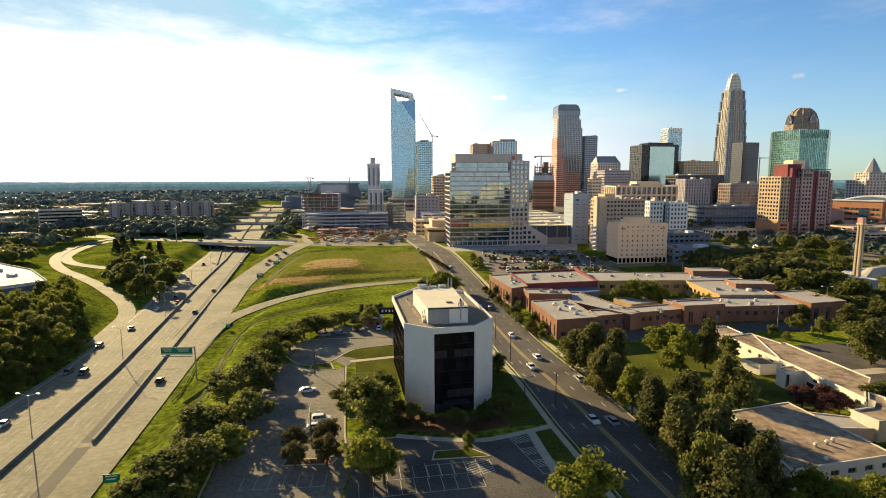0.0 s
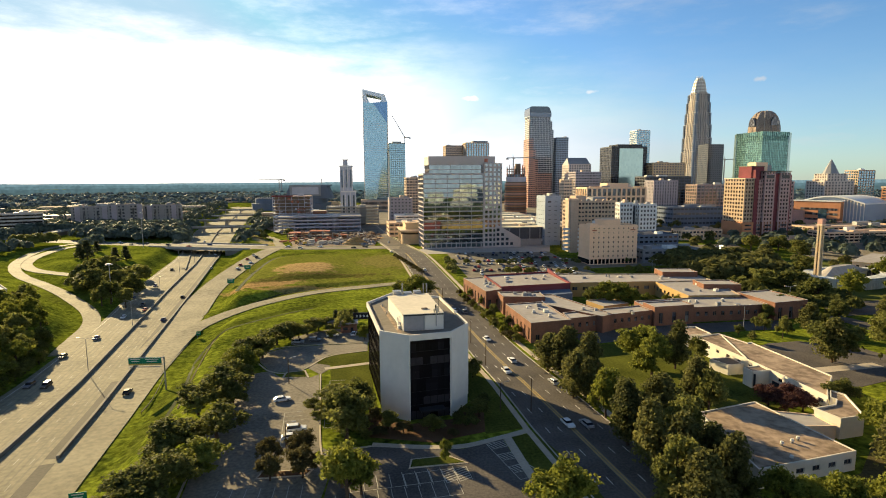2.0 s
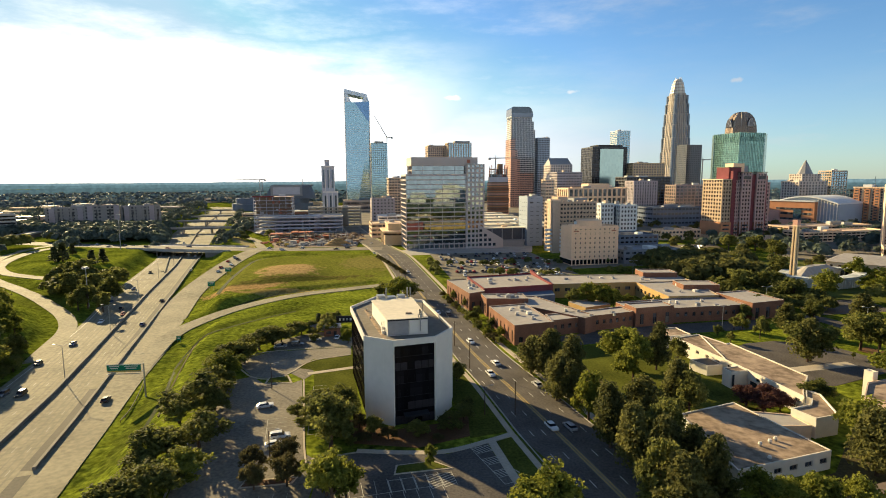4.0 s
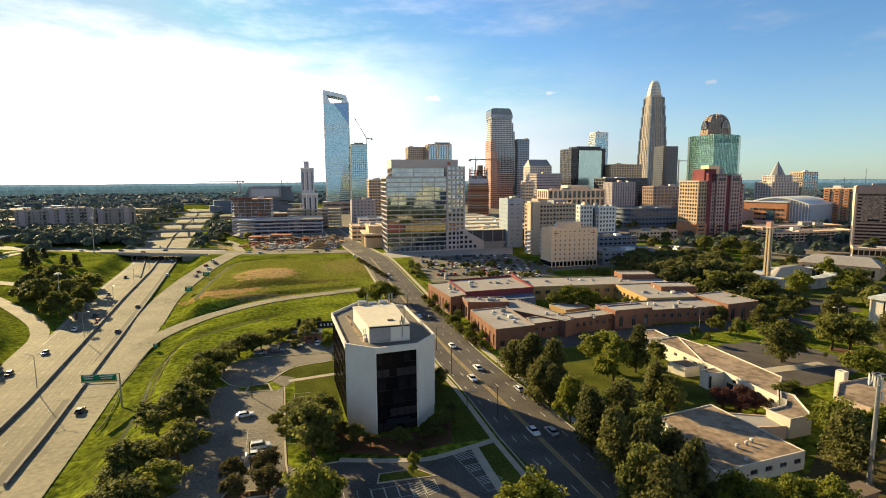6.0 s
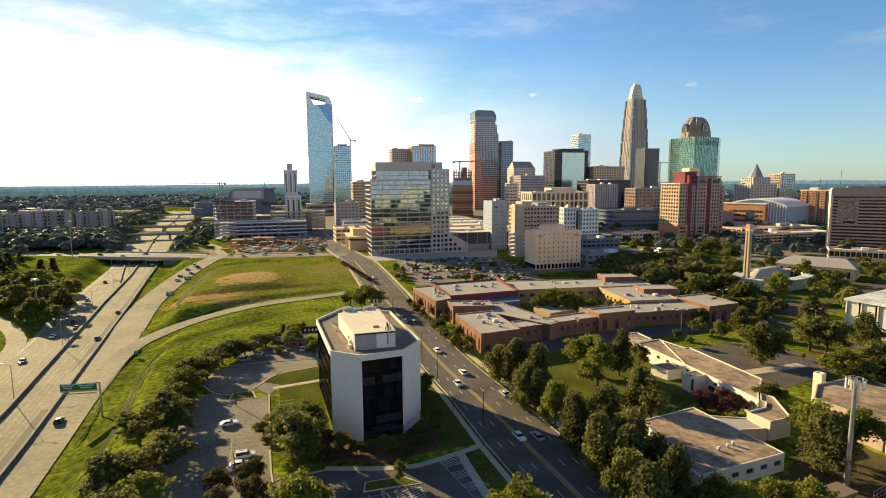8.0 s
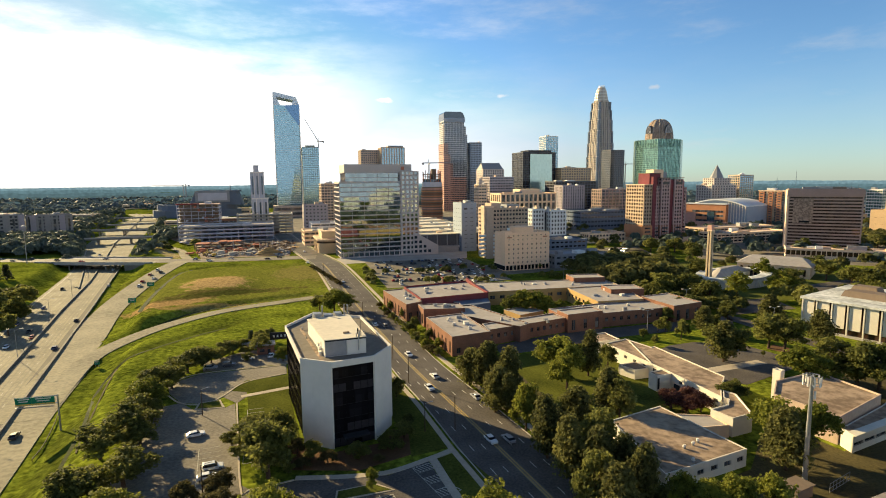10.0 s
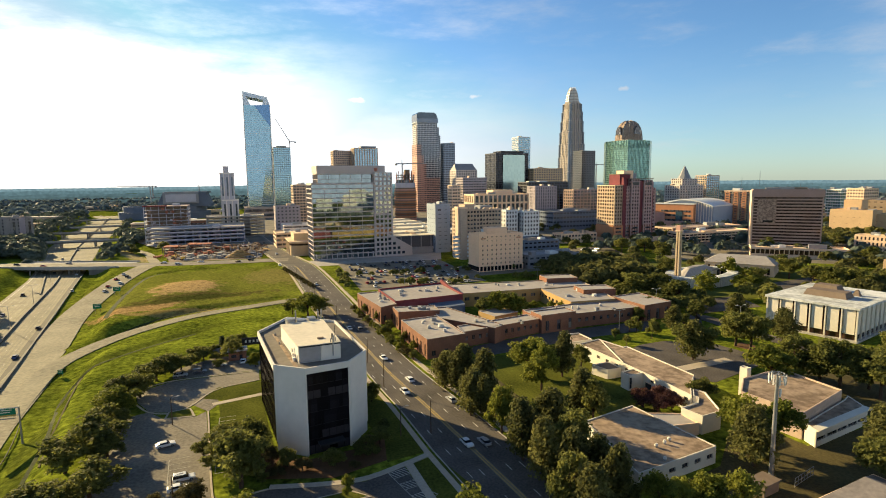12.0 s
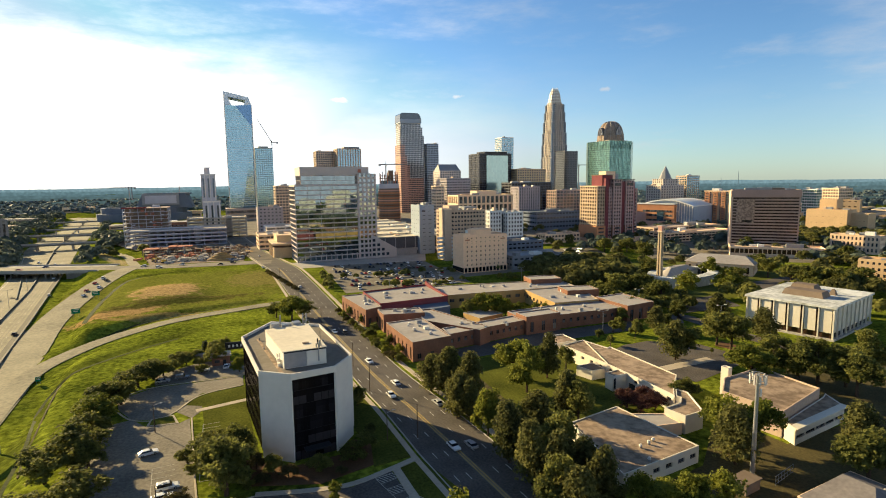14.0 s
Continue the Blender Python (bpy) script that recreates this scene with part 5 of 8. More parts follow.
for x0, w_, z1, fl in ((-2.6, 10, 150, 35), (-2.4, 15, 126, 29), (-2.2, 21, 106, 25), (-2.0, 52, 76, 18)):
    tower("stone_step", x0, x0, w_, 44, z1, fl, max(2, int(w_ / 4)), 9, STONE_RED, G_GREY, "", 0.46, 0.12, parent=t)
tower("grey_slab_tower", 310, 1214, 27, 30, 152, 38, 7, 7, SLAB_BLUE, G_STEEL, "blue-grey slab tower behind the granite one", 0.42, 0.2, rz=4)
t = tower("glass_office", 6, 489, 55, 34, 66, 16, 5, 6, BAND, G_MIRROR, "wide mirror glass office block with thin mauve floor bands", 0.25, 0.02, proud=0.5)
tower("window_grid_bay", 55, -0.6, 17, 34, 76, 18, 4, 8, BAND, G_MIRROR, "", 0.4, 0.34, parent=t, proud=0.5)
tower("upper_storeys", 6, 4, 49, 29, 9, 2, 5, 6, BAND, G_MIRROR, "", 0.1, 0.02, z0=66, parent=t)
part("top_fascia", M().box(36, 19, 75, 61, 31, 7.5), BAND, t, "plain mauve-grey top storey")
part("fascia_sign", M().box(58, 3.3, 77.4, 3.0, 0.3, 3.0), RUST, t, "small red sign plate")
for q in range(3):
    part("grid_top_window", M().box(58.5 + q * 4.2, 3.3, 75.4, 2.4, 0.3, 1.4), G_MIRROR, t)
part("entrance_wing", M().add([(66, -1, 0), (90, -1, 0), (90, -1, 8), (66, -1, 22), (66, 9, 0), (90, 9, 0), (90, 9, 8), (66, 9, 22)], [(0, 1, 2, 3), (7, 6, 5, 4), (1, 5, 6, 2), (2, 6, 7, 3), (3, 7, 4, 0)]), BAND, t, "mauve sloping end wing")
for k in range(4):
    for q in range(4 - k):
        part("wing_window", M().box(68.5 + q * 4.3, -1.1, 2.0 + k * 4.3, 2.6, 0.3, 2.5), G_STEEL, t)
for q in range(12):
    part("column", M().box(2 + q * 4.6, -1.2, 0, 0.7, 0.7, 6), BAND, t)
h = thing("convention_hall", 77, 509, 0, GRID_TURN, "huge low hall with a pale vented roof and dark wall", "hall")
part("wall", M().box(40, 120, 0, 92, 240, 16.6), SLATE, h)
for q in range(9):
    part("wall_rib", M().box(0 + q * 10, -0.2, 0, 0.8, 0.5, 16.4), GREY, h)
part("dock_band", M().box(44, -0.5, 3.6, 80, 0.9, 2.2), LILAC, h)
part("roof", M().box(40, 120, 16.6, 93, 241, 0.6), ROOF_CREAM, h)
for q in range(5):
    part("roof_rib", M().box(40, 20 + q * 46, 17.2, 90, 3, 1.6), ROOF_CREAM, h)
hr = random.Random(8)
for q in range(26):
    part("roof_unit", M().box(hr.uniform(2, 80), hr.uniform(8, 220), 17.2, hr.uniform(2, 6), hr.uniform(2, 6), hr.uniform(1, 2.6)), hr.choice((STEEL, CREAM, ROOF_WHITE)), h)
part("loading_front", M().box(20, -2, 0, 40, 6, 6), GREY, h)
t = tower("grey_stair_slab", 120, 508, 15, 24, 45, 11, 2, 4, SLAB_BLUE, G_STEEL, "tall blank lilac-grey concrete slab block", 0.9, 0.4)
part("sign_plate", M().box(4, -0.3, 40, 3.4, 0.2, 1.6), SLATE, t)
t = tower("beige_apartment_block", 133, 458, 37, 26, 42, 12, 12, 8, BEIGE, G_GREY, "beige concrete apartment block with balconies and a stepped gothic top", 0.46, 0.3)
part("stair_fin", M().prism([(-4, -3), (2, -3.5), (3, 5), (-3, 12)], 0, 44, [(-4, -3), (2, -3.5), (3, 5), (-3, 12)]), BEIGE, t, "plain beige stair tower on the corner")
part("fin_cap", M().prism([(-4.3, -3.3), (2.3, -3.8), (3.3, 5.3), (-3.3, 12.3)], 44, 45.5), CREAM, t)
for q in range(5):
    part("gable_crest", M().add([(4 + q * 6.6, -0.5, 42), (9.4 + q * 6.6, -0.5, 42), (6.7 + q * 6.6, -0.5, 44.6), (4 + q * 6.6, 2, 42), (9.4 + q * 6.6, 2, 42), (6.7 + q * 6.6, 2, 44.6)], [(0, 1, 2), (3, 5, 4), (0, 2, 5, 3), (1, 4, 5, 2)]), BEIGE, t)
    for k in range(4):
        part("balcony", M().box(6.7 + q * 6.6, -0.8, 24 + k * 3.5, 4.0, 1.6, 0.9), BEIGE, t)
for k in range(6):
    part("white_spandrel", M().box(-6.5, 0, 2 + k * 3.4, 5, 4, 1.6).box(10, -2.2, 2 + k * 3.4, 17, 2.4, 1.6), ROOF_WHITE, t, "white parking deck wall strip")
plant_box(t, 8, 12, 43, 9, 14, 4.5, BEIGE)
plant_box(t, 26, 14, 43, 12, 12, 3, GREY)
t = tower("tan_hotel", 124, 387, 37, 19, 27, 8, 9, 5, PALE_TAN, G_GREY, "pale tan masonry block with rows of small square windows", 0.62, 0.68)
part("penthouse", M().prism([(18.5 + 9.5 * math.cos(2 * math.pi * k / 20), 10 + 7 * math.sin(2 * math.pi * k / 20)) for k in range(20)], 27, 31.6), PALE_TAN, t, "round pale tan penthouse")
part("penthouse_cap", M().prism([(18.5 + 9.9 * math.cos(2 * math.pi * k / 20), 10 + 7.4 * math.sin(2 * math.pi * k / 20)) for k in range(20)], 31.6, 32.2), PALE_TAN, t)
part("roof_house", M().box(5, 8, 27, 6, 7, 2.4), PALE_TAN, t)
for x0 in (1.8, 31.4):
    part("fascia_sign", M().box(x0 + 1.6, -0.45, 24.6, 3.6, 0.15, 0.8), RUST, t, "small red sign bars")
part("arcade_glass", M().ring(rect(-0.12, -0.12, 37.12, 19.12), 0.2, 0.6, 4.0), G_DARK, t, "dark ground floor glazing")
for q in range(13):
    part("arcade_column", M().box(0.4 + q * 3.02, -0.4, 0, 0.7, 0.5, 4.2), PALE_TAN, t)
for z in (4.0, 22.6, 26.6):
    part("cornice", M().ring(rect(-0.4, -0.4, 37.4, 19.4), 0.45, z, z + 0.6), PALE_TAN, t)
tower("white_block", 183, 487, 13, 18, 39, 10, 4, 5, ROOF_WHITE, G_GREY, "white office block with square windows, cream on its sunny side", 0.45, 0.4)
tower("dark_link_block", 194, 489, 7, 16, 37, 9, 2, 3, SLATE, G_DARK, "dark recessed link between two white blocks", 0.3, 0.2)
tower("white_block", 199, 482, 17, 18, 38, 10, 5, 5, ROOF_WHITE, G_GREY, "white office block with square windows", 0.45, 0.4)
t = tower("colonnade_block", 191, 611, 73, 30, 51, 5, 12, 5, CREAM, G_GREY, "cream office block with tall bays", 0.2, 0.3, proud=0.8)
plant_box(t, 40, 14, 51, 26, 18, 6, CREAM)
t = tower("black_glass_tower", 336, 941, 66, 44, 116, 28, 12, 8, BLACK_GLASS_SIDE, G_DARK, "black glass office tower with a pale glass front panel", 0.2, 0.1)
part("pale_panel", M().box(36, -0.8, 8, 44, 1.2, 106), G_PANEL, t, "pale grey-green reflecting glass front")
tower("roof_house", 14, 6, 46, 32, 5, 1, 10, 8, DARK, G_DARK, "", 0.2, 0.1, z0=116, parent=t)
tower("pale_blue_tower", 486, 1206, 32, 31, 167, 42, 8, 8, PALE, G_BLUE, "pale blue glass tower beyond the black one", 0.2, 0.12)
tower("dark_slab_tower", 640, 1190, 38, 36, 135, 32, 8, 8, SLATE, G_STEEL, "dark grey slab tower beside the crown", 0.35, 0.3)


def crown_tower(cx, cy, s, h):
    """Tall stone tower that steps in towards a spiked crown."""
    ob = thing("crowned_stone_tower", cx, cy, 0, GRID_TURN, "very tall beige stone tower with a tapered silver crown", "tower")
    z = 0.0
    for top, step in ((0.3, 0), (0.42, 0.9), (0.53, 1.9), (0.63, 3.1), (0.72, 4.6), (0.80, 6.2), (0.865, 8.0)):
        zz, r = h * top, s / 2 - step
        tower("", -r, -r, 2 * r, 2 * r, zz - z, max(3, int((zz - z) / 4)), 10, 10, STONE_BEIGE, G_STEEL, "", 0.2, 0.3, z0=z, parent=ob)
        for q in (-0.42, -0.14, 0.14, 0.42):
            for a, b2, c, e in ((r * q, -r - 0.25, 2.2, 0.7), (r * q, r + 0.25, 2.2, 0.7), (-r - 0.25, r * q, 0.7, 2.2), (r + 0.25, r * q, 0.7, 2.2)):
                part("facade_rib", M().box(a, b2, z, c, e, zz - z + 5), STONE_BEIGE, ob)
        for a, b2 in ((-r, -r), (r, -r), (r, r), (-r, r)):
            part("corner_notch", M().box(a * 0.95, b2 * 0.95, z, 4.6, 4.6, zz - z - 1), G_STEEL, ob)
        z = zz
    base_r = s / 2 - 8.6
    for k in range(10):
        r = base_r * math.sqrt(max(0.02, 1 - (k / 10.2) ** 1.7))
        z1 = h * 0.865 + (k + 1) * h * 0.125 / 10
        out = [(r * f * math.cos(radians(45 * q + 22.5)) * 1.08, r * f * math.sin(radians(45 * q + 22.5)) * 1.08) for q in range(8) for f in (1.0,)]
        part("crown_tier", M().prism(out, z, z1), STEEL_PALE if k % 2 else STONE_BEIGE, ob)
        for q in range(14):
            a = 2 * math.pi * q / 14
            part("crown_rod", M().tube((r * 1.06 * math.cos(a), r * 1.06 * math.sin(a), z - 2), (r * 0.98 * math.cos(a), r * 0.98 * math.sin(a), z1 + 4.5), 0.55, 0.2, 5), STEEL_PALE, ob)
        z = z1
    return ob


crown_tower(668.5, 1298, 48, 299)
t = tower("green_glass_tower", 606, 948, 58, 58, 136, 34, 16, 14, G_GREEN_FRAME, G_GREEN, "green glass tower with an open glass screen on top", 0.12, 0.05, rz=13)
part("screen_wall", M().ring(rect(-0.5, -0.5, 58.5, 58.5), 0.6, 136, 143), G_GREEN, t)
for q in range(15):
    part("screen_post", M().box(q * 4.14, -0.9, 128, 0.5, 0.5, 15.5), G_GREEN_FRAME, t)
    part("screen_post", M().box(-0.9, q * 4.14, 128, 0.5, 0.5, 15.5), G_GREEN_FRAME, t)
part("screen_wing", M().box(60.5, -0.5, 30, 5, 0.5, 112), G_PANEL, t, "pale glass blade beyond the corner")
part("screen_wing", M().box(-0.5, 60, 30, 0.5, 4, 112), G_PANEL, t, "pale glass blade beyond the corner")
t = thing("domed_stone_tower", 696, 1086, 0, GRID_TURN, "stone tower with an arched dark crown", "tower")
tower("", -26, -26, 52, 52, 152, 37, 10, 10, STONE, G_GREY, "", 0.3, 0.45, parent=t)
for k in range(9):
    a0, a1 = k * math.pi / 19, (k + 1) * math.pi / 19
    r0, r1 = 29 * math.cos(a0) ** 0.75, 29 * math.cos(a1) ** 0.75
    o0, o1 = ([(r * math.cos(radians(22.5 + 45 * q)) * 1.02, r * math.sin(radians(22.5 + 45 * q)) * 1.02) for q in range(8)] for r in (r0, r1))
    part("dome_tier", M().prism(o0, 152 + 43 * math.sin(a0), 152 + 43 * math.sin(a1), o1), STONE_GRIT, t)
    for q in range(14):
        a = 2 * math.pi * q / 14
        part("dome_rib", M().tube((r0 * math.cos(a), r0 * math.sin(a), 152 + 43 * math.sin(a0)), (r1 * math.cos(a), r1 * math.sin(a), 152 + 43 * math.sin(a1)), 0.55, 0.55, 4), STONE_BEIGE, t)
for ang in range(0, 360, 90):
    ca, sa = math.cos(radians(ang)), math.sin(radians(ang))
    g = M()
    arc2 = [(8.5 * math.cos(math.pi * q / 10), 164 + 17 * math.sin(math.pi * q / 10)) for q in range(11)]
    g.v = [(p_ * ca + 28.5 * sa, p_ * sa - 28.5 * ca, c) for p_, c in arc2] + [(p_ * ca + 8 * sa, p_ * sa - 8 * ca, c) for p_, c in arc2]
    g.f = [tuple(range(11)), tuple(range(21, 10, -1))] + [(q, q + 1, 12 + q, 11 + q) for q in range(10)]
    part("arched_window", g, G_GREY, t)
# sun and shade put into brick: cream over orange left wing, mauve front bays
t = thing("brick_residence", 322, 527, 0, GRID_TURN, "residential tower of cream and dark red brick, stepped bays shaded mauve", "tower")
for x0, y0, w_, d_, h_, fl, b1, b2, mat in ((0, 0, 11, 30, 61, 16, 3, 7, RESIDENCE_BRICK), (20, -2.4, 11.5, 26, 68, 18, 3, 6, SHADED_BRICK), (37, -2.4, 11.5, 26, 67, 18, 3, 6, SHADED_BRICK), (50.5, 3, 7.5, 22, 58, 15, 2, 5, SHADED_BRICK), (13.5, -0.2, 6, 26, 60, 16, 2, 5, SHADED_BRICK)):
    tower("", x0, y0, w_, d_, h_, fl, b1, b2, mat, G_DARK, "", 0.45, 0.4, parent=t)
for x0, y0, w_, d_, h_ in ((10.5, -0.9, 4, 22, 70), (29.8, -0.6, 7.6, 24, 66), (48, -0.4, 3.4, 24, 65), (9.5, 4, 14, 18, 73)):
    part("red_brick_shaft", M().box(x0 + w_ / 2, y0 + d_ / 2, 0, w_, d_, h_), BRICK_DARK, t, "dark red brick shaft between the bays")
for x0, x1, y0 in ((-0.5, 11.2, -0.5), (19.6, 31.9, -2.9), (36.6, 48.9, -2.9), (13.2, 19.8, -0.7), (50.2, 58.3, 2.5)):
    part("brick_base", M().box((x0 + x1) / 2, y0 + 14, 4.5, x1 - x0, 29 if x0 < 0 else 27, 14), BRICK if x0 > 0 else ORANGE_BRICK, t, "brick lower storeys")
    for k in range(3):
        part("base_window", M().box((x0 + x1) / 2, y0 - 0.55, 7 + k * 3.8, (x1 - x0) * 0.6, 0.2, 1.6), G_GREY, t)
part("brick_base_side", M().box(-0.7, 15, 4.5, 0.8, 30, 14), ORANGE_BRICK, t)
part("stone_plinth", M().box(29, 12, 0, 60, 32, 4.6), CREAM, t)
for x0, w_ in ((20, 11.5), (37, 11.5)):
    part("top_loggia", M().box(x0 + w_ / 2, -2.5, 61.5, w_ * 0.72, 0.4, 3.2), G_DARK, t)
    part("eave", M().box(x0 + w_ / 2, 9, 68, w_ + 1, 24, 0.8), BROWN_WALL, t)
part("roof_house", M().box(24, 14, 68, 13, 12, 9.5), PALE_TAN, t, "cream roof house")
part("roof_house_side", M().box(33.5, 15, 66, 6, 10, 9), GREY, t)
part("eave", M().box(5.5, 15, 61, 12, 31, 0.8), CREAM, t)
part("corner_cap", M().box(16.5, 13, 73, 15, 19, 0.8), BROWN_WALL, t)
t = tower("brick_apartment", 593, 676, 40, 24, 49, 14, 8, 5, CREAM_BRICK, G_GREY, "orange and cream striped brick apartment block behind the arena", 0.3, 0.5, rz=-66)
for a, b in ((4, 7), (16, 6), (27, 6)):
    part("orange_strip", M().box(a, -0.5, 0, b, 1.4, 48), ORANGE_BRICK, t, "orange brick strip")
    for k in range(13):
        part("window", M().box(a, -1.25, 3 + k * 3.5, b * 0.6, 0.15, 1.5), G_GREY, t)
part("roof_edge", M().ring(rect(-0.8, -0.8, 40.8, 24.8), 1.2, 49, 50.6), CREAM, t)
part("roof_house", M().box(12, 12, 49.5, 10, 9, 4), ROOF_WHITE, t)
t = tower("government_tower", 402, 424, 55, 22, 56, 20, 1, 1, STRIPE, G_BROWN, "wide brown office slab with long window bands", 0.5, 0.02, rz=-40)
part("side_wall", M().box(-0.3, 11, 0, 1.4, 22.6, 56.6), CREAM, t, "cream end wall")
part("top_band", M().box(27.5, 11, 51, 56, 23, 5.8), STRIPE, t)
part("granite_panel", M().box(11.6, -0.25, 27, 15, 0.9, 22), STONE_GRIT, t, "mottled brown granite panel among the window bands")
part("panel_slot", M().box(13, -0.8, 27.6, 8, 0.2, 1.6), G_DARK, t)
part("roof_rail", M().box(31, 1.0, 50.2, 44, 0.5, 1.4), PALE, t)
part("rooftop_hut", M().box(30, 12, 56.8, 26, 10, 2.2), BROWN_WALL, t)
for x in (28, 38, 47, 52):
    part("roof_antenna", M().tube((x, 11, 56.8), (x, 11, 61 + (x % 3)), 0.14, 0.08, 5), DARK, t)
for x in (14, 34, 44):
    part("roof_dish", M().tube((x, 10, 56.5), (x, 10, 58.5), 1.6, 0.6), WHITE, t)
tower("government_podium", 376, 396, 72, 24, 7, 1, 20, 3, CREAM, G_BROWN, "cream podium wing below the office slab", 0.4, 0.15, rz=-40)
t = tower("stepped_cupola_tower", 607, 794, 52, 34, 56, 13, 9, 6, STONE, G_GREY, "stone tower with a pointed cupola", 0.4, 0.4)
tower("", 9, 5, 34, 24, 12, 3, 6, 5, STONE, G_GREY, "", 0.4, 0.4, z0=56, parent=t)
part("cupola", M().tube((26, 17, 68), (26, 17, 82), 11, 4.5, 8).tube((26, 17, 82), (26, 17, 90), 4.5, 0.3, 8), GREY, t)
tower("pale_slab", 670, 808, 30, 24, 72, 18, 6, 6, BEIGE, G_BLUE, "pale glass slab block", 0.3, 0.25)
t = tower("court_block", 606, 521, 43, 26, 29, 4, 6, 4, TAN, G_BROWN, "stepped tan windowless masonry block", 0.97, 0.6, rz=-72)
tower("", 6, 20, 18, 18, 41, 4, 3, 3, TAN, G_BROWN, "", 0.97, 0.6, parent=t)
tower("", 40, 10, 20, 22, 26, 3, 4, 4, TAN, G_BROWN, "", 0.97, 0.6, parent=t)
tower("court_annex", 670, 538, 27, 18, 38, 6, 4, 4, TAN, G_BROWN, "tan masonry tower block with deep recesses", 0.8, 0.5, rz=-60)
tower("green_office", 842, 706, 40, 24, 47, 10, 10, 6, PALE, G_GREEN, "pale green glass office block", 0.3, 0.1)
tower("stacked_office", 782, 621, 33, 24, 50, 11, 8, 6, CREAM, G_GREY, "cream stacked office block", 0.4, 0.3)
tower("yellow_office", 482, 389, 38, 14, 15, 3, 12, 4, CREAM, G_GREY, "three storey cream stone office", 0.4, 0.5, rz=-70)
tower("tan_office", 370, 278, 30, 18, 12, 3, 9, 5, TAN, G_GREY, "tan three storey office building", 0.5, 0.5, rz=-68)

# the town south of the park, which the mirror glass shows
SOUTH = [("white_slab", 268, -190, 34, 20, 50, ROOF_WHITE), ("white_slab", 318, -230, 30, 20, 44, ROOF_WHITE), ("cream_block", 230, -120, 26, 18, 40, PALE), ("cream_block", 205, -60, 40, 20, 20, LILAC), ("tan_block", 300, -110, 44, 22, 26, PALE), ("brick_block", 350, -160, 40, 20, 30, STONE), ("cream_block", 190, -170, 30, 22, 34, ROOF_WHITE), ("white_slab", 380, -260, 36, 20, 52, PALE), ("tan_block", 255, -20, 36, 16, 14, LILAC), ("cream_block", 150, -230, 44, 22, 30, PALE)]
for nm, x, y, w_, d_, h_, mat in SOUTH:
    tower(nm, x, y, w_, d_, h_, max(3, int(h_ / 3.6)), int(w_ / 4), int(d_ / 4), mat, G_GREY, "pale office block south of the park", 0.5, 0.4, category="building")

# ---- trees ----
def leaf_ball(m, rng, c, r, n, size, flat=0.8):
    """n small leaf sprays on and in a clump."""
    for _ in range(n):
        u = Vector((rng.gauss(0, 1), rng.gauss(0, 1), rng.gauss(0, 1))).normalized()
        p = Vector(c) + Vector((u.x, u.y, u.z * flat)) * r * 1.25 * rng.random() ** 0.5
        nrm = (u * 0.6 + Vector((rng.gauss(0, 0.6), rng.gauss(0, 0.6), rng.gauss(0, 0.5) + 0.45))).normalized()
        t1 = nrm.cross(Vector((rng.random() - 0.5, rng.random() - 0.5, rng.random() - 0.5))).normalized()
        t2 = nrm.cross(t1)
        s = size * (0.6 + 0.8 * rng.random())
        q = [p + t1 * s, p + t2 * s * 0.7 + nrm * s * 0.25, p - t1 * s * 0.9, p - t2 * s * 0.75 + nrm * s * 0.2]
        m.add([tuple(a) for a in q], [(0, 1, 2), (0, 2, 3)])


def tree_template(seed, leaf, wide=1.0, clumps=60, sprays=72, tall=1.0, lobes=7, leaf_size=0.28):
    """A tree of unit height 10 m: tapered trunk, limbs to several lobes, and a crown of many small leaf sprays with gaps."""
    rng = random.Random(seed)
    trunk, crown = M(), M()
    top = Vector((rng.uniform(-0.3, 0.3), rng.uniform(-0.3, 0.3), 5.0))
    trunk.tube((0, 0, -0.3), top, 0.32, 0.16, 7)
    ends = []
    for k in range(lobes):
        a = 2 * math.pi * (k / lobes) + rng.uniform(-0.5, 0.5)
        h = rng.uniform(0.12, 0.86)
        rad = 2.9 * wide * math.sin(math.pi * (0.2 + 0.72 * h)) * rng.uniform(0.6, 1.12)
        ends.append((Vector((math.cos(a) * rad, math.sin(a) * rad, 2.7 + h * 5.9 * tall)), rng.uniform(1.15, 1.7) * (0.7 + 0.3 * wide)))
    ends.append((Vector((rng.uniform(-0.7, 0.7), rng.uniform(-0.7, 0.7), 8.0 * tall)), 1.6))
    ends.append((Vector((0, 0, 5.6)), 2.5 * wide))
    ends.append((Vector((0.4, -0.4, 6.6)), 2.2 * wide))
    for e, r in ends:
        trunk.tube(top * rng.uniform(0.45, 1.0), e, 0.13, 0.04, 5)
    for k in range(clumps):
        e, r = ends[k % len(ends)]
        u = Vector((rng.gauss(0, 1), rng.gauss(0, 1), rng.gauss(0, 0.8))).normalized() * r * rng.uniform(0.55, 1.05)
        leaf_ball(crown, rng, e + u, rng.uniform(0.7, 1.2), sprays, leaf_size)
    return mesh_of("trunk", trunk, BARK), mesh_of("crown", crown, leaf)


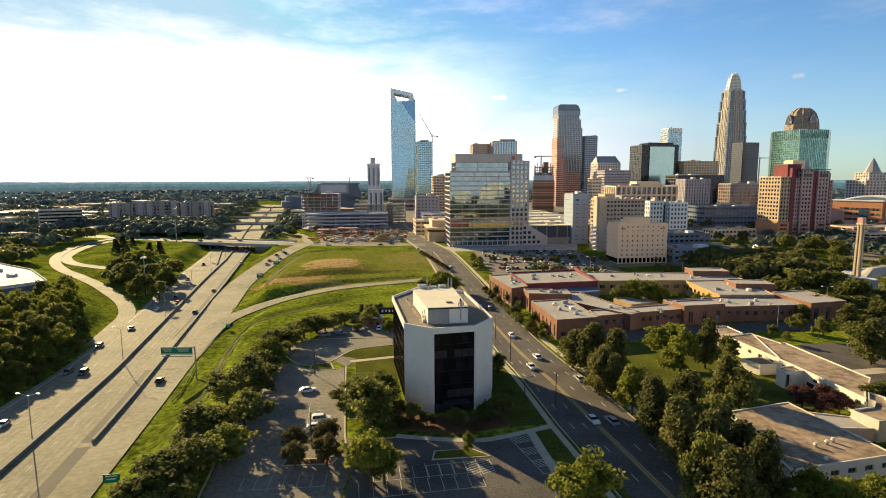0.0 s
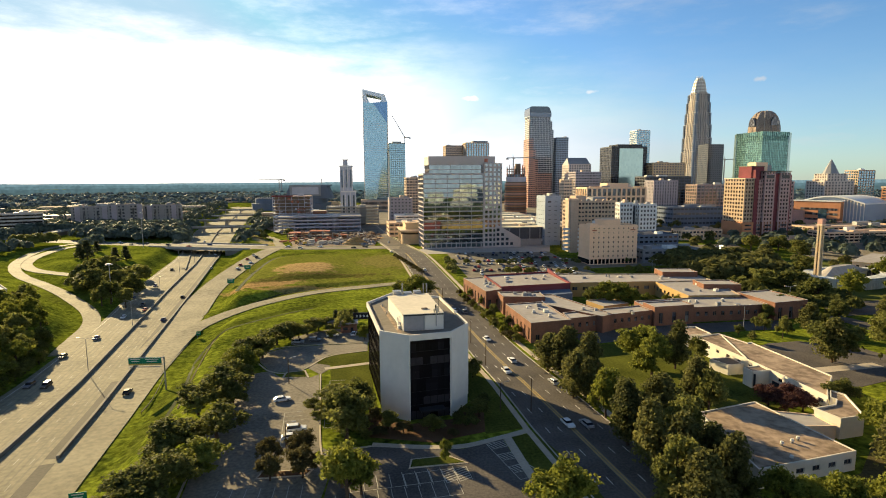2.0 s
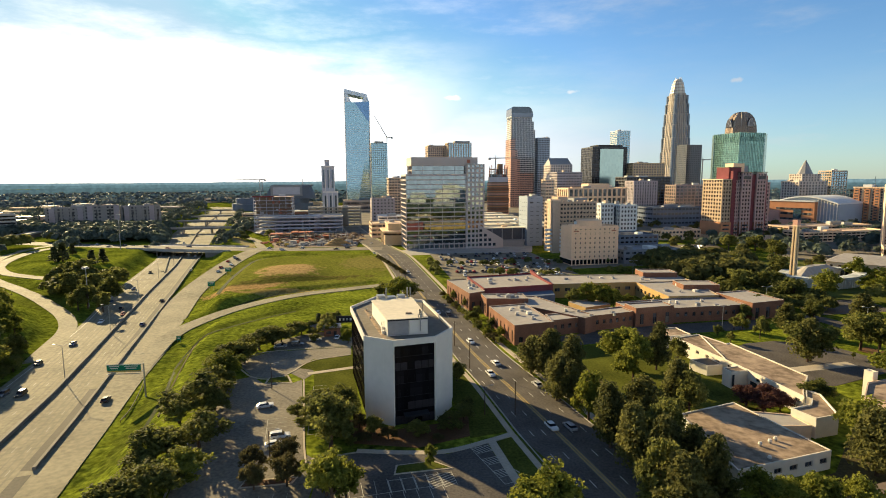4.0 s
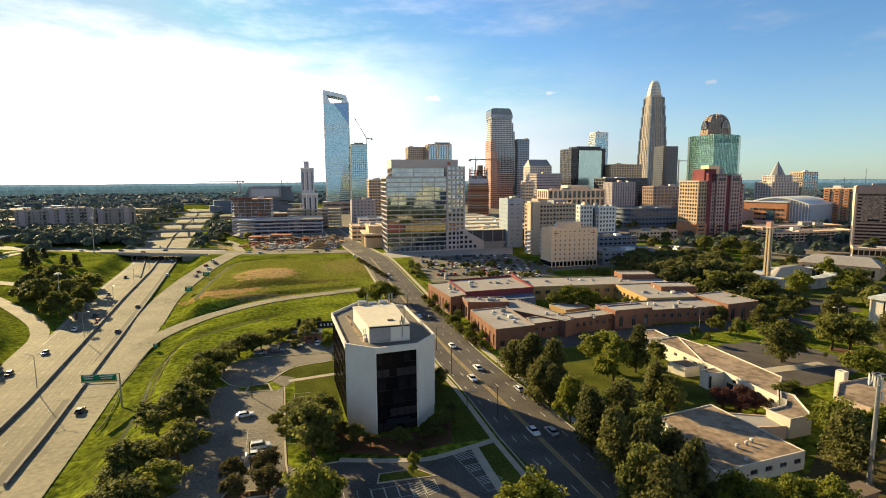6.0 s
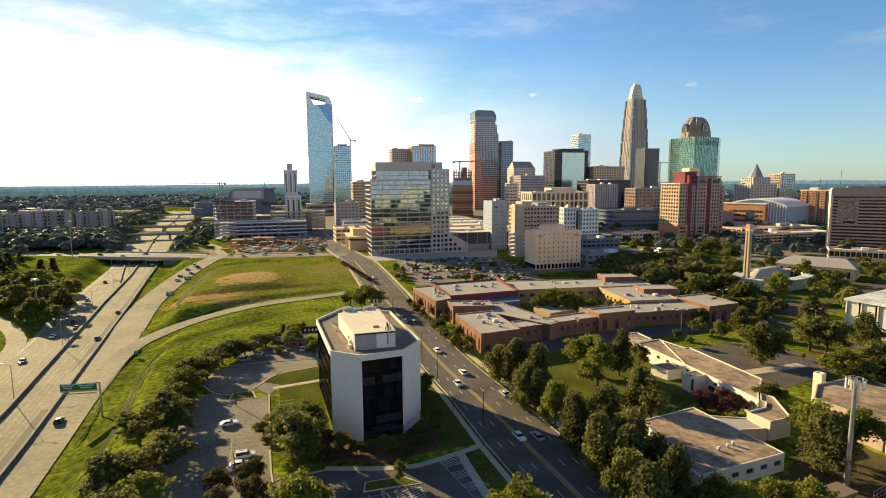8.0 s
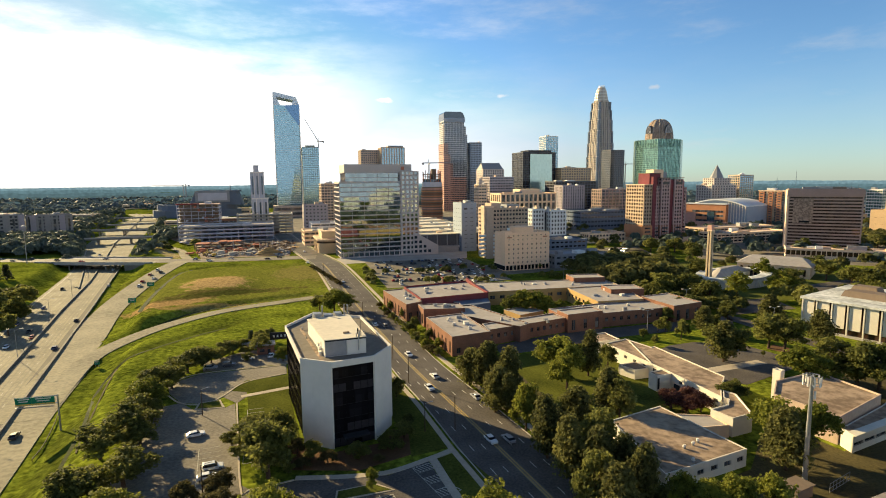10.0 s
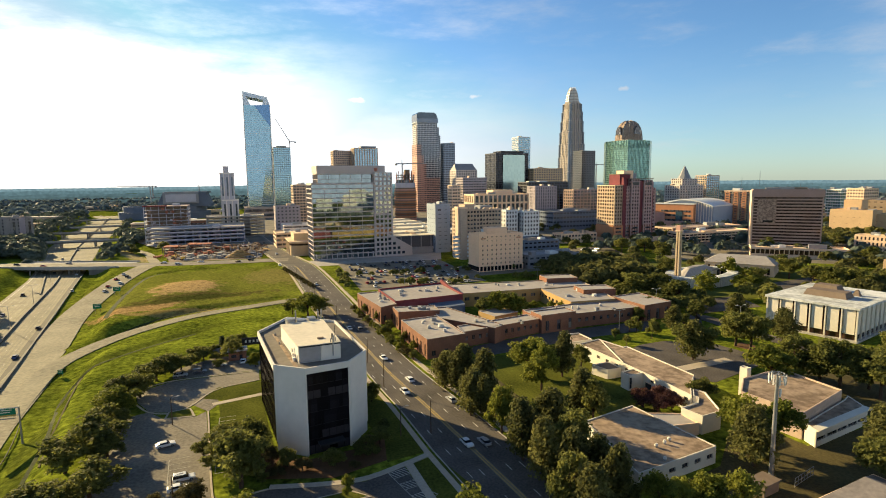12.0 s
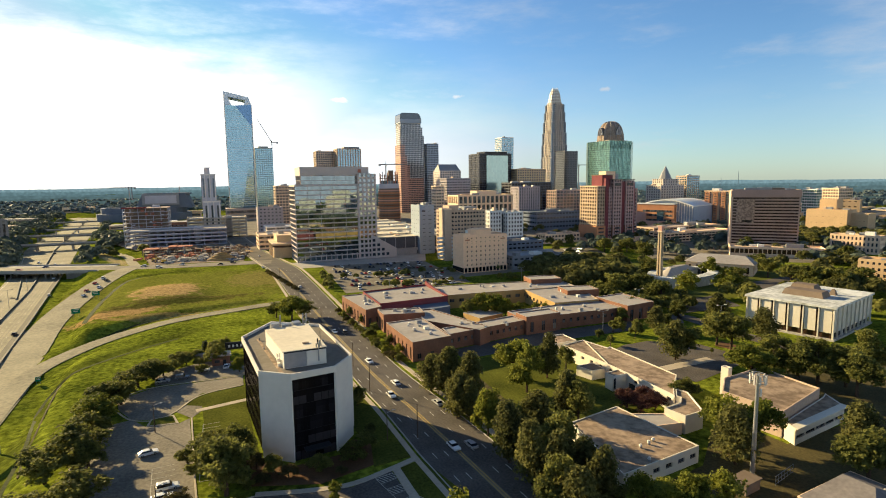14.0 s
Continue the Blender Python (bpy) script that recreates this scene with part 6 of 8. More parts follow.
def tall_template(seed, leaf, wide=1.0):
    """A tall willow oak or pine of unit height 10 m: pointed, uneven, leafy almost to the ground."""
    rng = random.Random(seed)
    trunk, crown = M(), M()
    trunk.tube((0, 0, -0.3), (rng.uniform(-0.2, 0.2), rng.uniform(-0.2, 0.2), 8.8), 0.28, 0.06, 7)
    lean = Vector((rng.uniform(-0.25, 0.25), rng.uniform(-0.25, 0.25), 0))
    for k in range(66):
        h = (k + rng.random()) / 66
        reach = 4.7 * wide * (1 - h) ** 0.46 * min(1.0, 0.5 + h * 2.2) * rng.uniform(0.35, 1.08)
        a = k * 2.4 + rng.uniform(-0.5, 0.5)
        c = Vector((math.cos(a) * reach * 0.75, math.sin(a) * reach * 0.75, 1.9 + h * 7.4 + rng.uniform(-0.4, 0.4))) + lean * h * 3
        leaf_ball(crown, rng, c, 0.75 + 0.45 * (1 - h) * wide + rng.uniform(0, 0.35), 66, 0.28, 0.85)
        if k % 5 == 0:
            trunk.tube((0, 0, max(0.8, c.z - 1.0)), c, 0.08, 0.03, 5)
    return mesh_of("trunk", trunk, BARK), mesh_of("crown", crown, leaf)


def conifer_template(seed):
    rng = random.Random(seed)
    trunk, crown = M(), M()
    trunk.tube((0, 0, -0.3), (0, 0, 9.5), 0.2, 0.04, 6)
    for k in range(26):
        h = 0.8 + k * 0.35
        r = 1.9 * (1 - h / 10.4)
        for q in range(6):
            a = rng.random() * 6.3
            leaf_ball(crown, rng, (math.cos(a) * r * 0.7, math.sin(a) * r * 0.7, h), 0.5, 7, 0.28, 0.5)
    return mesh_of("trunk", trunk, BARK), mesh_of("crown", crown, LEAF_C)


TEMPLATES = {
    "oak": [tree_template(s, LEAF_A, w) for s, w in ((1, 1.0), (2, 1.15), (3, 0.95), (4, 1.1), (5, 1.05))],
    "tall": [tall_template(s, LEAF_E, w) for s, w in ((41, 1.0), (42, 1.12), (43, 0.92), (44, 1.05))],
    "bright": [tree_template(s, LEAF_B, w) for s, w in ((11, 1.05), (12, 1.15), (13, 1.0))],
    "dark": [tree_template(s, LEAF_D, w) for s, w in ((21, 1.05), (22, 1.1))],
    "plum": [tree_template(s, LEAF_PLUM, w) for s, w in ((51, 1.1), (52, 1.2))],
    "conifer": [conifer_template(s) for s in (31, 32)],
}
# lighter crowns for trees far from the walk
FAR_TEMPLATES = {
    "oak": [tree_template(s, LEAF_A, w, 50, 40, leaf_size=0.38) for s, w in ((1, 1.0), (2, 1.15), (3, 0.95), (4, 1.1))],
    "bright": [tree_template(s, LEAF_B, w, 50, 40, leaf_size=0.38) for s, w in ((11, 1.05), (12, 1.15))],
}
TREE_WORDS = {"plum": "low purple-leaved plum tree before the long cream wall", "tall": "tall dark olive broadleaf tree beside the street", "oak": "green broadleaf tree with a dense uneven crown", "bright": "yellow-green broadleaf tree lit by the sun", "dark": "dark bronze-leaved tree beside the car park", "conifer": "dark slim conifer on the grass"}
tree_rng = random.Random(5)


def one_tree(sort, x, y, r, h, group="street trees"):
    if sort == "oak" and h / r > 2.05 and h > 11 and x > 30 and int(x * 7 + y * 3) % 5 != 0:
        sort = "tall"
    if -70 < x < -28 and y < 240 and sort in ("oak", "bright"):
        r, h = r * 1.12, h * 1.14
    tr, crn = tree_rng.choice(FAR_TEMPLATES[sort] if sort in FAR_TEMPLATES and math.hypot(x, y) > 290 else TEMPLATES[sort])
    ob = thing("tree", x, y, float(ground_z(x, y)), tree_rng.uniform(0, 360), TREE_WORDS[sort], "tree", group)
    part("trunk", tr, BARK, ob)
    part("crown", crn, LEAF_A, ob)
    k = r / (4.35 if sort != "conifer" else 1.6)
    ob.scale = (k * tree_rng.uniform(0.92, 1.08), k * tree_rng.uniform(0.92, 1.08), h / 10.0)
    return ob


def plant(sort, rows):
    for x, y, r, h in rows:
        one_tree(sort, x, y, r, h)


plant('oak', [(-53.8, 96.2, 6.1, 7.7), (-50.2, 102.2, 6.3, 7.9), (-55.6, 119.6, 6.5, 8.1), (-48.3, 127.0, 6.7, 8.3), (-55.9, 149.6, 7.7, 9.6), (-58.7, 142.2, 5.3, 6.6), (-54.5, 188.7, 5.7, 7.2), (-50.1, 211.3, 5.8, 6.7), (-53.2, 203.9, 6.1, 7.0), (-59.2, 189.7, 5.4, 6.7), (-43.7, 224.7, 4.1, 4.7), (-30.1, 220.5, 3.5, 7.3), (-34.3, 212.8, 2.4, 2.8), (-17.4, 124.4, 7.9, 15.0), (16.8, 165.2, 3.0, 6.4), (4.7, 288.5, 7.0, 9.4), (-9.0, 291.1, 6.4, 8.7), (45.6, 165.2, 5.8, 16.0), (41.6, 170.0, 5.9, 12.5), (50.4, 157.9, 6.3, 16.0), (43.5, 147.3, 5.7, 14.0), (46.7, 143.1, 4.0, 13.3)])
plant('oak', [(83.4, 169.1, 5.7, 16.0), (48.1, 119.1, 5.7, 16.0), (58.0, 125.6, 6.6, 15.0), (49.0, 107.7, 5.8, 16.0), (58.0, 113.1, 6.4, 15.0), (73.6, 136.2, 6.1, 14.8), (52.9, 101.3, 5.4, 15.4), (74.3, 131.8, 5.0, 14.1), (47.7, 93.9, 5.1, 14.4), (58.0, 99.6, 5.6, 13.8), (49.3, 89.1, 5.8, 14.3), (57.4, 93.9, 4.6, 15.3), (93.2, 173.8, 4.2, 10.2), (28.0, 280.2, 2.8, 5.9), (31.9, 263.0, 2.6, 5.5), (34.3, 244.2, 2.7, 5.7), (37.9, 224.4, 2.5, 5.3), (31.6, 235.9, 2.6, 5.6), (84.3, 259.1, 4.8, 10.1), (138.4, 171.7, 7.2, 15.0), (156.6, 207.7, 5.7, 12.1), (140.7, 200.1, 2.7, 9.2)])
plant('oak', [(125.5, 195.2, 2.0, 4.9), (140.0, 210.4, 2.7, 7.6), (113.6, 137.0, 4.6, 8.6), (189.6, 180.0, 7.0, 14.7), (169.1, 176.7, 8.2, 15.0), (167.0, 182.1, 7.2, 15.0), (156.3, 172.8, 1.0, 3.0), (140.1, 172.7, 8.5, 15.0), (157.5, 145.8, 8.5, 15.0), (162.9, 140.7, 8.5, 15.0), (166.4, 136.5, 8.5, 15.0), (172.3, 131.5, 7.6, 15.0), (194.3, 140.4, 7.4, 15.0), (167.9, 124.4, 7.4, 15.0), (99.6, 102.0, 7.1, 15.0), (118.9, 84.9, 7.6, 15.0), (128.7, 93.5, 6.8, 15.0), (59.3, 91.9, 3.8, 8.6), (315.0, 297.8, 8.5, 15.0), (329.5, 321.4, 8.5, 15.0), (308.9, 274.6, 8.5, 15.0), (309.2, 263.0, 8.5, 15.0)])
plant('oak', [(315.7, 249.8, 8.5, 15.0), (330.9, 244.2, 8.5, 15.0), (196.6, 214.3, 6.4, 13.5), (195.7, 255.0, 8.5, 15.0), (179.8, 221.4, 5.1, 10.6), (151.6, 226.4, 3.6, 7.6), (145.9, 205.0, 2.8, 5.9), (164.9, 210.6, 3.6, 7.5), (138.0, 212.7, 2.8, 6.0), (126.1, 205.0, 2.2, 4.5), (238.9, 326.3, 8.5, 15.0), (212.1, 310.3, 8.5, 15.0), (215.4, 335.1, 8.5, 15.0), (204.5, 339.2, 8.5, 15.0), (194.5, 273.6, 8.5, 15.0), (182.3, 277.9, 8.5, 15.0), (296.0, 408.0, 8.5, 15.0), (308.1, 450.5, 8.5, 15.0), (288.8, 458.4, 8.5, 15.0), (505.2, 424.6, 8.5, 15.0), (432.6, 333.6, 8.5, 15.0), (668.5, 502.7, 8.5, 15.0)])
plant('oak', [(443.5, 395.2, 8.5, 15.0), (691.1, 598.9, 8.5, 15.0), (407.0, 410.1, 8.5, 15.0), (-188.8, 326.6, 8.2, 15.0), (-200.7, 360.8, 8.5, 15.0), (-180.7, 337.1, 8.5, 15.0), (-168.2, 326.3, 8.0, 15.0), (-179.8, 360.4, 7.9, 15.0), (-169.7, 306.9, 7.7, 15.0), (-156.9, 297.5, 5.9, 12.4), (-226.9, 390.3, 6.9, 14.5), (-171.6, 301.5, 5.3, 11.2), (-54.9, 93.2, 5.3, 6.6), (-53.3, 100.4, 5.2, 6.5), (-54.7, 111.8, 4.4, 5.5), (-51.3, 147.5, 4.7, 5.8), (-49.4, 92.5, 4.6, 5.8), (-16.7, 135.1, 5.4, 11.3), (-21.9, 136.1, 6.4, 8.0), (-22.7, 146.4, 5.1, 6.4), (-28.3, 142.7, 2.7, 3.4), (263.0, 273.3, 8.3, 15.0)])
plant('oak', [(-47.3, 213.5, 3.9, 4.5), (-41.1, 223.3, 3.5, 4.1), (-38.5, 229.2, 3.1, 3.6), (-44.6, 217.2, 3.5, 4.0), (-31.4, 230.2, 3.1, 6.5), (-36.1, 221.3, 2.5, 2.9), (-28.5, 236.6, 2.6, 5.6), (-56.4, 165.7, 5.2, 6.5)])
plant('bright', [(-46.4, 111.5, 5.5, 6.8), (-57.6, 174.9, 6.7, 8.3), (-20.9, 209.1, 3.1, 6.4), (-14.2, 99.8, 6.1, 12.9), (24.1, 87.9, 6.0, 14.7), (-1.3, 280.4, 8.5, 14.2), (48.1, 133.9, 4.5, 15.0), (73.1, 173.6, 8.5, 15.0), (71.2, 159.4, 6.3, 16.0), (39.2, 211.4, 2.4, 5.1), (33.8, 212.6, 2.2, 4.6), (91.5, 256.4, 6.6, 13.8), (96.7, 252.6, 6.6, 13.8), (103.4, 255.8, 4.9, 10.2), (143.1, 141.0, 8.4, 15.0), (103.0, 108.2, 7.1, 15.0), (109.8, 106.1, 6.6, 15.0), (65.2, 90.1, 4.3, 9.9), (74.0, 86.9, 4.9, 11.3), (69.6, 88.8, 4.1, 9.4), (82.3, 86.8, 4.1, 9.3), (280.0, 310.9, 8.5, 15.0)])
plant('bright', [(-16.0, 105.0, 4.4, 9.2), (-11.8, 102.4, 4.0, 8.5), (222.7, 267.3, 7.6, 15.0), (252.3, 268.6, 8.5, 15.0)])
plant('dark', [(-33.1, 115.1, 3.1, 6.6), (-26.7, 117.8, 3.2, 6.7), (-31.1, 108.4, 3.0, 6.3), (-24.6, 109.1, 3.5, 7.4)])
plant('plum', [(94.6, 138.6, 4.3, 6.2), (99.6, 137.4, 4.4, 6.6), (96.6, 134.6, 3.8, 5.6), (101.6, 134.6, 3.2, 5.4)])
plant('conifer', [(-35.9, 236.2, 2.1, 5.7), (-270.3, 449.8, 4.6, 12.3), (-264.7, 450.8, 5.7, 15.3), (-232.5, 431.2, 4.3, 11.5), (-227.8, 437.7, 4.3, 11.6), (-281.0, 493.6, 3.7, 10.0)])


def far_woods(name, count, inside, seed, size, label, mat=HAZY_WOODS, sprays=16, lift=0.4):
    """A wood too far to count: clumps of foliage joined into one object."""
    rng = np.random.default_rng(seed)
    pts = inside(rng, count)
    zs = ground_z(pts[:, 0], pts[:, 1])
    n = len(pts)
    big = rng.uniform(size[0], size[1], n)
    u = rng.normal(size=(n, sprays, 3))
    u /= np.linalg.norm(u, axis=2, keepdims=True)
    u[..., 2] = np.abs(u[..., 2]) * 1.0 - 0.15
    c = np.stack([pts[:, 0], pts[:, 1], zs + big * 0.55], 1)[:, None, :] + u * (big * 0.62)[:, None, None] * rng.uniform(0.7, 1.05, (n, sprays, 1))
    nr = u + rng.normal(scale=0.4, size=u.shape) + np.array([0, 0, lift])
    nr /= np.linalg.norm(nr, axis=2, keepdims=True)
    t1 = np.cross(nr, rng.normal(size=u.shape))
    t1 /= np.linalg.norm(t1, axis=2, keepdims=True)
    t2 = np.cross(nr, t1)
    s = (big * 0.42 * min(1.0, (20 / sprays) ** 0.5 * 1.1))[:, None, None] * rng.uniform(0.7, 1.2, (n, sprays, 1))
    quad = np.stack([c + t1 * s, c + t2 * s * 0.8 + nr * s * 0.2, c - t1 * s, c - t2 * s * 0.8 + nr * s * 0.15], 2).reshape(-1, 3)
    me = bpy.data.meshes.new(name)
    k = len(quad) // 4
    me.vertices.add(4 * k)
    me.vertices.foreach_set("co", quad.ravel())
    me.loops.add(4 * k)
    me.loops.foreach_set("vertex_index", np.arange(4 * k))
    me.polygons.add(k)
    me.polygons.foreach_set("loop_start", np.arange(0, 4 * k, 4))
    me.materials.append(mat)
    me.update()
    me.validate()
    return tagged(new(name, me), label, "woods", kind="stuff")


def clear_of_roads(p, margin=4):
    l, r = np.interp(p[:, 1], FW_Y, fw_l), np.interp(p[:, 1], FW_Y, fw_r)
    ok = ~((p[:, 0] > l - margin) & (p[:, 0] < r + margin) & (p[:, 1] < 1600))
    for line, hw in RAMPS + STREETS:
        d, _ = near_line(p[:, 0], p[:, 1], line)
        ok &= d > hw + margin
    # the church, its court and the office podium stay clear
    for x, y, r in ((254, 306, 44), (307, 331, 36), (285, 300, 40), (240, 285, 30), (352, 372, 34), (385, 372, 30), (-478, 660, 30), (-470, 628, 22), (-394, 556, 24), (-398, 582, 24), (-404, 608, 24), (-408, 632, 22), (-412, 656, 20), (-380, 590, 20), (-388, 625, 20)):
        ok &= np.hypot(p[:, 0] - x, p[:, 1] - y) > r
    return p[ok]


def in_ring(r0, r1, a0, a1):
    def f(rng, n):
        r = np.sqrt(rng.uniform(r0 * r0, r1 * r1, n))
        a = np.radians(rng.uniform(a0, a1, n))
        return clear_of_roads(np.stack([np.sin(a) * r, np.cos(a) * r], 1))
    return f


def in_rect(x0, y0, x1, y1):
    def f(rng, n):
        return clear_of_roads(np.stack([rng.uniform(x0, x1, n), rng.uniform(y0, y1, n)], 1))
    return f


far_woods("far_woods", 5200, in_ring(1450, 2500, -52, 75), 1, (9, 17), "distant woods tinted hazy blue over the town", HAZY_FAR_WOODS, sprays=26, lift=0.3)
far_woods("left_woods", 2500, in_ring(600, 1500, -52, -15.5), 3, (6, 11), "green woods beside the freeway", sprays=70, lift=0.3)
far_woods("left_woods_near", 640, in_rect(-560, 590, -215, 720), 8, (9, 14), "dense dark trees before the apartments", HAZY_WOODS, sprays=130)
far_woods("freeway_trees", 60, in_rect(-216, 712, -190, 790), 9, (7, 11), "trees between freeway and building site", sprays=60)
far_woods("town_trees", 420, in_ring(520, 1000, 30, 62), 5, (6, 11), "trees between the town blocks", sprays=60)
far_woods("court_trees", 90, in_rect(470, 400, 650, 520), 22, (8, 13), "dense trees before the tan court block", LEAF_E, sprays=120)
far_woods("park_trees", 130, in_rect(165, 300, 232, 378), 6, (9, 14), "dense trees behind the school", LEAF_E, sprays=170)
far_woods("park_trees_near", 70, in_rect(168, 238, 205, 292), 12, (5, 8), "green trees in the park behind the school", LEAF_A, sprays=190)
far_woods("park_trees_right", 40, in_rect(232, 232, 330, 290), 13, (5, 9), "green trees round the civic building", LEAF_A, sprays=190)
far_woods("park_trees_far", 90, in_rect(300, 230, 440, 400), 14, (6, 10), "dense trees before the office slab", LEAF_E, sprays=170)
far_woods("street_trees_right", 26, in_rect(265, 120, 330, 230), 15, (5, 9), "trees beside the civic building", LEAF_A, sprays=190)
far_woods("south_trees", 420, in_rect(120, -320, 430, 60), 21, (7, 12), "trees south of the park", HAZY_WOODS, sprays=30)
far_woods("town_trees_mid", 160, in_ring(430, 1000, 22, 40), 7, (5, 9), "street trees between the blocks", LEAF_E, sprays=90)

# far ridges, end of the view: glow paler and bluer to imitate hazy air
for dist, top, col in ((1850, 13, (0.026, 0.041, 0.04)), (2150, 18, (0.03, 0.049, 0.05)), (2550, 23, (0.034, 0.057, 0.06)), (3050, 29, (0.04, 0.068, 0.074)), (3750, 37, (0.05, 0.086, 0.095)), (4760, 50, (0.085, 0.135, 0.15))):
    m = M()
    for k in range(801):
        a = radians(-62 + k * 0.18)
        x, y = dist * math.sin(a), dist * math.cos(a)
        zt = top + 7 * noise.noise((k * 0.015, dist * 0.01, 0)) + 3 * noise.noise((k * 0.1, dist * 0.01, 5)) + (3.0 if dist < 3500 else 1.5) * noise.noise((k * 0.7, dist * 0.01, 9))
        m.v += [(x, y, -30), (x, y, zt)]
    m.f = [(2 * k, 2 * k + 2, 2 * k + 3, 2 * k + 1) for k in range(800)]
    bm_ = bpy.data.materials.new("hazy_glow_ridge")
    bm_.use_nodes = True
    nt = bm_.node_tree
    pb = nt.nodes["Principled BSDF"]
    pb.inputs["Base Color"].default_value, pb.inputs["Roughness"].default_value = (0.02, 0.03, 0.03, 1), 1.0
    pb.inputs["Specular IOR Level"].default_value = 0.0
    gp, nz_, rm_ = nt.nodes.new("ShaderNodeNewGeometry"), nt.nodes.new("ShaderNodeTexNoise"), nt.nodes.new("ShaderNodeValToRGB")
    nz_.inputs["Scale"].default_value, nz_.inputs["Detail"].default_value = 0.06, 6
    nt.links.new(gp.outputs["Position"], nz_.inputs["Vector"])
    nt.links.new(nz_.outputs["Fac"], rm_.inputs["Fac"])
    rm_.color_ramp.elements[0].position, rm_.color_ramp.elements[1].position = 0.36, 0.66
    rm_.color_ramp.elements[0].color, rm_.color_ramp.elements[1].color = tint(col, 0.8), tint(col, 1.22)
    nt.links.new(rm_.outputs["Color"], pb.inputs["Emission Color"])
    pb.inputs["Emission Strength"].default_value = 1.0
    tagged(new("backdrop", mesh_of("backdrop", m, bm_)), "far wooded ridge glowing hazy blue towards the horizon", "backdrop", kind="structure")

# dense roadside wood: single trees west of the freeway
wr = random.Random(77)
placed = []
for _ in range(1600):
    y = wr.uniform(150, 335)
    edge = float(np.interp(y, [55, 150, 200, 240, 290, 320, 340], [-124, -134, -141, -160, -201, -231, -249]))
    x = edge - wr.uniform(1, 60)
    if x < -1.02 * y - 8 or any((x - a) ** 2 + (y - b) ** 2 < 41 for a, b in placed) or (-312 < x < -200 and 252 < y < 350 and x < -196 - (y - 262) * 0.3):
        continue
    placed.append((x, y))
    one_tree(wr.choice(("oak", "bright", "oak", "bright")), x, y, wr.uniform(3.8, 5.6), wr.uniform(8, 13), "roadside wood")
for k in range(46):
    y = 148 + k * 1.75
    x = float(np.interp(y, FW_Y, fw_l)) - wr.uniform(2.5, 7) - (6 if y > 216 else 0)
    one_tree(wr.choice(("oak", "oak", "bright")), x, y, wr.uniform(2.6, 3.6), wr.uniform(4, 6.5), "roadside thicket")
# trees round the loop and along the bridge road
for cx, cy, rx, ry, n, size in ((-203, 362, 22, 30, 60, (6, 9)), (-322, 372, 22, 44, 60, (8, 12)), (-385, 440, 26, 44, 50, (8, 12)), (-385, 545, 34, 12, 40, (9, 13)), (-390, 470, 36, 60, 60, (5, 9)), (-330, 620, 60, 25, 40, (5, 9)), (-240, 650, 26, 40, 22, (5, 9)),
                                (-160, 620, 18, 26, 14, (5, 9)), (100, 395, 70, 6, 18, (3, 5)), (110, 352, 60, 6, 16, (3, 5)), (6, 395, 3, 36, 12, (3, 5)), (24, 380, 4, 40, 10, (3, 5))):
    def oval_place(rng, n, cx=cx, cy=cy, rx=rx, ry=ry):
        a, r = rng.uniform(0, 6.283, n), np.sqrt(rng.random(n))
        return clear_of_roads(np.stack([cx + rx * r * np.cos(a), cy + ry * r * np.sin(a)], 1), 3)
    far_woods("tree_group", n, oval_place, int(abs(cx)), size, "group of green trees beside the roads", LEAF_A, sprays=190)
for _ in range(9):
    one_tree("bright", 105 + wr.uniform(-26, 26), 262 + wr.uniform(-9, 9), wr.uniform(2.6, 4), wr.uniform(5, 7), "courtyard trees")
# median hedge trees on the boulevard
for k in range(14):
    f = k / 13
    one_tree("dark", -17.5 + 20 * f, 437 - 80 * f, 1.9, 4.2, "boulevard trees")
# shrubs and small trees along the school's brick wall
for k in range(22):
    f = k / 21
    one_tree(wr.choice(("oak", "oak", "dark", "bright")), 36.5 - 14.5 * f + wr.uniform(-1.0, 0.6), 200 + 92 * f + wr.uniform(-1.5, 1.5), wr.uniform(1.3, 2.6), wr.uniform(2.2, 4.6), "shrubs along the school")
# shrubs at the office
for x, y, r, h, s in ((-11.5, 134.5, 2.6, 4.2, "dark"), (-7.5, 131, 2.9, 4.8, "oak"), (-14, 129.5, 2.4, 3.2, "bright"), (-4, 128, 2.3, 3.4, "dark"), (3.0, 128.5, 3.2, 4.6, "oak"), (-16, 134.5, 2.2, 3.4, "oak"),
                      (11.5, 131.5, 3.5, 5.0, "oak"), (15.5, 136.5, 3.2, 5.2, "oak"), (8, 126, 1.6, 2.0, "dark"), (17.5, 144, 2.2, 3.6, "oak"), (-10, 127, 2.0, 2.6, "dark"), (5.5, 114.6, 1.6, 5.0, "bright"), (-13, 125.5, 1.8, 2.4, "oak"), (-19, 131, 2.2, 3.6, "oak")):
    one_tree(s, x, y, r, h, "shrubs at the office")


# ---- more of the town ----
tower("mauve_office", 252, 864, 43, 30, 72, 17, 9, 6, LAVENDER, G_GREY, "mauve-grey office block between the towers", 0.6, 0.1)
t = tower("stepped_stone_block", 263, 944, 41, 30, 86, 20, 9, 6, STONE, G_GREY, "stepped pale stone office tower", 0.4, 0.4)
part("pitched_roof", M().add([(0, 0, 86), (41, 0, 86), (41, 30, 86), (0, 30, 86), (3, 15, 99), (38, 15, 99)], [(0, 1, 5, 4), (1, 2, 5), (2, 3, 4, 5), (3, 0, 4)]), GREY, t)
tower("yellow_block", 230, 850, 14, 20, 60, 12, 3, 4, CREAM, G_GREY, "narrow yellow lit office block", 0.6, 0.2)
